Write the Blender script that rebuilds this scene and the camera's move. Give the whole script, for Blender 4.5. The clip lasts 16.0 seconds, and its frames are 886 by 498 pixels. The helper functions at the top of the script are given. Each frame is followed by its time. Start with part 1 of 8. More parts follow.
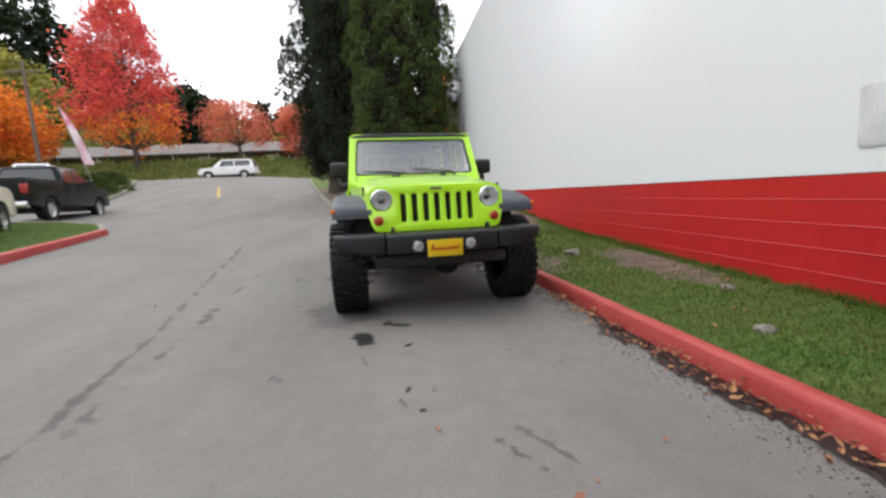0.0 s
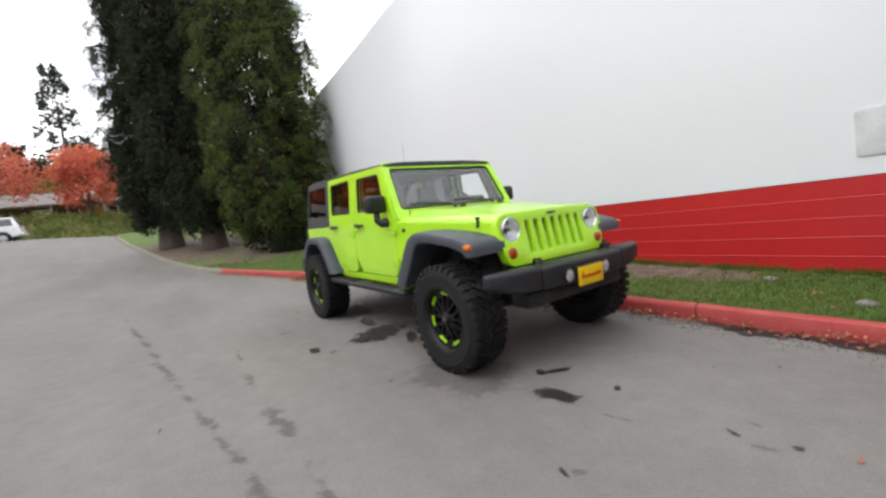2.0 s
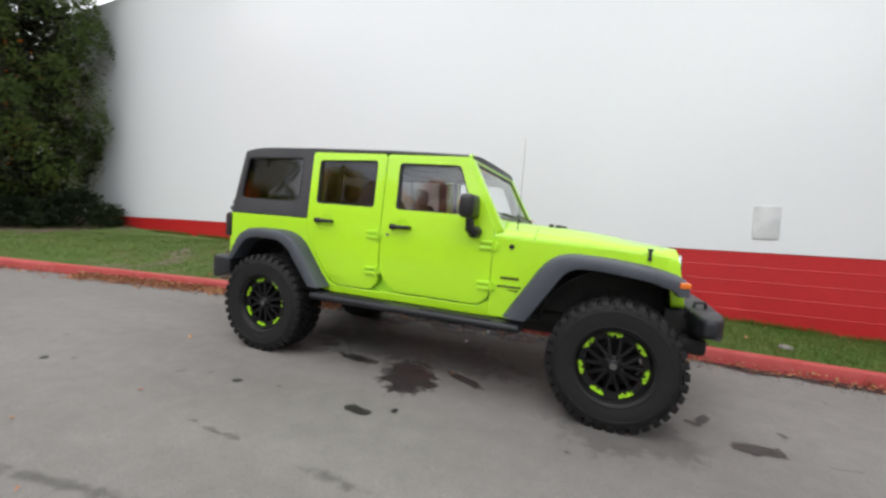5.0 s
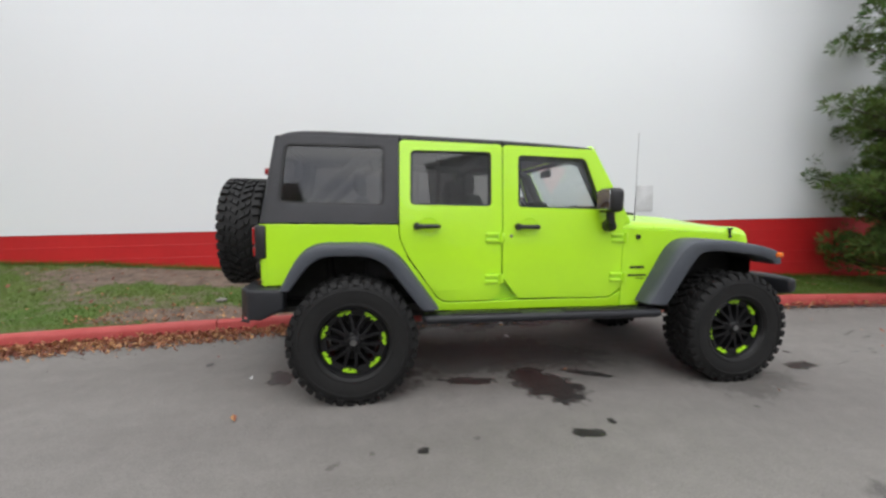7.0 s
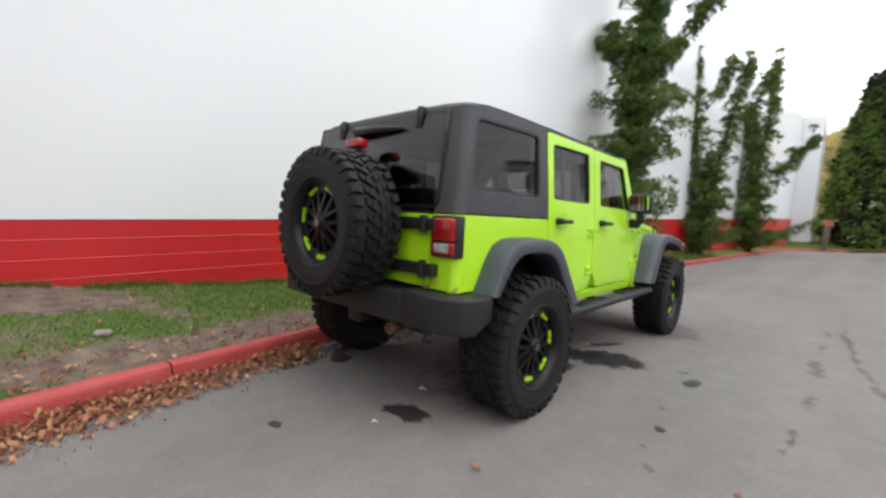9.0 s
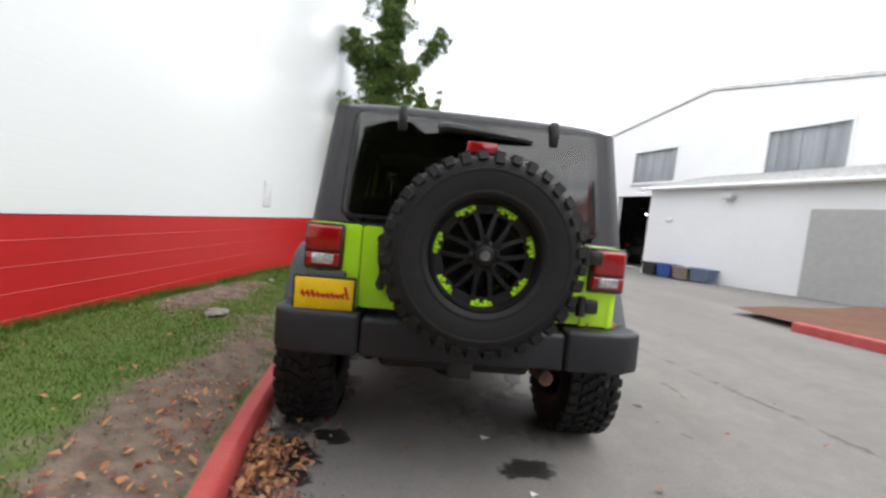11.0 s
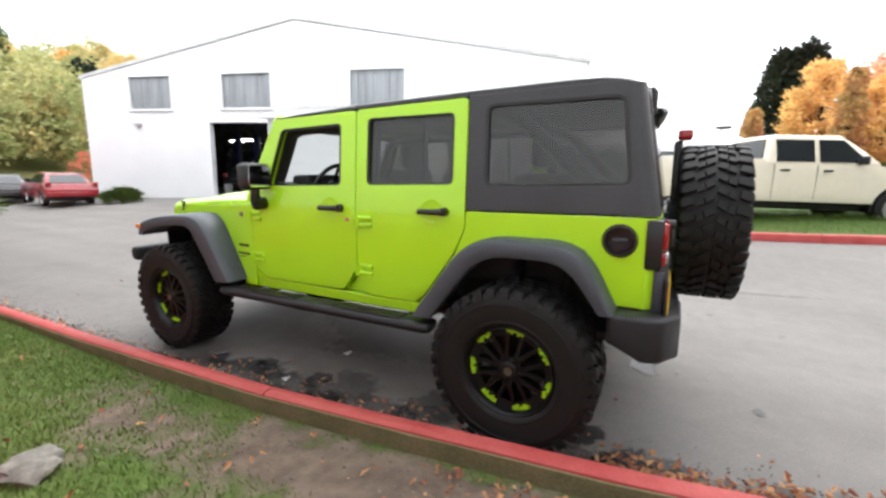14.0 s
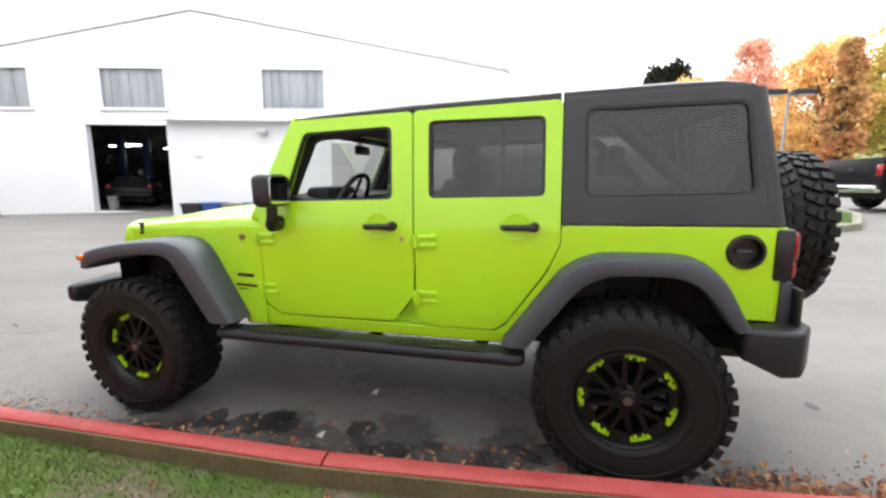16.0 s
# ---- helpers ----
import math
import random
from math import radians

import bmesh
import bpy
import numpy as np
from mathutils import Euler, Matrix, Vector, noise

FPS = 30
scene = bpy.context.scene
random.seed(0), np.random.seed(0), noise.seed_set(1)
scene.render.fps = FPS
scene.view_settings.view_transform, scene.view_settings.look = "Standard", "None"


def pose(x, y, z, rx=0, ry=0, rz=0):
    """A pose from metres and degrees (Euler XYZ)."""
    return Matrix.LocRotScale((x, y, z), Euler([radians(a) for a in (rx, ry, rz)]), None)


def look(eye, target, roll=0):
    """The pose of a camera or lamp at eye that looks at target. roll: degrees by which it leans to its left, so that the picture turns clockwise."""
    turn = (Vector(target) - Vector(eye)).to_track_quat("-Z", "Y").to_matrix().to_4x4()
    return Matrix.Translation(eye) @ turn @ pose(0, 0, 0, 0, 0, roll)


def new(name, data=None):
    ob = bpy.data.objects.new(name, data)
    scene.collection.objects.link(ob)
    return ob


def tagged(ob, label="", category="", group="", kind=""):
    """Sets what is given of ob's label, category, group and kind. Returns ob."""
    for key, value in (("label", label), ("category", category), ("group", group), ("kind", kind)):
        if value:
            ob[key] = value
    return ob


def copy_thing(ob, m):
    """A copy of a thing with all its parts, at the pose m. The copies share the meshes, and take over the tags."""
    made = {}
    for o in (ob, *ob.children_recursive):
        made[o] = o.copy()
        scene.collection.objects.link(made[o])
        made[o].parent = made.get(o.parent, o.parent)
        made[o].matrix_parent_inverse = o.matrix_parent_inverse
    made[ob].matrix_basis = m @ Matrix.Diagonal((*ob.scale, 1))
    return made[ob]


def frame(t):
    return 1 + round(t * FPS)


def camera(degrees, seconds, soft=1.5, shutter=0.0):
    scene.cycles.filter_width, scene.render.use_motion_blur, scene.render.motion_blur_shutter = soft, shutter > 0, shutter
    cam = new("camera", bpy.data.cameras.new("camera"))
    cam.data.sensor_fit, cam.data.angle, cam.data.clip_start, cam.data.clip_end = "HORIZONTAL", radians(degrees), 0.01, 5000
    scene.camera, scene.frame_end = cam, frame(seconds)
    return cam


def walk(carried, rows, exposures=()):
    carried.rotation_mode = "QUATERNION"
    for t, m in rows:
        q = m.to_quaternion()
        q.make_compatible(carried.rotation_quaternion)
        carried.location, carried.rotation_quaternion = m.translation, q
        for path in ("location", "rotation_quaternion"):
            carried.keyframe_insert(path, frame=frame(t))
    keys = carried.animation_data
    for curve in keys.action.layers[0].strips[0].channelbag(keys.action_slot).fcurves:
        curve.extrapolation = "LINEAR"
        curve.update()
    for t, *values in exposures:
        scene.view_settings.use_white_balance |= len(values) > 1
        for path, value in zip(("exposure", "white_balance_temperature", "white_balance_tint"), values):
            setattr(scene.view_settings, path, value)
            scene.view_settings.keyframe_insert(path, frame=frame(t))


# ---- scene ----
cam = camera(93.3, 16.0, soft=2.6, shutter=0.35)
PATH = [
    (0, (-0.725, -5.696, 1.061), (-0.331, -3.753, 0.800), -3.2),
    (0.5, (-1.252, -5.366, 1.080), (-0.634, -3.472, 0.903), -2.7),
    (1, (-1.774, -5.009, 1.111), (-0.923, -3.205, 0.959), -7.3),
    (1.5, (-2.280, -4.597, 1.138), (-1.248, -2.890, 0.997), -5.2),
    (2, (-2.783, -4.200, 1.191), (-1.633, -2.570, 1.044), -7.8),
    (2.5, (-3.164, -3.775, 1.232), (-1.855, -2.277, 1.025), -5.9),
    (3, (-3.521, -3.371, 1.268), (-2.126, -1.961, 1.005), -5.4),
    (3.5, (-3.770, -2.955, 1.276), (-2.252, -1.664, 1.099), -7.1),
    (3.7, (-3.839, -2.773, 1.268), (-2.308, -1.507, 1.037), -3.9),
    (5.8, (-3.862, -0.336, 1.345), (-1.893, -0.015, 1.208), -1.9),
    (6, (-3.882, -0.054, 1.362), (-1.903, 0.169, 1.173), -3.0),
    (6.5, (-3.840, 0.597, 1.378), (-1.853, 0.565, 1.155), -0.8),
    (7, (-3.740, 1.297, 1.400), (-1.778, 0.974, 1.191), -1.1),
    (7.5, (-3.492, 1.976, 1.400), (-1.614, 1.337, 1.145), 0.5),
    (8, (-3.168, 2.633, 1.398), (-1.414, 1.706, 1.143), -0.3),
    (8.5, (-2.724, 3.198, 1.378), (-1.150, 1.998, 1.094), 3.0),
    (9, (-2.209, 3.708, 1.360), (-0.858, 2.250, 1.137), 2.1),
    (9.5, (-1.597, 4.041, 1.347), (-0.541, 2.350, 1.180), 3.4),
    (9.7, (-1.356, 4.178, 1.353), (-0.488, 2.386, 1.169), 3.1),
    (11.8, (1.262, 4.075, 1.337), (0.560, 2.205, 1.230), 3.5),
    (12, (1.482, 3.942, 1.333), (0.624, 2.135, 1.318), 1.2),
    (12.5, (1.990, 3.559, 1.365), (0.814, 1.941, 1.364), 2.2),
    (13, (2.414, 3.121, 1.428), (0.964, 1.763, 1.196), 4.2),
    (13.5, (2.696, 2.616, 1.447), (1.106, 1.432, 1.184), 5.8),
    (14, (2.873, 2.072, 1.440), (1.130, 1.157, 1.089), 1.7),
    (14.5, (2.923, 1.558, 1.435), (1.105, 0.790, 1.109), 0.9),
    (15, (2.928, 1.206, 1.446), (1.021, 0.684, 1.149), -2.1),
    (15.5, (2.933, 1.125, 1.445), (1.029, 0.611, 1.116), 0.8),
    (16, (2.911, 1.100, 1.449), (1.006, 0.581, 1.132), 0.8),
]
walk(cam, [(t, look(eye, target, roll)) for t, eye, target, roll in PATH],
     exposures=[(0, 0.75), (3.5, 0.75), (6, 0.66), (7.5, 0.62), (8.5, 0.68), (9.5, 0.90), (12, 1.12), (14, 1.5), (16, 1.62)])

# ---- world, sun ----
world = bpy.data.worlds.new("overcast")
scene.world = world
world.use_nodes = True
wn, wl = world.node_tree.nodes, world.node_tree.links
bg = wn["Background"]
sky = wn.new("ShaderNodeTexSky")
sky.sky_type = "NISHITA"
sky.sun_disc = False
sky.sun_elevation, sky.sun_rotation = radians(56), radians(275)
sky_level = wn.new("ShaderNodeVectorMath")
sky_level.operation = "SCALE"
sky_level.inputs["Scale"].default_value = 0.1
wl.new(sky.outputs[0], sky_level.inputs[0])
wtc = wn.new("ShaderNodeTexCoord")
wmap = wn.new("ShaderNodeMapping")
wmap.inputs["Scale"].default_value = (1.2, 1.2, 4.2)
wl.new(wtc.outputs["Generated"], wmap.inputs[0])
cloud = wn.new("ShaderNodeTexNoise")
cloud.inputs["Scale"].default_value = 1.7
cloud.inputs["Detail"].default_value = 5
cloud.inputs["Distortion"].default_value = 0.5
wl.new(wmap.outputs[0], cloud.inputs[0])
cramp = wn.new("ShaderNodeValToRGB")
cramp.color_ramp.elements[0].position, cramp.color_ramp.elements[0].color = 0.36, (0.46, 0.48, 0.54, 1)
cramp.color_ramp.elements[1].position, cramp.color_ramp.elements[1].color = 0.56, (1.0, 1.0, 1.0, 1)
wl.new(cloud.outputs[0], cramp.inputs[0])
wmix = wn.new("ShaderNodeMix")
wmix.data_type = "RGBA"
wmix.inputs[0].default_value = 0.9
wl.new(sky_level.outputs[0], wmix.inputs[6])
wl.new(cramp.outputs[0], wmix.inputs[7])
wl.new(wmix.outputs[2], bg.inputs[0])
bg.inputs[1].default_value = 1.55
sun = new("sun", bpy.data.lights.new("sun", "SUN"))
sun.data.energy, sun.data.angle, sun.data.color = 0.5, radians(40), (1.0, 0.975, 0.93)
sun.matrix_world = look((-12, 1, 18), (0, 0, 0))


# ---- helpers ----
def smooth(me, deg=38):
    me.shade_smooth()
    me.set_sharp_from_angle(angle=radians(deg))


def part(name, bm, material, parent=None, label="", deg=38):
    """One bmesh as one mesh object, under a thing or a part."""
    bmesh.ops.recalc_face_normals(bm, faces=bm.faces)
    me = bpy.data.meshes.new(name)
    bm.to_mesh(me)
    bm.free()
    return part_mesh(name, me, material, parent, label, deg)


def part_mesh(name, me, material, parent=None, label="", deg=38):
    smooth(me, deg)
    if material is not None:
        me.materials.append(material)
    ob = new(name, me)
    if parent is not None:
        ob.parent = parent
    if label:
        tagged(ob, label)
    return ob


def again(ob, m, parent):
    """The mesh of a part once more, at another pose."""
    o = new(ob.name.split(".")[0], ob.data)
    o.parent = parent
    o.matrix_basis = m
    if "label" in ob:
        o["label"] = ob["label"]
    return o


def arrays_mesh(name, verts, faces):
    me = bpy.data.meshes.new(name)
    me.from_pydata([tuple(v) for v in np.asarray(verts, float)], [], [tuple(int(i) for i in f) for f in faces])
    return me


def box(bm, x0, x1, y0, y1, z0, z1, bev=0.0, seg=2):
    r = bmesh.ops.create_cube(bm, size=1)
    vs = r["verts"]
    for v in vs:
        v.co = Vector((x0 + (v.co.x + 0.5) * (x1 - x0), y0 + (v.co.y + 0.5) * (y1 - y0), z0 + (v.co.z + 0.5) * (z1 - z0)))
    if bev:
        es = list({e for v in vs for e in v.link_edges})
        bmesh.ops.bevel(bm, geom=es, offset=bev, segments=seg, affect="EDGES", profile=0.5)
    return bm


def cyl(bm, p, q, r0, r1=None, n=16, cap=True):
    p, q = Vector(p), Vector(q)
    d = q - p
    m = Matrix.Translation((p + q) / 2) @ d.to_track_quat("Z", "Y").to_matrix().to_4x4()
    bmesh.ops.create_cone(bm, cap_ends=cap, segments=n, radius1=r0, radius2=r0 if r1 is None else r1, depth=d.length, matrix=m)
    return bm


def ball(bm, c, sx, sy, sz, u=16, v=10):
    bmesh.ops.create_uvsphere(bm, u_segments=u, v_segments=v, radius=1, matrix=Matrix.Translation(c) @ Matrix.Diagonal((sx, sy, sz, 1)))
    return bm


def rounded(pts, r, n=4):
    """A closed loop with its corners rounded."""
    out, k = [], len(pts)
    for i in range(k):
        a, b, c = Vector(pts[i - 1]), Vector(pts[i]), Vector(pts[(i + 1) % k])
        rr = min(r, (a - b).length * 0.45, (c - b).length * 0.45)
        p, q = b + (a - b).normalized() * rr, b + (c - b).normalized() * rr
        for j in range(n + 1):
            t = j / n
            out.append(tuple(p * (1 - t) ** 2 + b * 2 * t * (1 - t) + q * t * t))
    return out


def circle(cx, cz, r, n=24):
    return [(cx + r * math.cos(2 * math.pi * i / n), cz + r * math.sin(2 * math.pi * i / n)) for i in range(n)]


def sheet(loops, place, thick, cuts=(), bev=0.0):
    """A plate with holes: loops in a plane (first the outline), thickness, then place(u, v, d) puts each point into space."""
    bm = bmesh.new()
    edges = []
    for lp in loops:
        vs = [bm.verts.new((0, u, v)) for u, v in lp]
        for i in range(len(vs)):
            edges.append(bm.edges.new((vs[i - 1], vs[i])))
    bmesh.ops.triangle_fill(bm, use_beauty=True, use_dissolve=False, edges=edges)
    for z in cuts:
        bmesh.ops.bisect_plane(bm, geom=bm.verts[:] + bm.edges[:] + bm.faces[:], plane_co=(0, 0, z), plane_no=(0, 0, 1))
    rim = [e for e in bm.edges if len(e.link_faces) == 1]
    r = bmesh.ops.extrude_face_region(bm, geom=bm.faces[:], use_keep_orig=True)
    for g in r["geom"]:
        if isinstance(g, bmesh.types.BMVert):
            g.co.x = thick
    bmesh.ops.recalc_face_normals(bm, faces=bm.faces)
    if bev:
        es = [e for e in bm.edges if len(e.link_faces) == 2 and e.verts[0].co.x < 1e-6 and e.verts[1].co.x < 1e-6 and e.calc_face_angle(0) > 1.0]
        bmesh.ops.bevel(bm, geom=es, offset=bev, segments=2, affect="EDGES", profile=0.5, clamp_overlap=True)
    for v in bm.verts:
        v.co = Vector(place(v.co.y, v.co.z, v.co.x))
    return bm


def loft(bm, sections, closed=True, caps=True):
    """Skin between equally long rings of points."""
    rings = [[bm.verts.new(p) for p in s] for s in sections]
    n = len(rings[0])
    for a, b in zip(rings, rings[1:]):
        for i in range(n if closed else n - 1):
            j = (i + 1) % n
            bm.faces.new((a[i], a[j], b[j], b[i]))
    if caps and closed:
        bm.faces.new(rings[0])
        bm.faces.new(rings[-1])
    return bm


def lathe(bm, profile, n=48, axis="x", c=(0, 0, 0)):
    """Turn (r, a) points round an axis through c; a runs along the axis."""
    rings = []
    for i in range(n):
        t = 2 * math.pi * i / n
        ring = []
        for r, a in profile:
            u, v = r * math.cos(t), r * math.sin(t)
            p = {"x": (a, u, v), "y": (u, a, v), "z": (u, v, a)}[axis]
            ring.append(bm.verts.new(Vector(p) + Vector(c)))
        rings.append(ring)
    for i in range(n):
        a, b = rings[i - 1], rings[i]
        for k in range(len(profile) - 1):
            bm.faces.new((a[k], a[k + 1], b[k + 1], b[k]))
    bmesh.ops.remove_doubles(bm, verts=bm.verts, dist=1e-5)
    return bm


def tube(bm, pts, r, n=10):
    """A round bar along points."""
    pts = [Vector(p) for p in pts]
    secs = []
    for i, p in enumerate(pts):
        d = (pts[min(i + 1, len(pts) - 1)] - pts[max(i - 1, 0)]).normalized()
        m = d.to_track_quat("Z", "Y").to_matrix()
        rr = r[i] if isinstance(r, (list, tuple)) else r
        secs.append([p + m @ Vector((rr * math.cos(2 * math.pi * k / n), rr * math.sin(2 * math.pi * k / n), 0)) for k in range(n)])
    return loft(bm, secs)


def thing(name, label, category, group="", m=None, kind=""):
    ob = new(name)
    if m is not None:
        ob.matrix_basis = m
    return tagged(ob, label, category, group, kind)


def lerp(x, pts):
    return float(np.interp(x, [p[0] for p in pts], [p[1] for p in pts]))


# ---- materials ----
def mat(name, col, rough=0.5, metal=0.0, var=0.12, scale=6.0, col2=None, bump=0.0, bscale=60.0, coat=0.0, spec=0.5, rvar=0.1, fine=0.08, random_tint=0.0, island=0.0, stretch=(1, 1, 1)):
    m = bpy.data.materials.new(name)
    m.use_nodes = True
    nt = m.node_tree
    b = nt.nodes["Principled BSDF"]
    tc = nt.nodes.new("ShaderNodeTexCoord")
    mp = nt.nodes.new("ShaderNodeMapping")
    mp.inputs["Scale"].default_value = stretch
    nt.links.new(tc.outputs["Object"], mp.inputs[0])

    def noise_node(s, d=4):
        n = nt.nodes.new("ShaderNodeTexNoise")
        n.inputs["Scale"].default_value, n.inputs["Detail"].default_value = s, d
        nt.links.new(mp.outputs[0], n.inputs["Vector"])
        return n.outputs[0]

    def mixc(fac, a, c, blend="MIX"):
        x = nt.nodes.new("ShaderNodeMix")
        x.data_type, x.blend_type = "RGBA", blend
        for sock, val in ((0, fac), (6, a), (7, c)):
            if hasattr(val, "is_linked"):
                nt.links.new(val, x.inputs[sock])
            elif sock == 0:
                x.inputs[0].default_value = val
            else:
                x.inputs[sock].default_value = (*val[:3], 1)
        return x.outputs[2]

    def ramp(fac, lo, hi):
        r = nt.nodes.new("ShaderNodeMapRange")
        r.inputs[1].default_value, r.inputs[2].default_value = lo, hi
        nt.links.new(fac, r.inputs[0])
        return r.outputs[0]

    col2 = col2 or tuple(c * (1 - var * 2) for c in col)
    c = mixc(ramp(noise_node(scale), 0.35, 0.65), col, col2)
    c = mixc(fine, c, mixc(ramp(noise_node(scale * 14, 3), 0.3, 0.7), tuple(k * 0.4 for k in col), tuple(min(1, k * 1.6) for k in col)))
    if random_tint or island:
        if island:
            g = nt.nodes.new("ShaderNodeNewGeometry").outputs["Random Per Island"]
        else:
            g = nt.nodes.new("ShaderNodeObjectInfo").outputs["Random"]
        amt = island or random_tint
        hs = nt.nodes.new("ShaderNodeHueSaturation")
        nt.links.new(c, hs.inputs["Color"])
        mr = nt.nodes.new("ShaderNodeMapRange")
        mr.inputs[3].default_value, mr.inputs[4].default_value = 1 - amt, 1 + amt
        nt.links.new(g, mr.inputs[0])
        nt.links.new(mr.outputs[0], hs.inputs["Value"])
        mh = nt.nodes.new("ShaderNodeMapRange")
        mh.inputs[3].default_value, mh.inputs[4].default_value = 0.5 - amt * 0.06, 0.5 + amt * 0.06
        nt.links.new(g, mh.inputs[0])
        nt.links.new(mh.outputs[0], hs.inputs["Hue"])
        c = hs.outputs[0]
    nt.links.new(c, b.inputs["Base Color"])
    rr = nt.nodes.new("ShaderNodeMapRange")
    rr.inputs[3].default_value, rr.inputs[4].default_value = max(0.02, rough - rvar), min(1, rough + rvar)
    nt.links.new(noise_node(scale * 3), rr.inputs[0])
    nt.links.new(rr.outputs[0], b.inputs["Roughness"])
    b.inputs["Metallic"].default_value = metal
    b.inputs["Specular IOR Level"].default_value = spec
    b.inputs["Coat Weight"].default_value = coat
    b.inputs["Coat Roughness"].default_value = 0.04
    if bump:
        bp = nt.nodes.new("ShaderNodeBump")
        bp.inputs["Strength"].default_value, bp.inputs["Distance"].default_value = 1.0, bump
        nt.links.new(noise_node(bscale, 6), bp.inputs["Height"])
        nt.links.new(bp.outputs[0], b.inputs["Normal"])
    return m


def leafy(name, col, col2, island=0.45, scale=0.5, glow=0.25):
    """Leaves: variation from leaf to leaf and from bough to bough, some light coming through."""
    m = mat(name, col, 0.6, col2=col2, scale=scale, island=island, fine=0.0, spec=0.25)
    nt = m.node_tree
    b = nt.nodes["Principled BSDF"]
    tr = nt.nodes.new("ShaderNodeBsdfTranslucent")
    nt.links.new(b.inputs["Base Color"].links[0].from_socket, tr.inputs[0])
    mx = nt.nodes.new("ShaderNodeMixShader")
    mx.inputs[0].default_value = glow
    nt.links.new(b.outputs[0], mx.inputs[1])
    nt.links.new(tr.outputs[0], mx.inputs[2])
    nt.links.new(mx.outputs[0], nt.nodes["Material Output"].inputs[0])
    return m


def glass(name, tint, base=0.05, rough=0.0):
    """A thin pane: mirror gloss over tinted see-through."""
    m = bpy.data.materials.new(name)
    m.use_nodes = True
    nt = m.node_tree
    nt.nodes.remove(nt.nodes["Principled BSDF"])
    t = nt.nodes.new("ShaderNodeBsdfTransparent")
    t.inputs[0].default_value = (*tint, 1)
    g = nt.nodes.new("ShaderNodeBsdfGlossy")
    g.inputs["Roughness"].default_value = rough
    g.inputs[0].default_value = (1, 1, 1, 1)
    lw = nt.nodes.new("ShaderNodeLayerWeight")
    pw = nt.nodes.new("ShaderNodeMath")
    pw.operation = "POWER"
    pw.inputs[1].default_value = 4.0
    nt.links.new(lw.outputs["Facing"], pw.inputs[0])
    f = nt.nodes.new("ShaderNodeMapRange")
    f.inputs[3].default_value, f.inputs[4].default_value = base, 0.65
    nt.links.new(pw.outputs[0], f.inputs[0])
    x = nt.nodes.new("ShaderNodeMixShader")
    nt.links.new(f.outputs[0], x.inputs[0])
    nt.links.new(t.outputs[0], x.inputs[1])
    nt.links.new(g.outputs[0], x.inputs[2])
    nt.links.new(x.outputs[0], nt.nodes["Material Output"].inputs[0])
    return m


def lamp_glow(name, col, strength):
    m = bpy.data.materials.new(name)
    m.use_nodes = True
    b = m.node_tree.nodes["Principled BSDF"]
    b.inputs["Emission Color"].default_value = (*col, 1)
    b.inputs["Emission Strength"].default_value = strength
    return m


GREEN = mat("lime car paint", (0.44, 0.80, 0.016), 0.32, var=0.02, scale=2, coat=0.7, fine=0.0, rvar=0.04)
TRIM = mat("grained dark grey plastic", (0.060, 0.068, 0.083), 0.48, var=0.1, scale=5, bump=0.0006, bscale=420, spec=0.5)
BUMPER = mat("black grained bumper plastic", (0.022, 0.023, 0.027), 0.44, var=0.12, scale=5, bump=0.0006, bscale=420, spec=0.32)
TOP = mat("grained black hardtop", (0.050, 0.051, 0.056), 0.48, var=0.1, scale=4, bump=0.0006, bscale=500, spec=0.4)
BLACK = mat("satin black plastic", (0.012, 0.012, 0.013), 0.4, scale=9)
CHASSIS = mat("dirty black chassis steel", (0.02, 0.019, 0.018), 0.7, var=0.3, scale=7, bump=0.001)
RUBBER = mat("black tyre rubber", (0.009, 0.009, 0.0092), 0.62, var=0.3, scale=6, bump=0.0006, bscale=150, col2=(0.012, 0.0118, 0.0115), fine=0.3, spec=0.3)
RIM = mat("gloss black alloy", (0.007, 0.007, 0.008), 0.36, coat=0.0, scale=9, spec=0.28)
LIME = mat("lime wheel mark", (0.42, 0.80, 0.015), 0.45)
STEEL = mat("grey machined steel", (0.3, 0.3, 0.3), 0.35, 1.0, scale=12)
CHROME = mat("chrome", (0.75, 0.75, 0.76), 0.08, 1.0, var=0.02, rvar=0.04)
CABIN = mat("dark grey cabin trim", (0.03, 0.03, 0.032), 0.75, bump=0.0008, bscale=250)
SEAT = mat("charcoal seat cloth", (0.035, 0.035, 0.037), 0.9, bump=0.001, bscale=600)
REDLENS = mat("red lamp lens", (0.33, 0.006, 0.008), 0.12, coat=0.6, scale=30, var=0.15)
CLEARLENS = mat("clear lamp lens", (0.62, 0.63, 0.65), 0.12, 0.3, coat=0.6, scale=60, var=0.3)
AMBER = mat("amber lamp lens", (0.75, 0.16, 0.01), 0.15, coat=0.6)
YELLOW = mat("yellow plate", (0.85, 0.55, 0.005), 0.45)
PLATERED = mat("red plate marks", (0.55, 0.02, 0.01), 0.5)
WINDSCREEN = glass("clear car glass", (0.95, 0.97, 0.96), 0.10)
SIDEGLASS = glass("light tinted car glass", (0.93, 0.95, 0.945), 0.05)
TINT = glass("dark privacy glass", (0.45, 0.44, 0.44), 0.055)
MIRROR = mat("mirror", (0.85, 0.86, 0.87), 0.02, 1.0, var=0, rvar=0, fine=0)

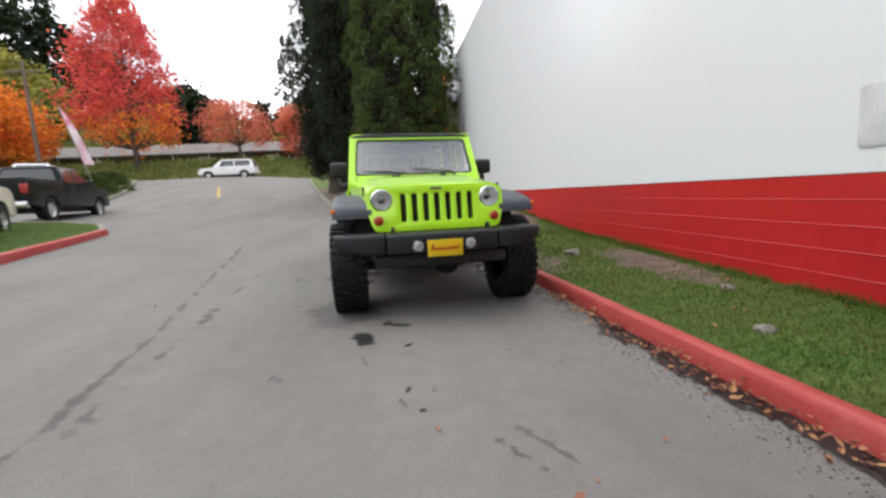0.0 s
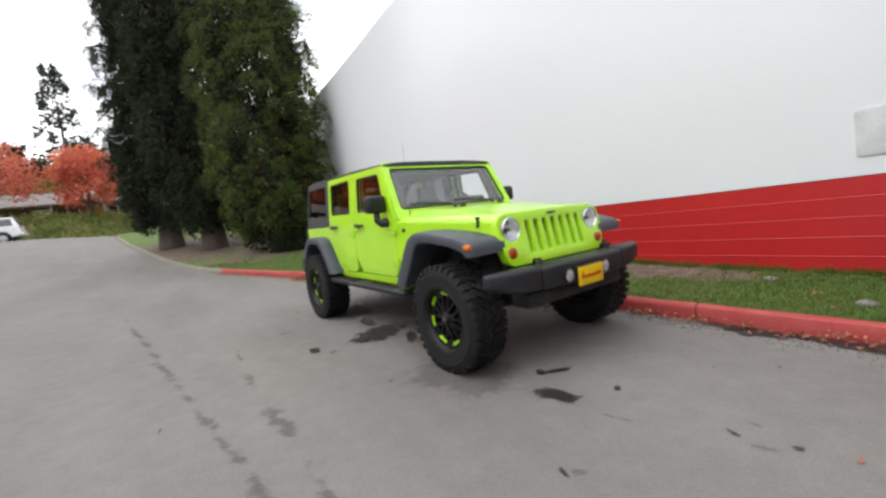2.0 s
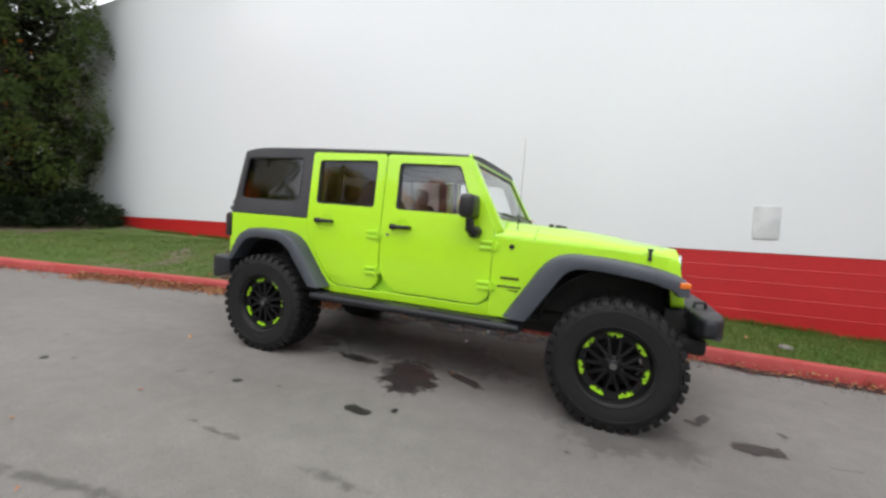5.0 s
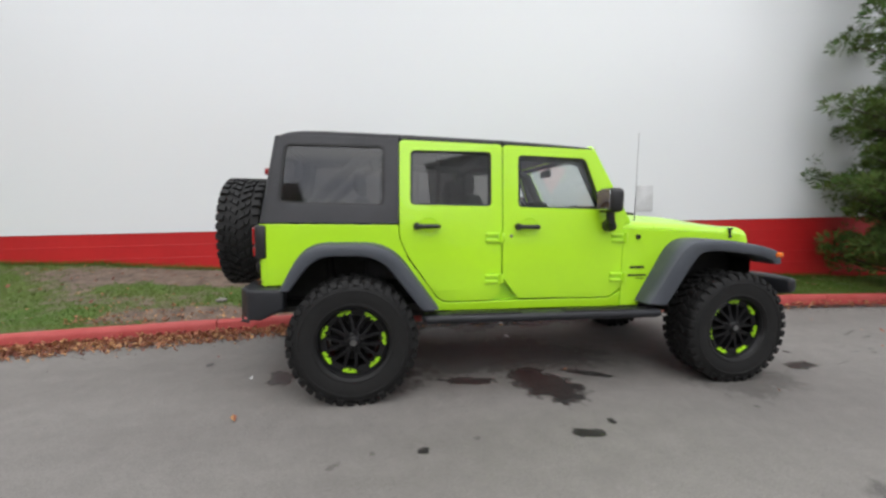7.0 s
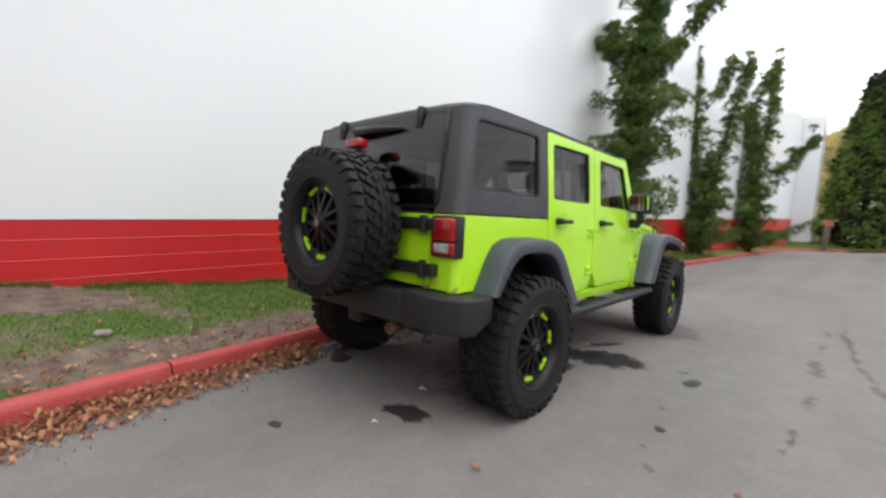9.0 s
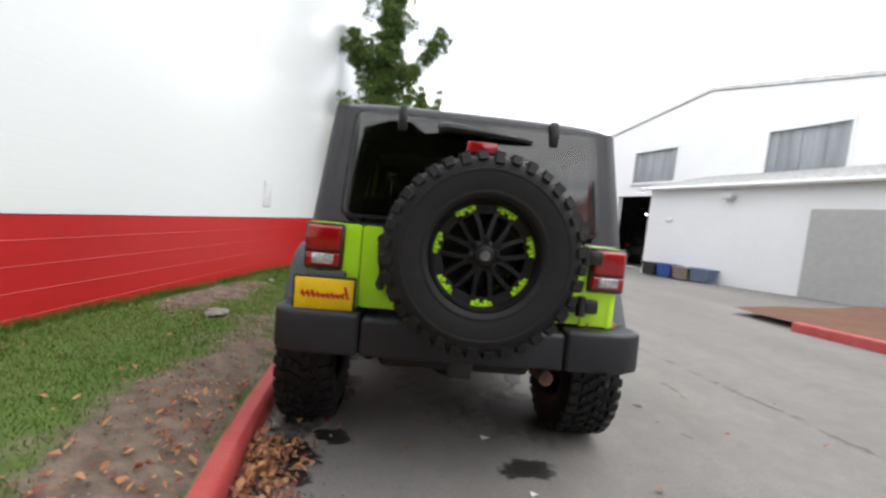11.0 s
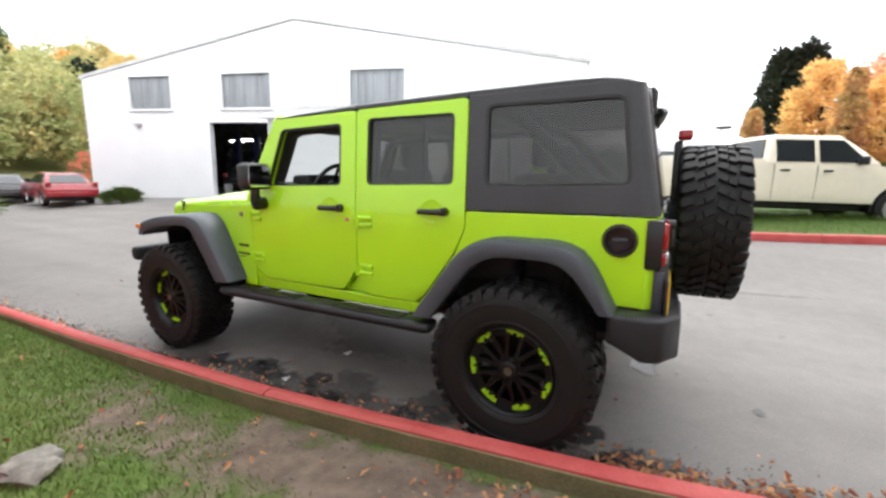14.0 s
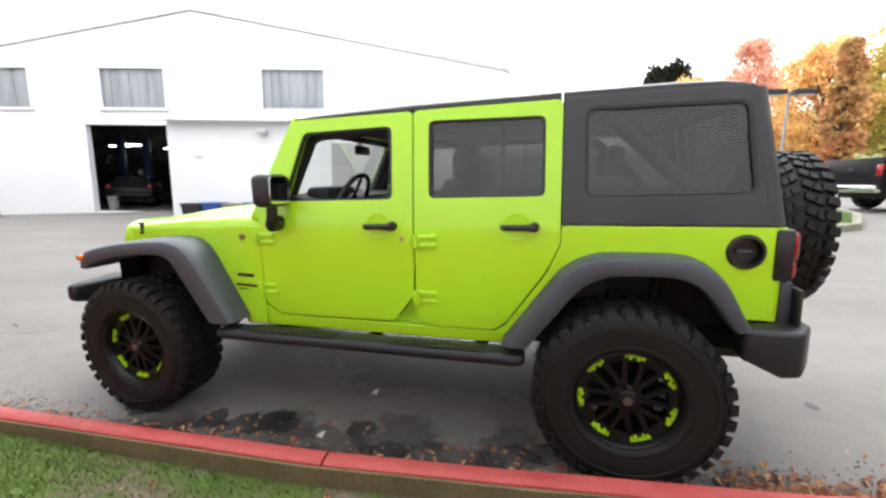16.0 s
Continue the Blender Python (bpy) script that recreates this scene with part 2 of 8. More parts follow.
# ---- the lie of the land ----
def ease(x, a, w):
    """0 before a, then rising one for one, eased over w."""
    t = x - a
    return 0.0 if t <= 0 else (t * t / (2 * w) if t < w else t - w / 2)


def land(x, y):
    """Height of the paved ground: a drive that climbs gently to the street, with a bank up to the workshop yard."""
    z = 0.033 * max(-60, min(31, y)) - 0.013 * max(x, -9.0) + 0.075 * ease(min(-x, 9.0), 2.0, 2.5)
    return z + 0.105 * min(ease(y, 11.0, 6.0), 17.0)


def kerb_x(y):
    """Road edge of the red kerb along the wall."""
    return lerp(y, [(-60, -14.0), (-40.6, -12.0), (-39.6, -7.5), (-38.4, -3.8), (-36.5, -1.4), (-34, -0.35), (-29, 0.30), (-25, 0.54), (-20, 0.76), (-13, 0.98), (-9.3, 1.18), (-8, 1.22), (-6.5, 1.31), (-5, 1.39), (-3.5, 1.335), (-2, 1.31), (0, 1.235), (1, 1.14), (2, 1.03), (3, 0.87), (4, 0.70), (5.3, 0.41), (7, 0.0), (9, -0.45), (11, -0.88), (14, -1.5), (18, -2.3), (24, -3.4), (30, -4.2)])


def wall_x(y):
    return 3.18 + 0.072 * y


def wall_foot(y):
    """Height of the lawn at the wall."""
    return lerp(y, [(-45, -1.3), (-8, -0.08), (-3, 0.08), (0, 0.17), (1.8, 0.25), (3, 0.35), (4, 0.46), (5.5, 0.57), (7, 0.63), (10, 0.70), (14, 1.0), (18, 1.55), (30, 3.5)])


def road_edge(y):
    """Height of the paving at the kerb."""
    return land(kerb_x(y), y)


def lawn(x, y):
    """Height of the grass between kerb and wall."""
    a, b = kerb_x(y) + 0.12, max(wall_x(y), kerb_x(y) + 0.6)
    t = min(1, max(0, (x - a) / (b - a)))
    low = road_edge(y) + lerp(y, [(-6, 0.11), (-2, 0.06), (-1, 0.03), (2.0, 0.03), (3.5, 0.09), (5, 0.13)])
    n = noise.noise(Vector((x * 1.7, y * 1.7, 0))) * 0.02 + noise.noise(Vector((x * 6, y * 6, 3))) * 0.008
    return low + (max(wall_foot(y), low + 0.02) - low) * t ** 0.8 + n * min(1, t * 6)


def grid_mesh(name, xs_of, ys, height):
    """A sheet: for each y a row of x; height(x, y)."""
    verts, faces = [], []
    rows = [list(xs_of(y)) for y in ys]
    n = len(rows[0])
    for y, row in zip(ys, rows):
        verts += [(x, y, height(x, y)) for x in row]
    for j in range(len(ys) - 1):
        for i in range(n - 1):
            a = j * n + i
            faces.append((a, a + 1, a + n + 1, a + n))
    return arrays_mesh(name, verts, faces)


# asphalt: grey aggregate, worn patches, tyre-dark bands
def asphalt():
    m = mat("worn grey asphalt", (0.192, 0.181, 0.169), 0.82, col2=(0.172, 0.161, 0.150), scale=0.5, bump=0.003, bscale=160, fine=0.10, spec=0.35)
    nt = m.node_tree
    b = nt.nodes["Principled BSDF"]
    src = b.inputs["Base Color"].links[0].from_socket
    tc = nt.nodes.new("ShaderNodeTexCoord")
    mp = nt.nodes.new("ShaderNodeMapping")
    mp.inputs["Scale"].default_value = (1.0, 0.16, 1)
    nt.links.new(tc.outputs["Object"], mp.inputs[0])
    n = nt.nodes.new("ShaderNodeTexNoise")
    n.inputs["Scale"].default_value, n.inputs["Detail"].default_value = 1.1, 6
    nt.links.new(mp.outputs[0], n.inputs["Vector"])
    r = nt.nodes.new("ShaderNodeMapRange")
    r.inputs[1].default_value, r.inputs[2].default_value, r.inputs[3].default_value, r.inputs[4].default_value = 0.35, 0.7, 0.88, 1.06
    nt.links.new(n.outputs[0], r.inputs[0])
    v = nt.nodes.new("ShaderNodeTexVoronoi")
    v.inputs["Scale"].default_value = 190
    nt.links.new(tc.outputs["Object"], v.inputs["Vector"])
    r2 = nt.nodes.new("ShaderNodeMapRange")
    r2.inputs[3].default_value, r2.inputs[4].default_value = 0.82, 1.22
    nt.links.new(v.outputs["Color"], r2.inputs[0])
    mu = nt.nodes.new("ShaderNodeMath")
    mu.operation = "MULTIPLY"
    nt.links.new(r.outputs[0], mu.inputs[0])
    nt.links.new(r2.outputs[0], mu.inputs[1])
    x = nt.nodes.new("ShaderNodeVectorMath")
    x.operation = "SCALE"
    nt.links.new(src, x.inputs[0])
    nt.links.new(mu.outputs[0], x.inputs["Scale"])
    nt.links.new(x.outputs[0], b.inputs["Base Color"])
    return m


ASPHALT = asphalt()
WET = mat("wet oily asphalt", (0.028, 0.027, 0.027), 0.38, var=0.35, scale=9, bump=0.002, bscale=90, fine=0.3)
DAMP = mat("damp asphalt", (0.075, 0.072, 0.069), 0.7, var=0.3, scale=4, fine=0.25)
SOIL = mat("damp brown soil", (0.115, 0.080, 0.058), 0.95, col2=(0.17, 0.125, 0.095), scale=3.5, bump=0.02, bscale=30, fine=0.3)
TURF = mat("short mown turf", (0.060, 0.095, 0.018), 0.95, col2=(0.095, 0.11, 0.030), scale=1.3, bump=0.02, bscale=45, fine=0.3)
MEADOW = mat("rough green ground", (0.15, 0.185, 0.05), 0.95, col2=(0.20, 0.185, 0.07), scale=0.3, bump=0.05, bscale=8)
KERBRED = mat("worn red kerb paint", (0.37, 0.045, 0.042), 0.6, col2=(0.43, 0.075, 0.068), scale=5, bump=0.003, bscale=60, fine=0.22)
CONCRETE = mat("mossy grey concrete", (0.26, 0.25, 0.21), 0.9, col2=(0.17, 0.17, 0.11), scale=4, bump=0.004, bscale=50, fine=0.25)
WHITEWALL = mat("white painted blockwork", (0.735, 0.755, 0.77), 0.22, col2=(0.73, 0.75, 0.765), scale=0.35, fine=0.0, rvar=0.0)
REDWALL = mat("red painted blockwork", (0.50, 0.018, 0.020), 0.36, col2=(0.44, 0.015, 0.018), scale=0.7, bump=0.0008, bscale=30, fine=0.06, rvar=0.04)

# ground to the horizon, below the paving
far_x = [-900, -500, -300, -200, -140, -100, -75, -60, -50, -42, -36, -30, -25, -20, -17, -14, -12, -10, -8, -6, -4, -2, 0, 2, 4, 6, 10, 16, 25, 40, 60, 100, 200, 400, 900]
far_y = [-900, -500, -300, -220, -170, -130, -105, -90, -78, -68, -60, -54, -48, -42, -36, -30, -24, -18, -12, -6, 0, 6, 10, 14, 18, 22, 26, 29, 31, 34, 37, 38.5, 40, 41, 42.5, 45, 50, 60, 75, 100, 150, 300, 500, 900]


def earth(x, y):
    z = land(x, y) - 0.10
    if y > 36:
        z += lerp(y, [(37, 0), (38, 0.5), (40, 1.7), (41, 2.05), (42.5, 2.05), (45, 1.6)])
        z += 0.10 * ease(min(y, 300), 48, 20) * min(1, max(0, (-x + 10) / 60))
        z += lerp(x, [(-60, 14), (-40, 10), (-30, 3), (-20, 0)]) * lerp(y, [(50, 0), (62, 1)])
    if y < -50:
        z += 0.30 * ease(min(-y, 150), 50, 16) * lerp(x, [(-60, 1), (-8, 0.75), (10, 0.2)])
    if x < -45 and y > -50:
        z += 0.05 * ease(min(-x, 160), 45, 20)
    return z


tagged(part_mesh("ground", grid_mesh("ground", lambda y: far_x, far_y, earth), MEADOW), "rough green ground rising to wooded slopes", "ground", kind="structure")


# the paved yard and drive
def yard_rows(y):
    hi = kerb_x(y) + 0.02
    return np.concatenate([np.linspace(-34, min(-8, hi - 3), 10), np.linspace(min(-7, hi - 2), hi - 0.6, 14), np.linspace(hi - 0.5, hi, 3)])


ys = list(np.arange(-58, -12, 2.0)) + list(np.arange(-12, 14, 0.5)) + list(np.arange(14, 31.1, 1.0))
tagged(part_mesh("road", grid_mesh("road", yard_rows, ys, lambda x, y: land(x, y)), ASPHALT), "worn grey asphalt yard with damp stains", "asphalt", kind="structure")
tagged(part_mesh("road", grid_mesh("road", lambda y: np.linspace(-150, 60, 40), [31, 33, 35, 37], lambda x, y: land(x, 31) + 0.005), ASPHALT), "grey asphalt street across the drive's end", "street", kind="structure")


def ribbon(name, pts, widths, lift, material, label, category, seed, rough=0.3, sub=7):
    """An uneven flat streak along points on the paving."""
    rnd = random.Random(seed)
    fine = []
    for (x0, y0), (x1, y1) in zip(pts, pts[1:]):
        for k in range(sub):
            t = k / sub
            fine.append((x0 + (x1 - x0) * t, y0 + (y1 - y0) * t))
    fine.append(pts[-1])
    verts, faces, vals = [], [], []
    n = len(fine)
    for i, (x, y) in enumerate(fine):
        a, b = fine[max(i - 1, 0)], fine[min(i + 1, n - 1)]
        d = Vector((b[0] - a[0], b[1] - a[1])).normalized()
        w = lerp(i / (n - 1), [(k / (len(widths) - 1), v) for k, v in enumerate(widths)]) / 2
        shift = rnd.uniform(-1, 1) * 0.014
        for s in (-1, 0, 1):
            ww = w * rnd.uniform(1 - rough, 1 + rough)
            px, py = x - d.y * ww * s + shift, y + d.x * ww * s
            verts.append((px, py, land(px, py) + lift))
            vals.append(0.0 if s else rnd.uniform(0.15, 0.75) * min(1, 6 * min(i, n - 1 - i) / n))
    for i in range(n - 1):
        faces += [(3 * i, 3 * i + 1, 3 * i + 4, 3 * i + 3), (3 * i + 1, 3 * i + 2, 3 * i + 5, 3 * i + 4)]
    me = arrays_mesh(name, verts, faces)
    me.attributes.new("strength", "FLOAT", "POINT").data.foreach_set("value", vals)
    ob = tagged(part_mesh(name, me, material), label, category, kind="structure")
    ob.visible_shadow = False
    return ob


def soft_stain(name, col, rough, top):
    """A stain that thins out to its ragged rim; how strong it is comes with the mesh."""
    m = mat(name, col, rough, var=0.3, scale=7, bump=0.002, bscale=120, fine=0.3)
    nt = m.node_tree
    b = nt.nodes["Principled BSDF"]
    at = nt.nodes.new("ShaderNodeAttribute")
    at.attribute_name = "strength"
    tc = nt.nodes.new("ShaderNodeTexCoord")
    n = nt.nodes.new("ShaderNodeTexNoise")
    n.inputs["Scale"].default_value, n.inputs["Detail"].default_value = 13, 9
    nt.links.new(tc.outputs["Object"], n.inputs["Vector"])
    ad = nt.nodes.new("ShaderNodeMath")
    ad.operation = "ADD"
    nt.links.new(at.outputs["Fac"], ad.inputs[0])
    nt.links.new(n.outputs[0], ad.inputs[1])
    r = nt.nodes.new("ShaderNodeMapRange")
    r.inputs[1].default_value, r.inputs[2].default_value, r.inputs[4].default_value = 0.72, 1.0, top
    nt.links.new(ad.outputs[0], r.inputs[0])
    nt.links.new(r.outputs[0], b.inputs["Alpha"])
    return m


WETSOFT = soft_stain("oily wet stain", (0.026, 0.025, 0.025), 0.38, 0.82)
DAMPSOFT = soft_stain("damp stain", (0.055, 0.052, 0.050), 0.6, 0.26)
SEALER = soft_stain("dark crack filling", (0.070, 0.067, 0.064), 0.75, 0.34)
GUTTERSOFT = soft_stain("wet crumbly mould", (0.048, 0.043, 0.038), 0.5, 0.40)
STAINS = [0]


def blot(name, x, y, rx, ry, turn, lift, material, label, category, seed, rag=0.45):
    """An irregular flat stain, fading to its rim."""
    n = 40
    STAINS[0] += 1
    lift = lift + 0.0004 * (STAINS[0] % 6)
    c, s = math.cos(radians(turn)), math.sin(radians(turn))
    verts, vals = [(x, y, land(x, y) + lift)], [1.0]
    for q, val in ((0.5, 0.72), (0.9, 0.36), (1.45, -0.1)):
        for i in range(n):
            a = 2 * math.pi * i / n
            k = 1 + rag * noise.noise(Vector((math.cos(a) * 1.6 + seed * 7.3, math.sin(a) * 1.6, seed))) + rag * 0.6 * noise.noise(Vector((math.cos(a) * 5 + seed * 3.1, math.sin(a) * 5, seed)))
            k = max(0.45, 1 + (k - 1) * 0.6) * q
            u, v = rx * k * math.cos(a), ry * k * math.sin(a)
            px, py = x + c * u - s * v, y + s * u + c * v
            verts.append((px, py, land(px, py) + lift))
            vals.append(val)
    faces = [(0, 1 + i, 1 + (i + 1) % n) for i in range(n)]
    for j in range(2):
        o = 1 + j * n
        faces += [(o + i, o + n + i, o + n + (i + 1) % n, o + (i + 1) % n) for i in range(n)]
    me = arrays_mesh(name, verts, faces)
    att = me.attributes.new("strength", "FLOAT", "POINT")
    att.data.foreach_set("value", vals)
    ob = tagged(part_mesh(name, me, {"damp": DAMPSOFT, "mould": GUTTERSOFT}.get(category, WETSOFT)), label, "stain", kind="structure")
    ob.visible_shadow = False
    return ob


ribbon("crack", [(-2.47, -4.6), (-2.45, -3.47), (-2.50, -1.9), (-2.57, -1.3), (-2.73, 0.2), (-3.0, 2.6), (-3.2, 4.6), (-3.5, 7.5)], (0.20, 0.15, 0.13, 0.18, 0.12, 0.10), 0.004, SEALER, "long sealed crack in the asphalt", "crack", 1)
for k, (a, b, w) in enumerate((((-2.30, -3.4), (-2.29, -2.75), 0.075), ((-2.27, -2.65), (-2.23, -1.75), 0.06), ((-2.22, -1.6), (-2.24, -0.9), 0.07), ((-2.24, -0.8), (-2.2, 0.1), 0.05), ((-2.17, 0.3), (-2.14, 0.9), 0.03))):
    ribbon("crack", [a, b], (w, w * 3, w * 2, w * 3, w), 0.004, SEALER, "patch of dark crack sealer on asphalt", "crack", 20 + k, 0.6)
blot("puddle", -0.80, 0.05, 0.36, 0.21, 20, 0.005, WET, "dark oily stain under the car", "stain", 1, 0.6)
blot("puddle", -0.66, -0.40, 0.22, 0.05, 60, 0.005, WET, "dark oily streak under the car", "stain", 2)
blot("puddle", -0.68, 0.62, 0.20, 0.07, 80, 0.005, WET, "dark oily streak under the car", "stain", 3)
blot("puddle", -1.53, 0.07, 0.12, 0.055, 80, 0.005, WET, "small dark oil spot on asphalt", "stain", 4)
blot("puddle", -0.74, -2.36, 0.085, 0.17, 5, 0.005, WET, "dark oil spot in front of the car", "stain", 5, 0.35)
blot("puddle", -0.42, -2.12, 0.13, 0.035, -25, 0.005, WET, "crooked oil streak in front of the car", "stain", 6, 0.5)
blot("puddle", -0.52, -2.04, 0.06, 0.03, 60, 0.005, WET, "small oil streak in front of the car", "stain", 7, 0.5)
blot("puddle", -0.42, 2.05, 0.17, 0.10, 15, 0.005, WET, "dark oily stain behind the car", "stain", 8, 0.7)
blot("puddle", -0.05, 2.70, 0.05, 0.03, 0, 0.005, WET, "small oil spot behind the car", "stain", 9)
for k, (x, y, rx, ry) in enumerate(((-0.9, -1.6, 0.35, 0.5), (-0.55, 1.35, 0.3, 0.45), (-0.1, 0.3, 0.5, 1.3))):
    blot("damp_patch", x, y, rx, ry, 0, 0.003, DAMP, "damp patch on grey asphalt", "damp", 30 + k, 0.7)
rnd = random.Random(23)
for k, (y, d, rx, ry) in enumerate(((-1.25, 0.24, 0.16, 0.30), (-0.95, 0.20, 0.14, 0.25), (-0.45, 0.28, 0.20, 0.26), (-0.05, 0.22, 0.17, 0.34), (0.30, 0.34, 0.22, 0.26), (0.62, 0.20, 0.15, 0.30), (0.95, 0.30, 0.20, 0.24), (1.75, 0.18, 0.14, 0.3))):
    blot("wet_patch", kerb_x(y) - d, y, rx, ry, rnd.uniform(-12, 12), 0.0035, GUTTERSOFT, "wide wet crumbly patch in the gutter", "mould", 400 + k, 0.9)
rnd = random.Random(19)
for k in range(26):
    y = -1.5 + k * 0.15 + rnd.uniform(-0.06, 0.06)
    blot("gutter_stain", kerb_x(y) - rnd.uniform(0.08, 0.42), y, rnd.uniform(0.04, 0.12), rnd.uniform(0.05, 0.16), rnd.uniform(0, 180), 0.0045, WET, "dark wet crumbly stain in the gutter", "stain", 200 + k, 0.8)
for k in range(16):
    y = -6.2 + k * 0.24
    blot("gutter_stain", kerb_x(y) - rnd.uniform(0.04, 0.16), y, rnd.uniform(0.07, 0.13), rnd.uniform(0.15, 0.28), rnd.uniform(-15, 15), 0.0045, WET, "dark wet leaf mould along the kerb", "stain", 300 + k, 0.6)
rnd = random.Random(9)
for k, (x, y) in enumerate(((-0.41, -2.6), (-0.76, -2.75), (-0.74, -2.85), (-1.35, -2.9), (-1.30, -2.95), (-1.57, 1.35), (-1.58, 1.07), (-1.66, 1.55), (-1.5, 0.75), (-1.42, -0.15), (-1.38, -1.26), (-0.67, -2.49), (-0.5, -3.3), (-0.35, -3.35), (-0.55, -3.45), (-0.45, -3.55), (0.3, -2.9), (0.55, -3.2), (-2.0, 2.6), (-1.9, 2.4), (-1.6, 3.1))):
    blot("oil_spot", x, y, rnd.uniform(0.02, 0.05), rnd.uniform(0.015, 0.035), rnd.uniform(0, 180), 0.005, WET, "small dark drip on asphalt", "damp" if k % 3 else "stain", 60 + k, 0.6)
for k, (x, y, a) in enumerate(((0.02, -4.28, 62), (0.16, -4.22, 62))):
    ribbon("skid_mark", [(x, y), (x - 0.12, y + 0.30), (x - 0.2, y + 0.42)], (0.02, 0.08, 0.05, 0.09, 0.02), 0.005, SEALER, "short dark skid mark on asphalt", "stain", 90 + k, 0.7)
YPAINT = mat("faded yellow road paint", (0.62, 0.42, 0.06), 0.7, var=0.2, fine=0.3)
ribbon("lane_line", [(-7.7, 18.4), (-9.0, 23.2)], (0.12, 0.12, 0.12), 0.006, YPAINT, "faded yellow centre line on the drive", "road line", 7, 0.08)

# ---- the kerb, stone by stone ----
def kerb_piece(y0, y1, xf, zf, material, parent, n=8, gap=0.006, face=0.0, flip=1):
    prof = [(0.0, -0.06), (0.0, 0.10), (0.010, 0.135), (0.028, 0.148), (0.094, 0.148), (0.110, 0.138), (0.116, 0.11), (0.116, -0.06)]
    secs = []
    for y in np.linspace(y0 + gap, y1 - gap, n):
        d = (xf(y + 0.05) - xf(y - 0.05)) / 0.1
        k = 1 / math.sqrt(1 + d * d)
        secs.append([(xf(y) + px * k * flip, y - px * k * d * flip, zf(y) + pz + 0.006 * noise.noise(Vector((px * 20, y * 2.3, 5)))) for px, pz in prof])
    return part("kerb_stone", loft(bmesh.new(), secs), material, parent)


kerb = thing("kerb", "red painted concrete kerb along the lawn", "kerb", kind="structure")
joints = [-40.4, -39.8, -39.2, -38.4, -37.2, -35.5, -33.4, -31, -28, -25, -22, -19.5, -17, -14.4, -11.4, -8.4, -5.35, -2.35, 0.08, 2.96, 5.34, 8.2, 11.0]
for a, b in zip(joints, joints[1:]):
    kerb_piece(a, b, kerb_x, road_edge, KERBRED, kerb)
grey = thing("kerb", "bare grey concrete kerb curving up the drive", "kerb", kind="structure")
for a, b in zip((11, 14, 17, 20, 23, 26), (14, 17, 20, 23, 26, 29.5)):
    kerb_piece(a, b, kerb_x, road_edge, CONCRETE, grey)
# unpainted back of the kerb, showing above the bare soil
secs = []
for y in np.linspace(-3.5, 3.4, 40):
    x = kerb_x(y) + 0.1155
    g = road_edge(y)
    secs.append([(x, y, g), (x + 0.012, y, g), (x + 0.010, y, g + 0.128 + 0.006 * noise.noise(Vector((0, y * 5, 1)))), (x, y, g + 0.130)])
tagged(part("kerb_backing", loft(bmesh.new(), secs), mat("mossy brown concrete", (0.17, 0.145, 0.075), 0.95, col2=(0.10, 0.105, 0.045), scale=5, bump=0.006, bscale=50, fine=0.3)), "mossy bare concrete back of the kerb", "kerb", kind="structure")

# ---- lawn between kerb and wall ----
def bare(x, y):
    """How bare the soil is, 0 to 1."""
    n = noise.noise(Vector((x * 1.5, y * 1.5, 9))) * 0.5 + noise.noise(Vector((x * 4.5, y * 4.5, 2))) * 0.28
    a = x - kerb_x(y) - 0.16
    strip = 1.0 - abs(a - 0.30) / 0.42 if -2.2 < y < 4.2 else -1
    strip *= lerp(y, [(-2.2, 0.0), (-0.6, 0.25), (0.3, 0.6), (1.0, 1), (2.5, 1), (4.2, 0.5)]) if strip > 0 else 1
    back = 1.0 - math.hypot((x - 2.9) / 0.75, (y - 4.2) / 2.0)
    back2 = 1.0 - math.hypot((x - 2.7) / 0.40, (y + 1.3) / 1.3)
    needles = 1.0 - min(math.hypot(x - a0, y - b0) for a0, b0 in ((-1.58, 20.1), (-0.10, 17.4), (1.85, 13.41))) / 3.4
    return max(needles * 1.0, strip * 1.3, back * 1.6, back2 * 1.1, lerp(y, [(1.0, -0.6), (2.6, 0.12), (6.5, 0.12), (8, -0.6)])) + n


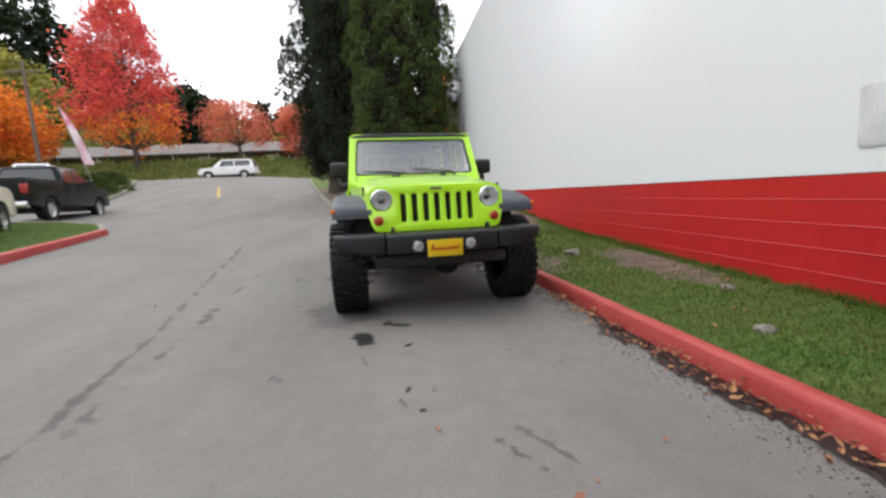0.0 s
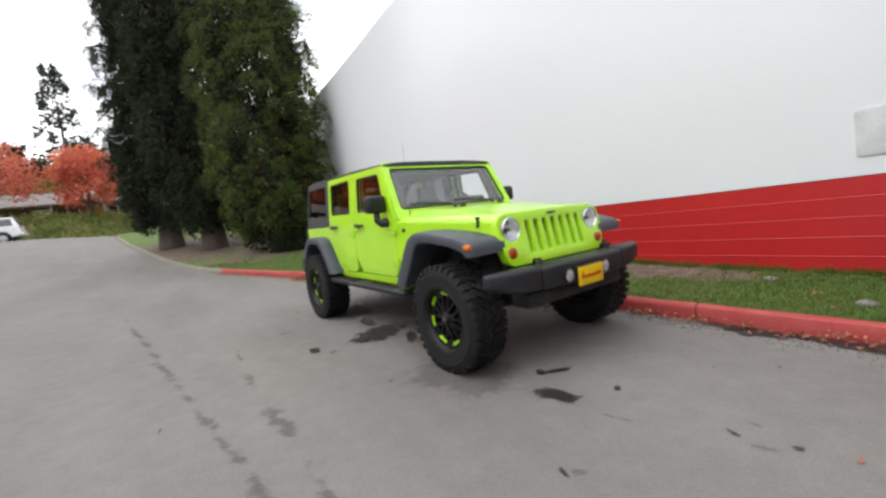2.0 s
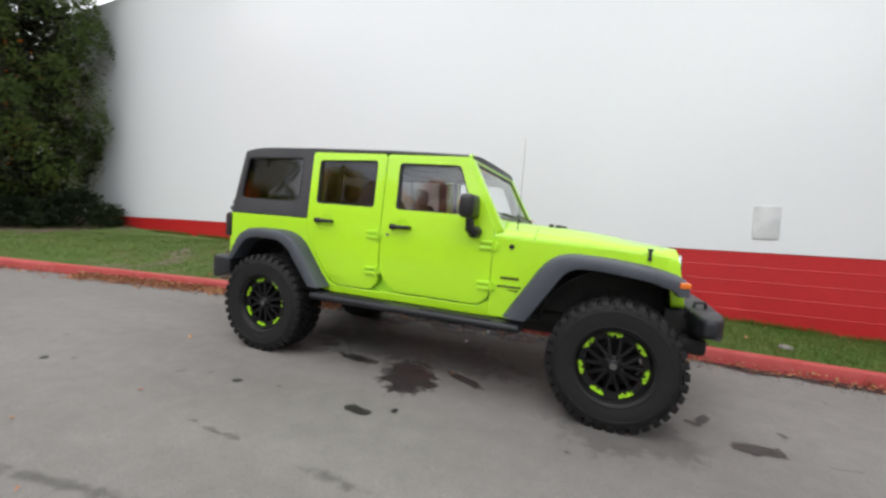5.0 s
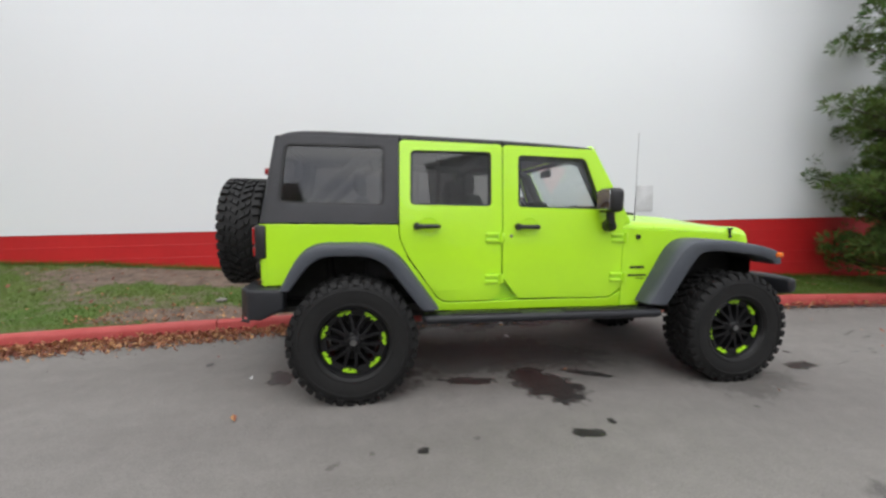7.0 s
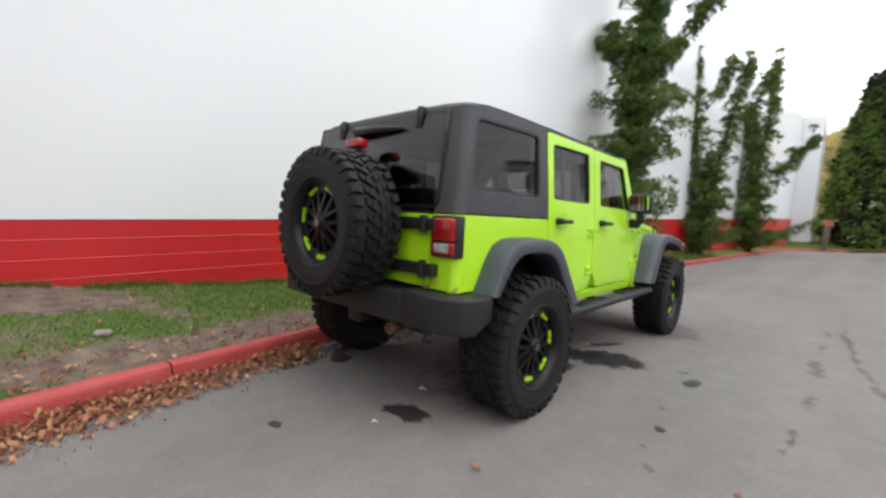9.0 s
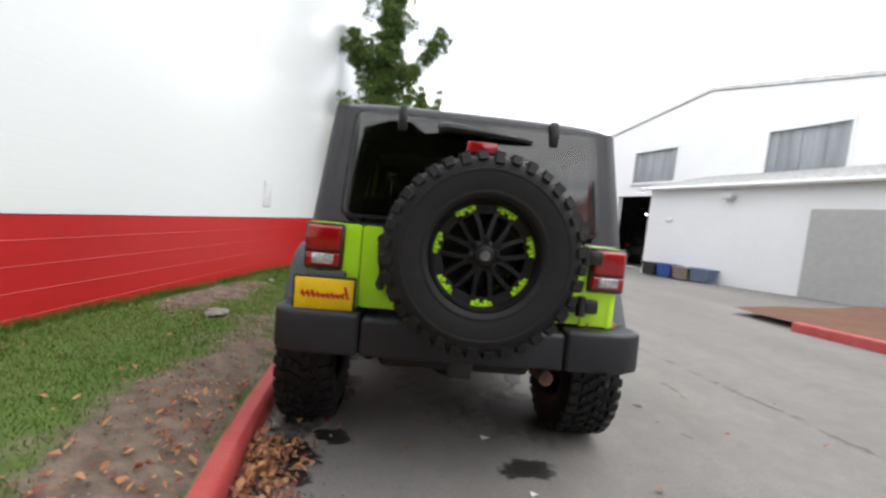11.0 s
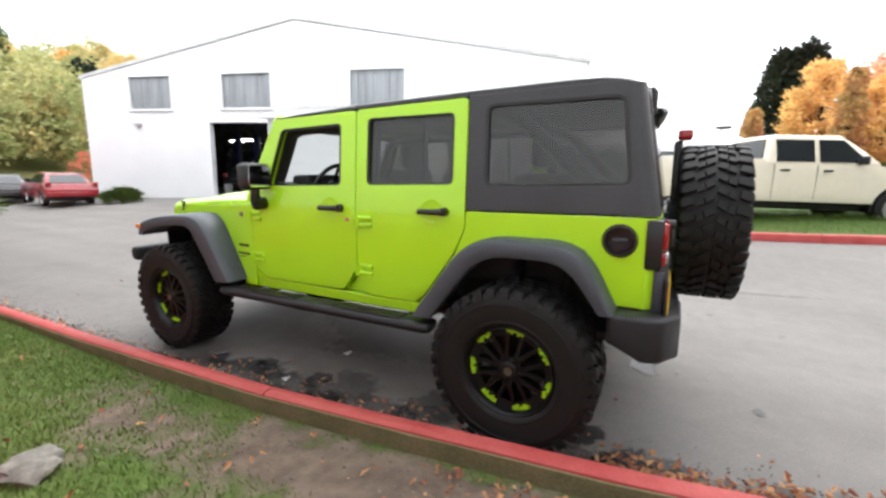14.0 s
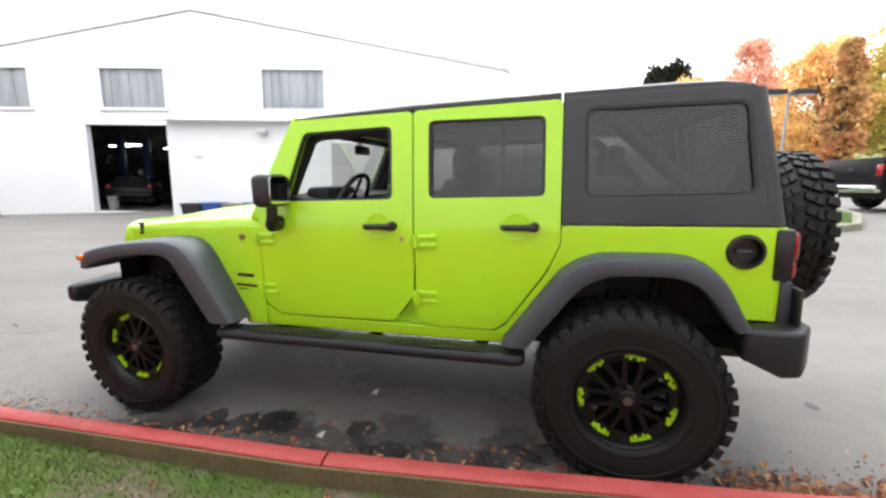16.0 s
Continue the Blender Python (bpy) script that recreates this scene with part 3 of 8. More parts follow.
def lawn_material():
    """Turf giving way to bare soil; how bare it is comes with the mesh."""
    m = mat("turf and bare soil", (0.070, 0.125, 0.018), 0.95, col2=(0.105, 0.135, 0.030), scale=1.3, bump=0.02, bscale=40, fine=0.3)
    nt = m.node_tree
    b = nt.nodes["Principled BSDF"]
    src = b.inputs["Base Color"].links[0].from_socket
    at = nt.nodes.new("ShaderNodeAttribute")
    at.attribute_name = "bareness"
    tc = nt.nodes.new("ShaderNodeTexCoord")
    n = nt.nodes.new("ShaderNodeTexNoise")
    n.inputs["Scale"].default_value, n.inputs["Detail"].default_value = 7, 6
    nt.links.new(tc.outputs["Object"], n.inputs["Vector"])
    sc = nt.nodes.new("ShaderNodeValToRGB")
    sc.color_ramp.elements[0].position, sc.color_ramp.elements[0].color = 0.3, (0.085, 0.060, 0.044, 1)
    sc.color_ramp.elements[1].position, sc.color_ramp.elements[1].color = 0.7, (0.20, 0.15, 0.115, 1)
    nt.links.new(n.outputs[0], sc.inputs[0])
    ad = nt.nodes.new("ShaderNodeMath")
    ad.operation = "ADD"
    nt.links.new(at.outputs["Fac"], ad.inputs[0])
    nt.links.new(n.outputs[0], ad.inputs[1])
    r = nt.nodes.new("ShaderNodeMapRange")
    r.inputs[1].default_value, r.inputs[2].default_value = 0.55, 0.95
    nt.links.new(ad.outputs[0], r.inputs[0])
    x = nt.nodes.new("ShaderNodeMix")
    x.data_type = "RGBA"
    nt.links.new(r.outputs[0], x.inputs[0])
    nt.links.new(src, x.inputs[6])
    nt.links.new(sc.outputs[0], x.inputs[7])
    nt.links.new(x.outputs[2], b.inputs["Base Color"])
    return m


LAWNMAT = lawn_material()
ys = list(np.arange(-48, -12, 1.5)) + list(np.arange(-12, 12, 0.12)) + list(np.arange(12, 31, 1.0))


def lawn_rows(y):
    a = kerb_x(y) + 0.112
    b = wall_x(y) + 0.02 if y < 15.9 else max(10.0, a + 1)
    b = max(b, a + 0.3)
    return a + (b - a) * np.linspace(0, 1, 26)


me = grid_mesh("lawn", lawn_rows, ys, lawn)
att = me.attributes.new("bareness", "FLOAT", "POINT")
att.data.foreach_set("value", [bare(v.co.x, v.co.y) for v in me.vertices])
tagged(part_mesh("lawn", me, LAWNMAT), "patchy green lawn with bare soil by the wall", "lawn", kind="structure")


# ---- the long wall: coursed blocks, red foot, white above ----
def wall_top(y):
    return lerp(y, [(-46, 9.2), (-19, 7.98), (-13, 7.65), (5.5, 7.0), (16, 6.96)])


def wall_mesh(y0, y1, z0f, z1f, name, material, label, step=0.203, n=70, groove=0.007):
    """Courses with rounded bed joints, one surface, with a back 0.3 m behind."""
    bm = bmesh.new()
    secs = []
    for y in np.linspace(y0, y1, n):
        x = wall_x(y)
        a, b = z0f(y), z1f(y)
        k = max(2, round((wall_mesh.hi - wall_mesh.lo) / step))
        row = []
        for i in range(k + 1):
            z = a + (b - a) * i / k
            if i:
                row += [(x, y, z - 0.008), (x + groove, y, z - 0.002)]
            if i < k:
                row += [(x + groove, y, z + 0.002), (x, y, z + 0.008)]
        row += [(x + 0.3, y, b), (x + 0.3, y, a)]
        secs.append(row)
    loft(bm, secs)
    return tagged(part(name, bm, material, None, "", 4), label, "wall", kind="structure")


def red_top(y):
    return 1.045 + 0.0005 * y


wall_mesh.lo, wall_mesh.hi = 0.0, 2.6
wall_mesh(-40, 16.0, lambda y: red_top(y) - 2.6, red_top, "wall_east", REDWALL, "red painted block foot of a long blank wall", 0.2, 70, -0.0035)
wall_mesh.lo, wall_mesh.hi = 1.2, 7.6
wall_mesh(-40, 16.0, lambda y: red_top(y) + 0.0015, wall_top, "wall_east", WHITEWALL, "tall blank white painted block wall", 0.2, 70, 0.0005)
wall_mesh.lo, wall_mesh.hi = 1.2, 7.6
bm = bmesh.new()
box(bm, -1.0, 3.3, -46, -40.01, -3, wall_top(-42))
tagged(part("wall_south", bm, WHITEWALL), "white painted end block of the long wall", "wall", kind="structure")
bm = bmesh.new()
loft(bm, [[(wall_x(y) + 0.001, y, wall_top(y) + 0.002), (wall_x(y) + 0.001, y, wall_top(y) + 0.10), (wall_x(y) + 0.33, y, wall_top(y) + 0.10), (wall_x(y) + 0.33, y, wall_top(y) + 0.002)] for y in (-39.99, -25, -14, 5.5, 16.02)])
tagged(part("trim", bm, WHITEWALL), "white metal coping on the wall", "coping", kind="structure")
bm = bmesh.new()
box(bm, wall_x(16) + 0.31, 30, 15.7, 16.0, 0, 7.06)
box(bm, 3.31, 30, -46, -45.7, -3, 7.8)
tagged(part("wall_north", bm, WHITEWALL), "white painted return of the long wall", "wall", kind="structure")
bm = bmesh.new()
loft(bm, [[(wall_x(y) + 0.31, y, wall_top(y) - 0.2), (30, y, wall_top(y) - 0.2), (30, y, wall_top(y) - 0.05), (wall_x(y) + 0.31, y, wall_top(y) - 0.05)] for y in (-45.7, -14, 15.7)])
tagged(part("ceiling", bm, CONCRETE), "flat roof behind the long wall", "roof", kind="structure")

# blanking plate on the wall
GREYBOX = mat("pale grey painted steel", (0.66, 0.675, 0.68), 0.5, scale=4)
PLATE = mat("dull pale grey plate", (0.64, 0.65, 0.66), 0.6, scale=3)
vent = thing("wall_plate", "pale grey blanking plate with rounded corners on the white wall", "plate")
bm = sheet([rounded([(-3.53, 1.225), (-3.23, 1.225), (-3.23, 1.68), (-3.53, 1.68)], 0.035, 4)], lambda u, v, d: (wall_x(u) - 0.012 + d, u, v), 0.02, (), 0.003)
part("housing", bm, PLATE, vent)
for u, v in ((-3.49, 1.265), (-3.27, 1.265), (-3.49, 1.64), (-3.27, 1.64)):
    part("screw_head", cyl(bmesh.new(), (wall_x(u) - 0.010, u, v), (wall_x(u) - 0.016, u, v), 0.008, 0.006, 8), PLATE, vent)

# ---- the lime four-door off-road car; it faces -y, its left side is +x ----
car = thing("off_road_car", "lime green off-road car with black hardtop beside a red kerb", "car", m=Matrix(((0.9999, 0.0002, 0.013, 0), (0.0002, 0.9995, -0.033, 0), (-0.013, 0.033, 0.9994, 0), (0, 0, 0, 1))))


def side_x(z):
    """Half width of the body: upright to the belt, leaning in above it."""
    return lerp(z, [(0.55, 0.775), (0.75, 0.80), (1.235, 0.80), (1.865, 0.745)])


def side_plate(loops, s, thick, off=0.0, cuts=(0.75, 1.235), bev=0.007):
    return sheet(loops, lambda y, z, d: (s * (side_x(z) + off - d), y, z), thick, cuts, bev)


def rear_y(z):
    return lerp(z, [(0.5, 2.095), (1.222, 2.105), (1.865, 1.995)])


DOOR_F = [(0.400, 1.808), (0.400, 0.97), (0.392, 0.83), (0.27, 0.674), (-0.47, 0.672), (-0.56, 0.745), (-0.565, 1.265), (-0.300, 1.799)]
DOOR_R = [(1.157, 1.817), (1.157, 1.13), (1.09, 0.985), (0.895, 0.715), (0.83, 0.664), (0.48, 0.664), (0.408, 0.73), (0.408, 1.810)]
WIN_F = [(0.284, 1.738), (0.284, 1.355), (-0.385, 1.347), (-0.385, 1.375), (-0.250, 1.729)]
WIN_R = [(1.080, 1.746), (1.082, 1.362), (0.488, 1.358), (0.490, 1.754)]
WIN_Q = [(1.258, 1.768), (1.265, 1.354), (1.978, 1.362), (1.932, 1.760)]
QUARTER = [(1.163, 1.218), (2.055, 1.218), (2.055, 0.80), (1.93, 0.80), (1.79, 1.06), (1.25, 1.06), (0.97, 0.60), (0.86, 0.60), (0.90, 0.71), (1.10, 0.985), (1.163, 1.135)]


def handle_for(door, s, y):
    bm = bmesh.new()
    x = side_x(1.21)
    bm2 = tube(bm, [(s * (x + 0.01), y - 0.075, 1.212), (s * (x + 0.04), y - 0.06, 1.212), (s * (x + 0.042), y + 0.05, 1.212), (s * (x + 0.03), y + 0.08, 1.212)], [0.012, 0.016, 0.017, 0.02], 10)
    cyl(bm2, (s * (x - 0.002), y + 0.085, 1.212), (s * (x + 0.038), y + 0.085, 1.212), 0.026, 0.022, 18)
    part("handle", bm2, BLACK, door, "black grab handle with a round button")
    bm = bmesh.new()
    lathe(bm, [(0.066, 0.0045), (0.062, 0.0035), (0.05, 0.003), (0.0, 0.0028)], 28, "x", (0, 0, 0))
    for v in bm.verts:
        v.co = Vector((s * (x + v.co.x - 0.001), y + v.co.y, 1.212 + v.co.z))
    part("handle_dish", bm, GREEN, door)


def hinge_for(door, s, y, z):
    bm = bmesh.new()
    x = side_x(z)
    for dz in (-0.022, 0.022):
        box(bm, min(s * x, s * (x + 0.016)), max(s * x, s * (x + 0.016)), y - 0.01, y + 0.085, z + dz - 0.013, z + dz + 0.013, 0.006)
    cyl(bm, (s * (x + 0.014), y - 0.03, z - 0.037), (s * (x + 0.014), y - 0.03, z + 0.037), 0.014, None, 10)
    box(bm, min(s * x, s * (x + 0.012)), max(s * x, s * (x + 0.012)), y - 0.06, y - 0.005, z - 0.03, z + 0.03, 0.005)
    part("hinge", bm, GREEN, door)


def seal(door, loop, s, off, r=0.012, z_in=0.0):
    """Black rubber round a pane."""
    lp = rounded(loop, 0.035, 4)
    c = (sum(p[0] for p in lp) / len(lp), sum(p[1] for p in lp) / len(lp))

    def grown(k):
        return [(p[0] + (c[0] - p[0]) * k, p[1] + (c[1] - p[1]) * k) for p in lp]
    a, b = grown(-0.012), grown(0.05)
    bm = sheet([a, b], lambda y, z, d: (s * (side_x(z) + off - d), y, z), 0.02, (1.45, 1.6), 0.003)
    part("window_seal", bm, BLACK, door)


def pane(door, loop, s, off, material, name="window_pane", shrink=0.02):
    lp = rounded(loop, 0.035, 4)
    bm = sheet([lp], lambda y, z, d: (s * (side_x(z) + off - d), y, z), 0.005, (1.45, 1.6))
    o = part(name, bm, material, door)
    o.visible_shadow = False
    return o


for s in (-1, 1):
    fd = part("front_door", side_plate([rounded(DOOR_F, 0.03), rounded(WIN_F, 0.035)], s, 0.055, 0.0, (0.75, 1.235), 0.005), GREEN, car, deg=20)
    rd = part("rear_door", side_plate([rounded(DOOR_R, 0.03), rounded(WIN_R, 0.035)], s, 0.055, 0.0, (0.75, 1.235), 0.005), GREEN, car, deg=20)
    part("door_card", side_plate([rounded([(y, z - 0.012 if z > 1.5 else z) for y, z in DOOR_F], 0.05), rounded(WIN_F, 0.035)], s, 0.016, -0.057, (0.75, 1.235), 0.0), CABIN, fd, "dark inner door trim", deg=20)
    part("door_card", side_plate([rounded([(y, z - 0.012 if z > 1.5 else z) for y, z in DOOR_R], 0.04), rounded(WIN_R, 0.035)], s, 0.016, -0.057, (0.75, 1.235), 0.0), CABIN, rd, "dark inner door trim", deg=20)
    handle_for(fd, s, 0.200)
    handle_for(rd, s, 0.950)
    for z in (1.132, 0.826):
        hinge_for(fd, s, -0.55, z)
        hinge_for(rd, s, 0.445, z)
    seal(fd, WIN_F, s, -0.006)
    seal(rd, WIN_R, s, -0.006)
    if s < 0:
        pane(fd, WIN_F, s, -0.022, SIDEGLASS)
    pane(rd, WIN_R, s, -0.022, TINT)
    secs = [[(s * (side_x(z) - dx), yy, z) for dx, yy in ((0.030, 0.86), (0.030, 0.885), (0.05, 0.885), (0.05, 0.86))] for z in (1.365, 1.55, 1.748)]
    part("window_divider", loft(bmesh.new(), secs), BLACK, rd)
    bm = bmesh.new()
    cyl(bm, (s * (side_x(1.14) - 0.002), 0.335, 1.142), (s * (side_x(1.14) + 0.006), 0.335, 1.142), 0.013, 0.011, 14)
    part("lock_barrel", bm, STEEL if s < 0 else mat("red lock cap", (0.6, 0.2, 0.2), 0.4), fd)
    # mirror
    bm = bmesh.new()
    box(bm, s * 0.895 - 0.105, s * 0.895 + 0.105, -0.445, -0.335, 1.325, 1.502, 0.035, 3)
    mir = part("door_mirror", bm, BLACK, fd, "black door mirror")
    bm = bmesh.new()
    tube(bm, [(s * 0.79, -0.43, 1.225), (s * 0.86, -0.42, 1.225), (s * 0.89, -0.40, 1.25), (s * 0.89, -0.395, 1.35)], [0.045, 0.046, 0.034, 0.032], 12)
    part("mirror_arm", bm, BLACK, fd)
    bm = sheet([rounded([(s * 0.81, 1.342), (s * 0.98, 1.342), (s * 0.98, 1.486), (s * 0.81, 1.486)], 0.03)], lambda u, v, d: (u, -0.3335 + d, v), 0.004)
    part("mirror_glass", bm, MIRROR, fd)
    # quarter panel and sill
    q = part("quarter_panel", side_plate([rounded(QUARTER, 0.015, 2)] + ([circle(1.943, 1.110, 0.071, 28)] if s > 0 else []), s, 0.05), GREEN, car, deg=20)
    part("sill", side_plate([[(0.90, 0.590), (0.90, 0.70), (0.835, 0.656), (0.475, 0.656), (0.30, 0.660), (-0.48, 0.664), (-0.57, 0.72), (-0.72, 0.64), (-0.74, 0.590)]], s, 0.06, -0.004), GREEN, car, deg=20)
    # pillars and rocker behind the door gaps
    for y0, y1, z0, z1 in ((0.33, 0.47, 0.61, 1.795), (1.09, 1.21, 1.0, 1.80), (-0.62, -0.48, 0.61, 1.25)):
        secs = []
        for z in np.linspace(z0, z1, 6):
            x = side_x(z) - 0.06
            secs.append([(s * x, y0, z), (s * x, y1, z), (s * (x - 0.05), y1, z), (s * (x - 0.05), y0, z)])
        part("body_pillar", loft(bmesh.new(), secs), GREEN, car)
    bm = bmesh.new()
    box(bm, min(s * 0.69, s * 0.728), max(s * 0.69, s * 0.728), -0.70, 1.0, 0.602, 0.80)
    part("rocker", bm, GREEN, car)
    # body side ahead of the door, narrowing to the grille
    def nose_x(y):
        return lerp(y, [(-1.80, 0.628), (-1.70, 0.65), (-0.56, 0.80)])
    loop = [(-0.566, 1.203), (-0.566, 0.60), (-0.72, 0.60), (-1.02, 1.06), (-1.70, 1.06), (-1.80, 1.05), (-1.80, 1.16), (-1.70, 1.158)]
    bm = sheet([rounded(loop, 0.012, 2)], lambda y, z, d: (s * (nose_x(y) - d), y, z), 0.04, (1.0,), 0.005)
    cowl = part("fender_side", bm, GREEN, car, "", 20)
    bm = bmesh.new()
    cyl(bm, (s * 0.775, -0.705, 1.137), (s * 0.795, -0.705, 1.137), 0.021, 0.017, 16)
    part("badge_disc" if s > 0 else "antenna_base", bm, STEEL if s > 0 else BLACK, car)
    # badge bars
    for (ya, yb, z0, z1) in ((-0.775, -0.64, 0.888, 0.908), (-0.795, -0.62, 0.827, 0.842), (-0.775, -0.64, 0.807, 0.813)):
        bm = bmesh.new()
        n = 8 if z1 - z0 > 0.01 else 1
        w = (yb - ya) / n
        for i in range(n):
            a, b = ya + i * w, ya + (i + 0.8) * w
            xx = nose_x((a + b) / 2)
            box(bm, min(s * (xx - 0.002), s * (xx + 0.003)), max(s * (xx - 0.002), s * (xx + 0.003)), a, b, z0, z1)
        part("badge_bar", bm, BLACK, car, "small black lettering bar")
    # step bar
    secs = []
    for y, k in ((1.0, 0.5), (0.985, 0.85), (0.96, 1), (-0.80, 1), (-0.83, 0.85), (-0.845, 0.5)):
        cx, cz = 0.875, 0.562
        secs.append([(s * (cx + px * k), y, cz + pz * k) for px, pz in rounded([(-0.075, -0.030), (0.05, -0.036), (0.075, 0.0), (0.055, 0.032), (-0.075, 0.032)], 0.025, 3)])
    st = part("side_step", loft(bmesh.new(), secs), BUMPER, car, "black moulded side step")
    for y0, y1 in ((-0.62, -0.05), (0.28, 0.80)):
        bm = bmesh.new()
        box(bm, min(s * 0.83, s * 0.93), max(s * 0.83, s * 0.93), y0, y1, 0.590, 0.602, 0.004)
        for i in range(14):
            y = y0 + 0.02 + i * (y1 - y0 - 0.04) / 13
            box(bm, min(s * 0.84, s * 0.92), max(s * 0.84, s * 0.92), y - 0.004, y + 0.004, 0.600, 0.606)
        part("step_pad", bm, BLACK, st)
    for y in (-0.55, 0.1, 0.75):
        bm = box(bmesh.new(), min(s * 0.45, s * 0.82), max(s * 0.45, s * 0.82), y - 0.03, y + 0.03, 0.53, 0.56, 0.006)
        part("step_bracket", bm, CHASSIS, st)

    # wheel-arch flares
    def flare(outer, inner, n=44):
        def even(poly, r):
            p = [Vector((0, *q)) for q in poly]
            # round the corners of the open line
            out = [p[0]]
            for i in range(1, len(p) - 1):
                a, b, c = p[i - 1], p[i], p[i + 1]
                rr = min(r, (a - b).length * 0.45, (c - b).length * 0.45)
                p1, p2 = b + (a - b).normalized() * rr, b + (c - b).normalized() * rr
                out += [p1 * (1 - t) ** 2 + b * 2 * t * (1 - t) + p2 * t * t for t in (0, 0.2, 0.4, 0.6, 0.8, 1)]
            out.append(p[-1])
            d = [0]
            for a, b in zip(out, out[1:]):
                d.append(d[-1] + (b - a).length)
            return [(np.interp(t, d, [q.y for q in out]), np.interp(t, d, [q.z for q in out])) for t in np.linspace(0, d[-1], n)]
        o, i = even(outer, 0.18), even(inner, 0.14)
        secs = []
        for k, ((oy, oz), (iy, iz)) in enumerate(zip(o, i)):
            base = (nose_x(oy) if oy < -0.566 else side_x(oz)) - 0.03

            def mixp(t):
                return oy + (iy - oy) * t, oz + (iz - oz) * t
            row = []
            for x, t in ((base, 0.0), (0.86, 0.0), (0.915, 0.04), (0.938, 0.14), (0.946, 0.3), (0.946, 0.8), (0.94, 0.95), (0.925, 1.0), (0.88, 0.97), (base, 0.9)):
                y, z = mixp(t)
                row.append((s * x, y, z))
            secs.append(row)
        return loft(bmesh.new(), secs)
    ff = part("front_flare", flare([(-0.70, 0.637), (-1.01, 1.130), (-1.35, 1.127), (-1.68, 1.086), (-1.862, 1.035), (-1.872, 0.935)], [(-0.878, 0.628), (-1.14, 1.032), (-1.32, 1.036), (-1.62, 1.004), (-1.785, 0.958), (-1.80, 0.930)]), TRIM, car, "dark grey plastic wheel-arch flare", 32)
    part("rear_flare", flare([(0.883, 0.638), (1.222, 1.100), (1.795, 1.098), (1.952, 0.790)], [(1.012, 0.634), (1.30, 1.008), (1.72, 1.012), (1.882, 0.785)]), TRIM, car, "dark grey plastic wheel-arch flare", 32)
    bm = bmesh.new()
    box(bm, min(s * 0.915, s * 0.958), max(s * 0.915, s * 0.958), -1.865, -1.80, 0.985, 1.025, 0.012)
    part("side_marker", bm, AMBER, ff, "amber side marker lamp")
    # black inner arches
    for yc in (-1.4735, 1.4735):
        bm = bmesh.new()
        secs = []
        for a in np.linspace(0.18, math.pi - 0.18, 18):
            y, z = max(-1.76, yc + 0.55 * math.cos(a)), 0.50 + 0.53 * math.sin(a)
            secs.append([(s * 0.76, y, z), (s * 0.46, y, z), (s * 0.46, y, z + 0.02), (s * 0.76, y, z + 0.02)])
        loft(bm, secs)
        box(bm, min(s * 0.44, s * 0.46), max(s * 0.44, s * 0.46), max(-1.75, yc - 0.5), yc + 0.5, 0.55, 1.04)
        part("inner_arch", bm, CHASSIS, car)
    # hood latch
    bm = bmesh.new()
    x = 0.655
    box(bm, s * x - 0.009, s * x + 0.009, -1.655, -1.635, 1.135, 1.205, 0.004)
    box(bm, s * (x + 0.004) - 0.014, s * (x + 0.004) + 0.014, -1.665, -1.625, 1.192, 1.208, 0.006)
    box(bm, s * (x + 0.004) - 0.012, s * (x + 0.004) + 0.012, -1.66, -1.63, 1.125, 1.143, 0.005)
    part("hood_latch", bm, BLACK, car, "black rubber hood latch")

# fuel filler on the left quarter
bm = lathe(bmesh.new(), [(0.0, -0.035), (0.03, -0.03), (0.055, -0.03), (0.06, 0.004), (0.062, 0.016), (0.070, 0.016), (0.077, 0.006), (0.079, -0.004)], 40, "x", (0.80, 1.943, 1.110))
ff = part("fuel_filler", bm, BLACK, car, "round black fuel filler ring")
bm = bmesh.new()
box(bm, 0.765, 0.79, 1.908, 1.978, 1.100, 1.120, 0.008)
part("filler_cap_grip", bm, TRIM, ff)


# hood and cowl: crowned skin narrowing to the front
def hood_section(y):
    w = lerp(y, [(-1.80, 0.615), (-1.70, 0.645), (-0.56, 0.785)])
    ze = lerp(y, [(-1.80, 1.150), (-1.70, 1.160), (-0.56, 1.205)])
    zs = lerp(y, [(-1.815, 1.150), (-1.80, 1.172), (-1.77, 1.192), (-1.70, 1.206), (-1.2, 1.245), (-0.56, 1.272)])
    zc = lerp(y, [(-1.815, 1.154), (-1.80, 1.186), (-1.77, 1.212), (-1.70, 1.230), (-1.2, 1.298), (-0.56, 1.335)])
    row = []
    for u in (-1, -0.995, -0.975, -0.93, -0.86, -0.78, -0.72, -0.5, -0.25, 0, 0.25, 0.5, 0.72, 0.78, 0.86, 0.93, 0.975, 0.995, 1):
        a = abs(u)
        z = lerp(a, [(0, zc), (0.5, zc - 0.008), (0.72, zc - 0.02), (0.80, zs + 0.012), (0.90, zs), (0.975, zs - 0.018), (0.995, zs - 0.035), (1.0, ze)])
        row.append((u * w, y, z))
    low = [(u * w * 0.97, y, ze - 0.004) for u in (1, 0.5, 0, -0.5, -1)]
    return row + low


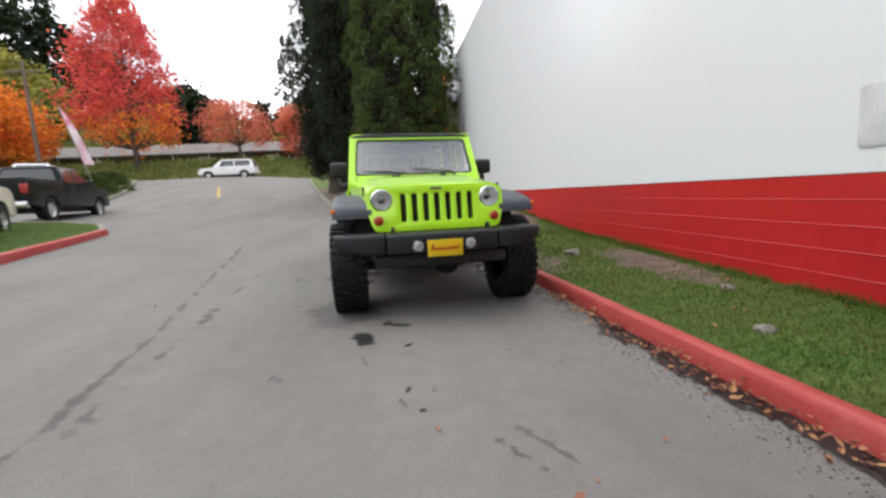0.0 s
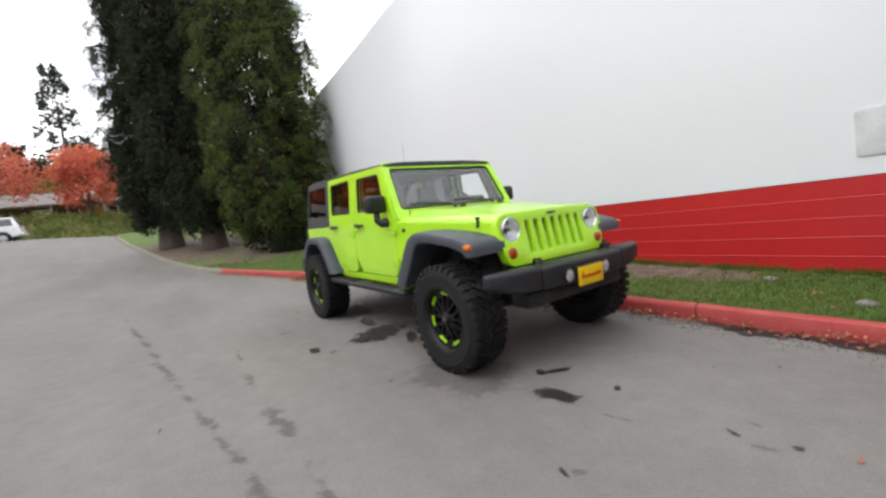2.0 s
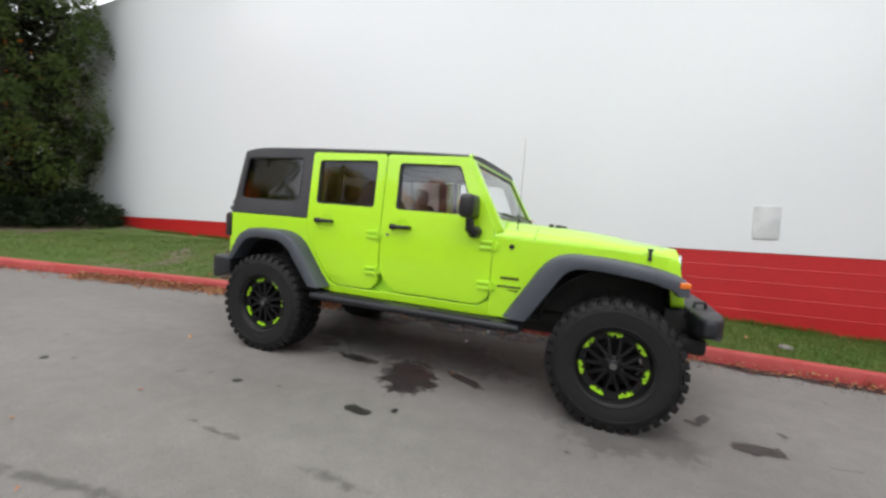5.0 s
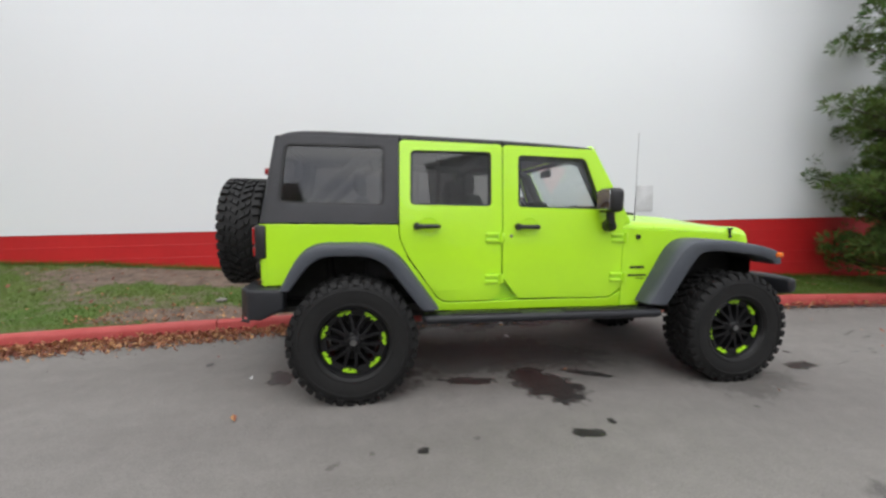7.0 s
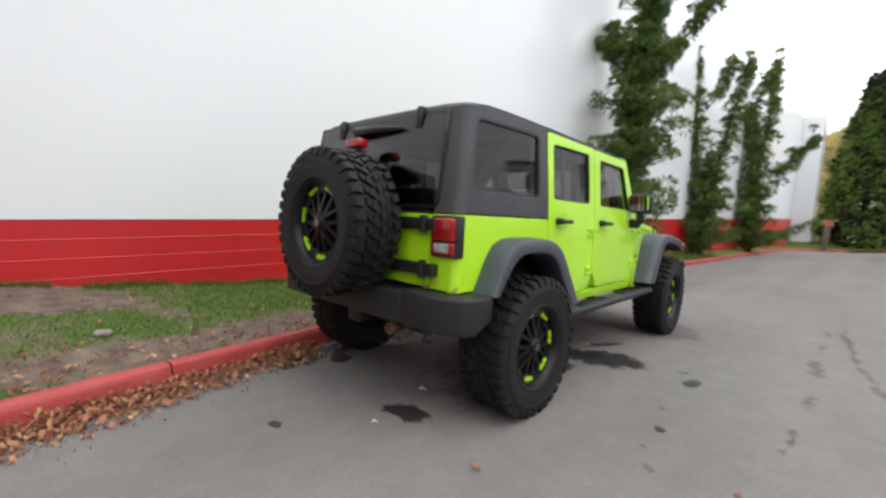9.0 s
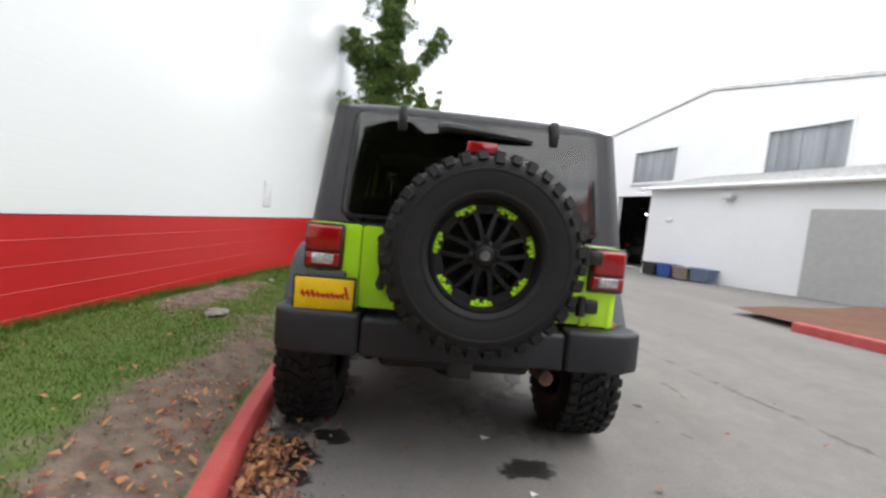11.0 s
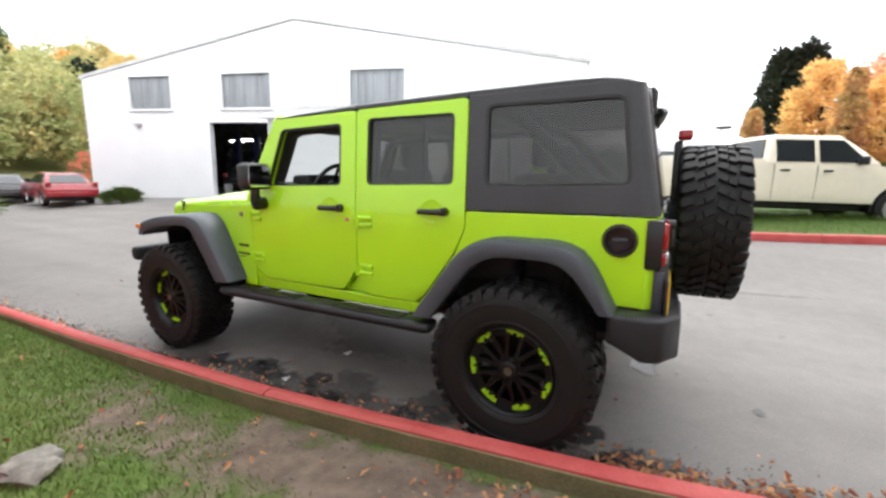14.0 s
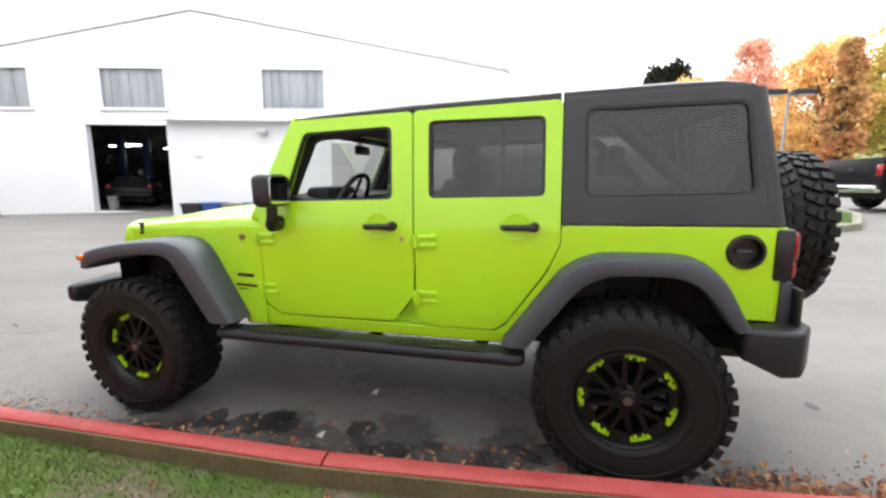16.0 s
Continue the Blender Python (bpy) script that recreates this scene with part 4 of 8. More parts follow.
for name, ys in (("cowl", np.linspace(-0.565, -0.862, 5)), ("hood", list(np.linspace(-0.866, -1.70, 12)) + [-1.74, -1.77, -1.79, -1.803])):
    hood = part(name, loft(bmesh.new(), [hood_section(y) for y in ys]), GREEN, car, "", 45)
for x in (-0.30, 0.28):
    part("washer_nozzle", ball(bmesh.new(), (x, -0.92, 1.318), 0.022, 0.022, 0.016, 12, 8), BLACK, hood)
for x in (-0.25, 0.25):
    part("hood_bumper", box(bmesh.new(), x - 0.025, x + 0.025, -1.00, -0.95, 1.305, 1.328, 0.008), BLACK, hood)
bm = bmesh.new()
tube(bm, [(-0.70, -0.72, 1.25), (-0.70, -0.722, 1.5), (-0.70, -0.725, 1.95)], [0.004, 0.0018, 0.0012], 6)
part("antenna", bm, BLACK, car)


LAMPCUP = mat("bright lamp reflector", (0.80, 0.81, 0.83), 0.35, 0.3, var=0.08, scale=40, coat=0.4)
# grille with seven slots
def grille_y(z):
    return -1.905 + (z - 0.80) * 0.22


outline = rounded([(-0.585, 0.805), (0.585, 0.805), (0.64, 1.0), (0.635, 1.17), (0.55, 1.215), (-0.55, 1.215), (-0.635, 1.17), (-0.64, 1.0)], 0.06, 5)
slots = [rounded([(x - 0.026, 0.882), (x + 0.026, 0.882), (x + 0.026, 1.142), (x - 0.026, 1.142)], 0.022, 3) for x in [0.0045 + 0.1045 * k for k in range(-3, 4)]]
bm = sheet([outline, *slots, circle(-0.505, 1.085, 0.097), circle(0.505, 1.085, 0.097)], lambda x, z, d: (x, grille_y(z) + d, z), 0.085, (), 0.008)
grille = part("grille", bm, GREEN, car, "lime grille panel with seven upright slots", 45)
bm = bmesh.new()
box(bm, -0.385, 0.385, -1.80, -1.77, 0.82, 1.17)
for k in range(14):
    box(bm, -0.38, 0.38, -1.812, -1.80, 0.88 + k * 0.02, 0.884 + k * 0.02)
part("radiator", bm, CHASSIS, grille)
bm = bmesh.new()
box(bm, -0.055, 0.055, -1.835, -1.825, 1.172, 1.192, 0.004)
part("grille_badge", bm, STEEL, grille)
for s in (-1, 1):
    c = (s * 0.505, grille_y(1.085), 1.085)
    bm = lathe(bmesh.new(), [(0.099, -0.004), (0.092, -0.012), (0.086, -0.004), (0.084, 0.01)], 32, "y", c)
    hl = part("headlight", bm, CHROME, grille, "round headlight with a clear lens")
    bm = lathe(bmesh.new(), [(0.085, 0.005), (0.07, 0.03), (0.045, 0.055), (0.022, 0.07), (0.0, 0.072)], 32, "y", c)
    part("reflector", bm, LAMPCUP, hl)
    bm = bmesh.new()
    ball(bm, (c[0], c[1] + 0.03, c[2]), 0.014, 0.03, 0.014)
    part("bulb_shield", bm, STEEL, hl)
    bm = lathe(bmesh.new(), [(0.087, 0.0), (0.07, -0.011), (0.045, -0.018), (0.02, -0.021), (0.0, -0.0215)], 32, "y", c)
    o = part("lens", bm, WINDSCREEN, hl)
    o.visible_shadow = False
    c = (s * 0.541, grille_y(0.905), 0.905)
    bm = lathe(bmesh.new(), [(0.045, 0.004), (0.042, -0.01), (0.03, -0.018), (0.0, -0.022)], 24, "y", c)
    part("turn_signal", bm, mat("dark amber lens", (0.42, 0.045, 0.01), 0.15, coat=0.6), grille, "round amber turn signal")


# windscreen
def ws_point(x, v, d):
    """v: height; the frame leans back."""
    y = lerp(v, [(1.24, -0.640), (1.83, -0.315)])
    return (x, y + d * 0.86, v - d * 0.5)


wo = rounded([(-0.790, 1.235), (0.790, 1.235), (0.742, 1.835), (-0.742, 1.835)], 0.05, 5)
wi = rounded([(-0.712, 1.335), (0.712, 1.335), (0.672, 1.772), (-0.672, 1.772)], 0.05, 5)
wf = part("windscreen_frame", sheet([wo, wi], ws_point, 0.06, (), 0.012), GREEN, car, deg=20)
part("frame_lining", sheet([rounded([(-0.765, 1.255), (0.765, 1.255), (0.725, 1.805), (-0.725, 1.805)], 0.05, 5), wi], lambda x, v, d: ws_point(x, v, d + 0.061), 0.012), CABIN, wf, "dark inner windscreen surround")
o = part("windscreen", sheet([rounded([(-0.727, 1.32), (0.727, 1.32), (0.687, 1.785), (-0.687, 1.785)], 0.04)], lambda x, v, d: ws_point(x, v, d + 0.018), 0.005), WINDSCREEN, wf)
o.visible_shadow = False
bm = sheet([rounded([(-0.722, 1.325), (0.722, 1.325), (0.682, 1.782), (-0.682, 1.782)], 0.05), rounded([(-0.695, 1.357), (0.695, 1.357), (0.655, 1.753), (-0.655, 1.753)], 0.05)], lambda x, v, d: ws_point(x, v, d + 0.010), 0.007)
part("windscreen_seal", bm, BLACK, wf)
for x0, x1, z1 in ((-0.10, -0.62, 1.375), (0.48, -0.02, 1.385)):
    bm = bmesh.new()
    p = [Vector(ws_point(x0, 1.30, -0.02)), Vector(ws_point(x0 - 0.03, 1.335, -0.035)), Vector(ws_point((x0 + x1) / 2, 1.36, -0.03)), Vector(ws_point(x1, z1, -0.018))]
    tube(bm, p, [0.014, 0.011, 0.008, 0.005], 8)
    q = [Vector(ws_point(x0 - 0.12, 1.352, -0.012)), Vector(ws_point(x1, z1 - 0.006, -0.012))]
    tube(bm, q, 0.006, 6)
    part("wiper", bm, BLACK, wf, "black windscreen wiper")


# roof
def roof_section(y, lift=0.0, w0=0.0):
    w = lerp(y, [(-0.34, 0.735), (-0.28, 0.744), (1.87, 0.744), (1.95, 0.734), (1.99, 0.71)]) + w0
    zt = lerp(y, [(-0.345, 1.822), (-0.32, 1.830), (-0.26, 1.836), (0, 1.848), (0.4, 1.862), (1.2, 1.874), (1.65, 1.876), (1.82, 1.872), (1.90, 1.862), (1.95, 1.848), (1.977, 1.834), (1.995, 1.816)]) + lift
    zb = lerp(y, [(-0.345, 1.800), (-0.28, 1.804), (0.4, 1.816), (1.85, 1.826), (2.0, 1.808)])
    top = [(u * w, y, max(zb + 0.006, zt + 0.012 - (0.030 * abs(u) ** 10 + 0.010 * abs(u) ** 2))) for u in np.linspace(-1, 1, 21)]
    return [(-w, y, zb)] + top + [(w, y, zb), (w * 0.93, y, zb - 0.012), (-w * 0.93, y, zb - 0.012)]


part("roof_panel", loft(bmesh.new(), [roof_section(y) for y in (-0.342, -0.33, -0.30, -0.23, 0, 0.2, 0.398)]), TOP, car, "black removable front roof panel", 50)
part("roof_panel", loft(bmesh.new(), [roof_section(y) for y in (0.404, 0.6, 0.9, 1.152)]), TOP, car, "black roof panel", 50)
hard = part("hardtop", loft(bmesh.new(), [roof_section(y) for y in (1.158, 1.4, 1.65, 1.82, 1.90, 1.95, 1.977, 1.991)]), TOP, car, "grained black rear hardtop", 50)
for s in (-1, 1):
    loop = [(1.162, 1.224), (2.040, 1.224), (2.032, 1.36), (1.935, 1.828), (1.162, 1.826)]
    bm = side_plate([loop, rounded(WIN_Q, 0.05, 5)], s, 0.05, -0.002, (1.235, 1.55), 0.006)
    hs = part("hardtop_side", bm, TOP, hard, "", 20)
    seal(hs, WIN_Q, s, -0.004)
    pane(hs, WIN_Q, s, -0.018, TINT)


def corner_post(z0, z1, r, s, n=8):
    """Rounded upright corner between side and rear."""
    secs = []
    for z in np.linspace(z0, z1, 9):
        x, y = side_x(z), rear_y(z)
        arc = [(s * (x - r + r * math.cos(a)), y - r + r * math.sin(a), z) for a in np.linspace(0, math.pi / 2, n)]
        secs.append([(s * (x - 0.06), y - r, z)] + [(s * x, y - r - 0.004, z)] + arc + [(s * (x - r - 0.004), y, z), (s * (x - r), y - 0.06, z)])
    return loft(bmesh.new(), secs)


for s in (-1, 1):
    part("tub_corner", corner_post(0.80, 1.218, 0.05, s), GREEN, car, "", 60)
    part("hardtop_corner", corner_post(1.224, 1.816, 0.07, s), TOP, hard, "", 60)


def rear_plate(loops, thick, off=0.0, cuts=(), bev=0.006):
    return sheet(loops, lambda x, z, d: (x, rear_y(z) + off - d, z), thick, cuts, bev)


GLASS_R = [(-0.65, 1.262), (0.65, 1.262), (0.630, 1.795), (-0.630, 1.795)]
part("hardtop_rear", rear_plate([[(-0.728, 1.224), (0.728, 1.224), (0.675, 1.818), (-0.675, 1.818)], rounded([(-0.625, 1.228), (0.625, 1.228), (0.605, 1.775), (-0.605, 1.775)], 0.02)], 0.05), TOP, hard, deg=20)
tg = part("tailgate_glass", rear_plate([rounded(GLASS_R, 0.05, 5)], 0.006, 0.012), TINT, car, "dark tinted rear window")
tg.visible_shadow = False
part("glass_seal", rear_plate([rounded([(-0.66, 1.252), (0.66, 1.252), (0.638, 1.805), (-0.638, 1.805)], 0.055, 5), rounded([(-0.64, 1.272), (0.64, 1.272), (0.620, 1.785), (-0.620, 1.785)], 0.045, 5)], 0.016, 0.008), BLACK, tg)
for x in (-0.395, 0.395):
    bm = bmesh.new()
    y = rear_y(1.81)
    box(bm, x - 0.022, x + 0.022, y - 0.05, y + 0.03, 1.805, 1.845, 0.012)
    box(bm, x - 0.022, x + 0.022, y + 0.01, y + 0.04, 1.715, 1.83, 0.01)
    part("glass_hinge", bm, BLACK, tg, "black glass hinge")
bm = bmesh.new()
y = rear_y(1.74) + 0.03
tube(bm, [(0.20, y, 1.74), (0.17, y + 0.02, 1.745), (-0.05, y + 0.015, 1.74), (-0.28, y, 1.727)], [0.03, 0.028, 0.018, 0.008], 8)
part("rear_wiper", bm, BLACK, tg)

# tub rear and tailgate
for s, x0, x1 in ((-1, -0.755, -0.605), (1, 0.54, 0.755)):
    part("tub_rear", rear_plate([[(x0, 0.80), (x1, 0.80), (x1, 1.218), (x0, 1.218)]], 0.05, -0.002), GREEN, car, deg=20)
gate = part("tailgate", rear_plate([rounded([(-0.60, 0.808), (0.535, 0.808), (0.535, 1.216), (-0.60, 1.216)], 0.02)], 0.06, 0.004, (), 0.008), GREEN, car, "lime side-hung tailgate", deg=20)
bm = bmesh.new()
tube(bm, [(0.43, 2.11, 1.165), (0.43, 2.155, 1.15), (0.43, 2.16, 1.045), (0.43, 2.155, 0.94), (0.43, 2.11, 0.92)], [0.022, 0.024, 0.018, 0.022, 0.02], 10)
cyl(bm, (0.43, 2.10, 1.155), (0.43, 2.17, 1.155), 0.03, 0.027, 16)
part("tailgate_handle", bm, BLACK, gate, "black upright tailgate handle")
for z in (1.16, 0.91):
    bm = bmesh.new()
    box(bm, -0.56, -0.20, 2.105, 2.150, z - 0.035, z + 0.035, 0.01)
    box(bm, -0.675, -0.60, 2.10, 2.153, z - 0.035, z + 0.035, 0.012)
    cyl(bm, (-0.585, 2.142, z - 0.05), (-0.585, 2.142, z + 0.05), 0.022, None, 12)
    part("tailgate_hinge", bm, BLACK, gate, "black tailgate strap hinge")
bm = bmesh.new()
box(bm, -0.20, 0.20, 2.105, 2.135, 1.00, 1.20, 0.01)
cyl(bm, (0, 2.12, 1.14), (0, 2.32, 1.14), 0.13, 0.09, 24)
box(bm, -0.035, 0.035, 2.135, 2.18, 1.20, 1.60, 0.01)
carrier = part("spare_carrier", bm, BLACK, gate)
bm = bmesh.new()
box(bm, -0.075, 0.075, 2.15, 2.225, 1.602, 1.660, 0.014)
part("brake_lamp", bm, REDLENS, carrier, "red high-level brake lamp")
for s in (-1, 1):
    bm = bmesh.new()
    box(bm, min(s * 0.622, s * 0.812), max(s * 0.622, s * 0.812), 2.05, 2.122, 0.985, 1.212, 0.014)
    tl = part("tail_lamp", bm, BLACK, car, "upright tail lamp in a black surround")
    bm = bmesh.new()
    box(bm, min(s * 0.634, s * 0.802), max(s * 0.634, s * 0.802), 2.09, 2.142, 1.075, 1.200, 0.016, 3)
    part("red_lens", bm, REDLENS, tl)
    bm = bmesh.new()
    box(bm, min(s * 0.634, s * 0.802), max(s * 0.634, s * 0.802), 2.09, 2.137, 0.998, 1.068, 0.012, 3)
    part("red_lens", bm, REDLENS, tl)
    bm = bmesh.new()
    box(bm, min(s * 0.665, s * 0.770), max(s * 0.665, s * 0.770), 2.12, 2.145, 1.012, 1.064, 0.008, 2)
    part("reverse_lens", bm, CLEARLENS, tl)
# rear plate on the left
bm = bmesh.new()
box(bm, 0.60, 0.79, 2.09, 2.14, 0.79, 0.98, 0.012)
pl = part("plate_bracket", bm, TRIM, car)
bm = bmesh.new()
box(bm, 0.540, 0.842, 2.140, 2.156, 0.778, 0.957, 0.006)
part("plate_frame", bm, BLACK, pl)
bm = bmesh.new()
box(bm, 0.551, 0.831, 2.150, 2.161, 0.793, 0.944, 0.004)
part("plate", bm, YELLOW, pl, "yellow dealer plate with red marks")


def plate_marks(x0, x1, z0, z1, y, fwd, parent):
    """Slanting red strokes, as handwriting that cannot be read."""
    bm = bmesh.new()
    rnd = random.Random(4)
    n = 10
    w = (x1 - x0) / n
    for i in range(n):
        h = (z1 - z0) * (0.95 if i == 0 else rnd.uniform(0.35, 0.6))
        a = x0 + i * w
        box(bm, a, a + w * 0.55, min(y, y + fwd * 0.002), max(y, y + fwd * 0.002), z0, z0 + h)
        box(bm, a, a + w * 0.95, min(y, y + fwd * 0.002), max(y, y + fwd * 0.002), z0 + h * 0.35, z0 + h * 0.35 + 0.010)
    for v in bm.verts:
        v.co.x += (v.co.z - z0) * 0.3
    part("plate_marks", bm, PLATERED, parent)


plate_marks(0.568, 0.80, 0.85, 0.912, 2.1615, 1, pl)

# bumpers
def bumper_piece(top_loop, z0, z1, bev):
    bm = bmesh.new()
    lo = [bm.verts.new((x, y, z0)) for x, y in top_loop]
    f = bm.faces.new(lo)
    r = bmesh.ops.extrude_face_region(bm, geom=[f], use_keep_orig=True)
    for g in r["geom"]:
        if isinstance(g, bmesh.types.BMVert):
            g.co.z = z1
    bmesh.ops.recalc_face_normals(bm, faces=bm.faces)
    bmesh.ops.bevel(bm, geom=[e for e in bm.edges if e.calc_face_angle(0) > 0.6], offset=bev, segments=3, affect="EDGES", profile=0.5)
    return bm


rb = part("rear_bumper", bumper_piece([(-0.50, 2.05), (-0.50, 2.215), (0.50, 2.215), (0.50, 2.05)], 0.59, 0.775, 0.02), BUMPER, car, "black plastic rear bumper")
for s in (-1, 1):
    lp = [(s * 0.505, 2.05), (s * 0.505, 2.22), (s * 0.80, 2.215), (s * 0.915, 2.145), (s * 0.935, 2.07), (s * 0.93, 1.92), (s * 0.80, 1.92), (s * 0.79, 2.05)]
    bm = bumper_piece(lp if s > 0 else lp[::-1], 0.59, 0.795, 0.022)
    for v in bm.verts:
        if v.co.z < 0.7 and v.co.y < 2.0:
            v.co.z += 0.06
    part("bumper_end", bm, BUMPER, rb)
bm = bmesh.new()
tube(bm, [(-0.72, 2.19, 0.59), (-0.72, 2.23, 0.585), (-0.72, 2.24, 0.55), (-0.72, 2.19, 0.54)], 0.014, 8)
part("tow_hook", bm, BLACK, rb)
part("tow_hitch", box(bmesh.new(), -0.06, 0.06, 1.95, 2.17, 0.50, 0.60, 0.01), BLACK, rb)
fb = part("front_bumper", bumper_piece([(-0.50, -1.94), (-0.50, -2.135), (-0.2, -2.150), (0.2, -2.150), (0.50, -2.135), (0.50, -1.94)], 0.63, 0.806, 0.03), BUMPER, car, "black plastic front bumper")
for s in (-1, 1):
    lp = [(s * 0.505, -1.94), (s * 0.505, -2.135), (s * 0.70, -2.115), (s * 0.86, -2.075), (s * 0.945, -2.02), (s * 0.945, -1.955), (s * 0.75, -1.95)]
    bm = bumper_piece(lp if s < 0 else lp[::-1], 0.638, 0.812, 0.03)
    for v in bm.verts:
        if v.co.z < 0.7:
            v.co.z += 0.05 * max(0, (abs(v.co.x) - 0.7) / 0.2)
    part("bumper_end", bm, BUMPER, fb)
    bm = lathe(bmesh.new(), [(0.058, 0.01), (0.056, -0.012), (0.046, -0.006), (0.044, 0.0)], 24, "y", (s * 0.232, -2.151, 0.70))
    fg = part("fog_lamp", bm, BLACK, fb, "small round fog lamp")
    bm = lathe(bmesh.new(), [(0.046, -0.004), (0.03, -0.012), (0.0, -0.016)], 24, "y", (s * 0.232, -2.151, 0.70))
    part("lens", bm, CLEARLENS, fg)
    bm = bmesh.new()
    tube(bm, [(s * 0.43, -1.98, 0.80), (s * 0.43, -1.99, 0.845), (s * 0.43, -2.05, 0.85), (s * 0.43, -2.06, 0.81)], 0.013, 8)
    part("tow_hook", bm, BLACK, fb)
bm = bmesh.new()
box(bm, -0.165, 0.165, -2.172, -2.148, 0.590, 0.756, 0.006)
pf = part("plate_frame", bm, BLACK, fb)
bm = bmesh.new()
box(bm, -0.155, 0.155, -2.180, -2.164, 0.602, 0.746, 0.004)
part("plate", bm, YELLOW, pf, "yellow dealer plate with red marks")
plate_marks(-0.13, 0.12, 0.655, 0.715, -2.1805, -1, pf)

# chassis, floor and cabin
bm = bmesh.new()
box(bm, -0.74, 0.74, -0.60, 2.09, 0.60, 0.64)
box(bm, -0.74, 0.74, -0.62, -0.585, 0.60, 1.24)
box(bm, -0.55, 0.55, -1.78, -0.62, 0.66, 1.10, 0.02)
part("floor_pan", bm, CHASSIS, car)
bm = bmesh.new()
for s in (-1, 1):
    tube(bm, [(s * 0.42, -1.98, 0.66), (s * 0.42, -1.1, 0.64), (s * 0.40, -0.6, 0.53), (s * 0.40, 1.0, 0.53), (s * 0.42, 1.5, 0.66), (s * 0.42, 2.1, 0.66)], 0.055, 8)
for y in (-1.4735, 1.4735):
    cyl(bm, (-0.66, y, 0.43), (0.66, y, 0.43), 0.045, None, 16)
    ball(bm, (0.15 if y < 0 else 0.0, y, 0.43), 0.15, 0.14, 0.14)
    for s in (-1, 1):
        cyl(bm, (s * 0.50, y + 0.12, 0.40), (s * 0.47, y + 0.2, 0.95), 0.03, None, 10)
        for k in range(7):
            cyl(bm, (s * 0.5, y, 0.5 + k * 0.05), (s * 0.5, y, 0.52 + k * 0.05), 0.06, None, 14)
cyl(bm, (0, 1.4, 0.43), (0, 0.2, 0.55), 0.035, None, 10)
cyl(bm, (0.12, -1.4, 0.43), (0.1, -0.2, 0.52), 0.03, None, 10)
# four plain boxes added to block light and keep the underside dark
box(bm, -0.32, 0.32, -1.75, 0.3, 0.42, 0.62, 0.04)
box(bm, -0.60, 0.60, -2.06, -1.88, 0.50, 0.615, 0.03)
box(bm, -0.52, 0.52, -1.92, -1.70, 0.50, 0.80, 0.03)
box(bm, -0.42, 0.42, 0.4, 1.95, 0.46, 0.6, 0.04)
cyl(bm, (-0.55, -1.95, 0.52), (0.55, -1.95, 0.52), 0.03, None, 10)
part("chassis", bm, CHASSIS, car, "black frame, axles, springs and added shade boxes")
bm = bmesh.new()
cyl(bm, (-0.45, 1.85, 0.60), (0.40, 1.85, 0.60), 0.11, None, 20)
cyl(bm, (-0.40, 1.95, 0.57), (-0.42, 2.22, 0.55), 0.035, None, 14)
part("silencer", bm, mat("rusty exhaust steel", (0.16, 0.085, 0.055), 0.7, 0.4, var=0.4, scale=9), car, "rusty exhaust silencer")
bm = bmesh.new()
secs = []
for x in (-0.70, -0.4, 0, 0.4, 0.70):
    secs.append([(x, -0.585, 1.335), (x, -0.40, 1.375), (x, -0.27, 1.35), (x, -0.24, 1.18), (x, -0.34, 0.95), (x, -0.585, 0.92)])
loft(bm, secs)
box(bm, 0.20, 0.58, -0.38, -0.22, 1.32, 1.425, 0.03)
box(bm, -0.14, 0.14, -0.26, -0.20, 1.02, 1.27, 0.02)
part("dashboard", bm, CABIN, car, "dark grey dashboard")
bm = bmesh.new()
m = Matrix.Translation((0.38, -0.17, 1.325)) @ Euler((radians(62), 0, 0)).to_matrix().to_4x4()
lathe(bm, [(0.19 + 0.016 * math.cos(a), 0.016 * math.sin(a)) for a in np.linspace(0, 2 * math.pi, 9)], 36, "z")
for a in (0, 2.1, 4.2):
    box(bm, -0.012, 0.012, 0, 0.185, -0.006, 0.006)
    bmesh.ops.rotate(bm, verts=bm.verts[-8:], cent=(0, 0, 0), matrix=Matrix.Rotation(a + math.pi, 3, "Z"))
ball(bm, (0, 0, 0), 0.06, 0.06, 0.03, 14, 8)
bmesh.ops.transform(bm, matrix=m, verts=bm.verts)
cyl(bm, (0.38, -0.11, 1.315), (0.38, -0.32, 1.21), 0.03, None, 10)
part("steering_wheel", bm, BLACK, car, "black three-spoke steering wheel")
bm = bmesh.new()
box(bm, -0.11, 0.11, -0.27, -0.245, 1.645, 1.710, 0.02, 3)
cyl(bm, (0, -0.26, 1.70), (0, -0.31, 1.775), 0.01, None, 8)
part("rear_view_mirror", bm, BLACK, car)


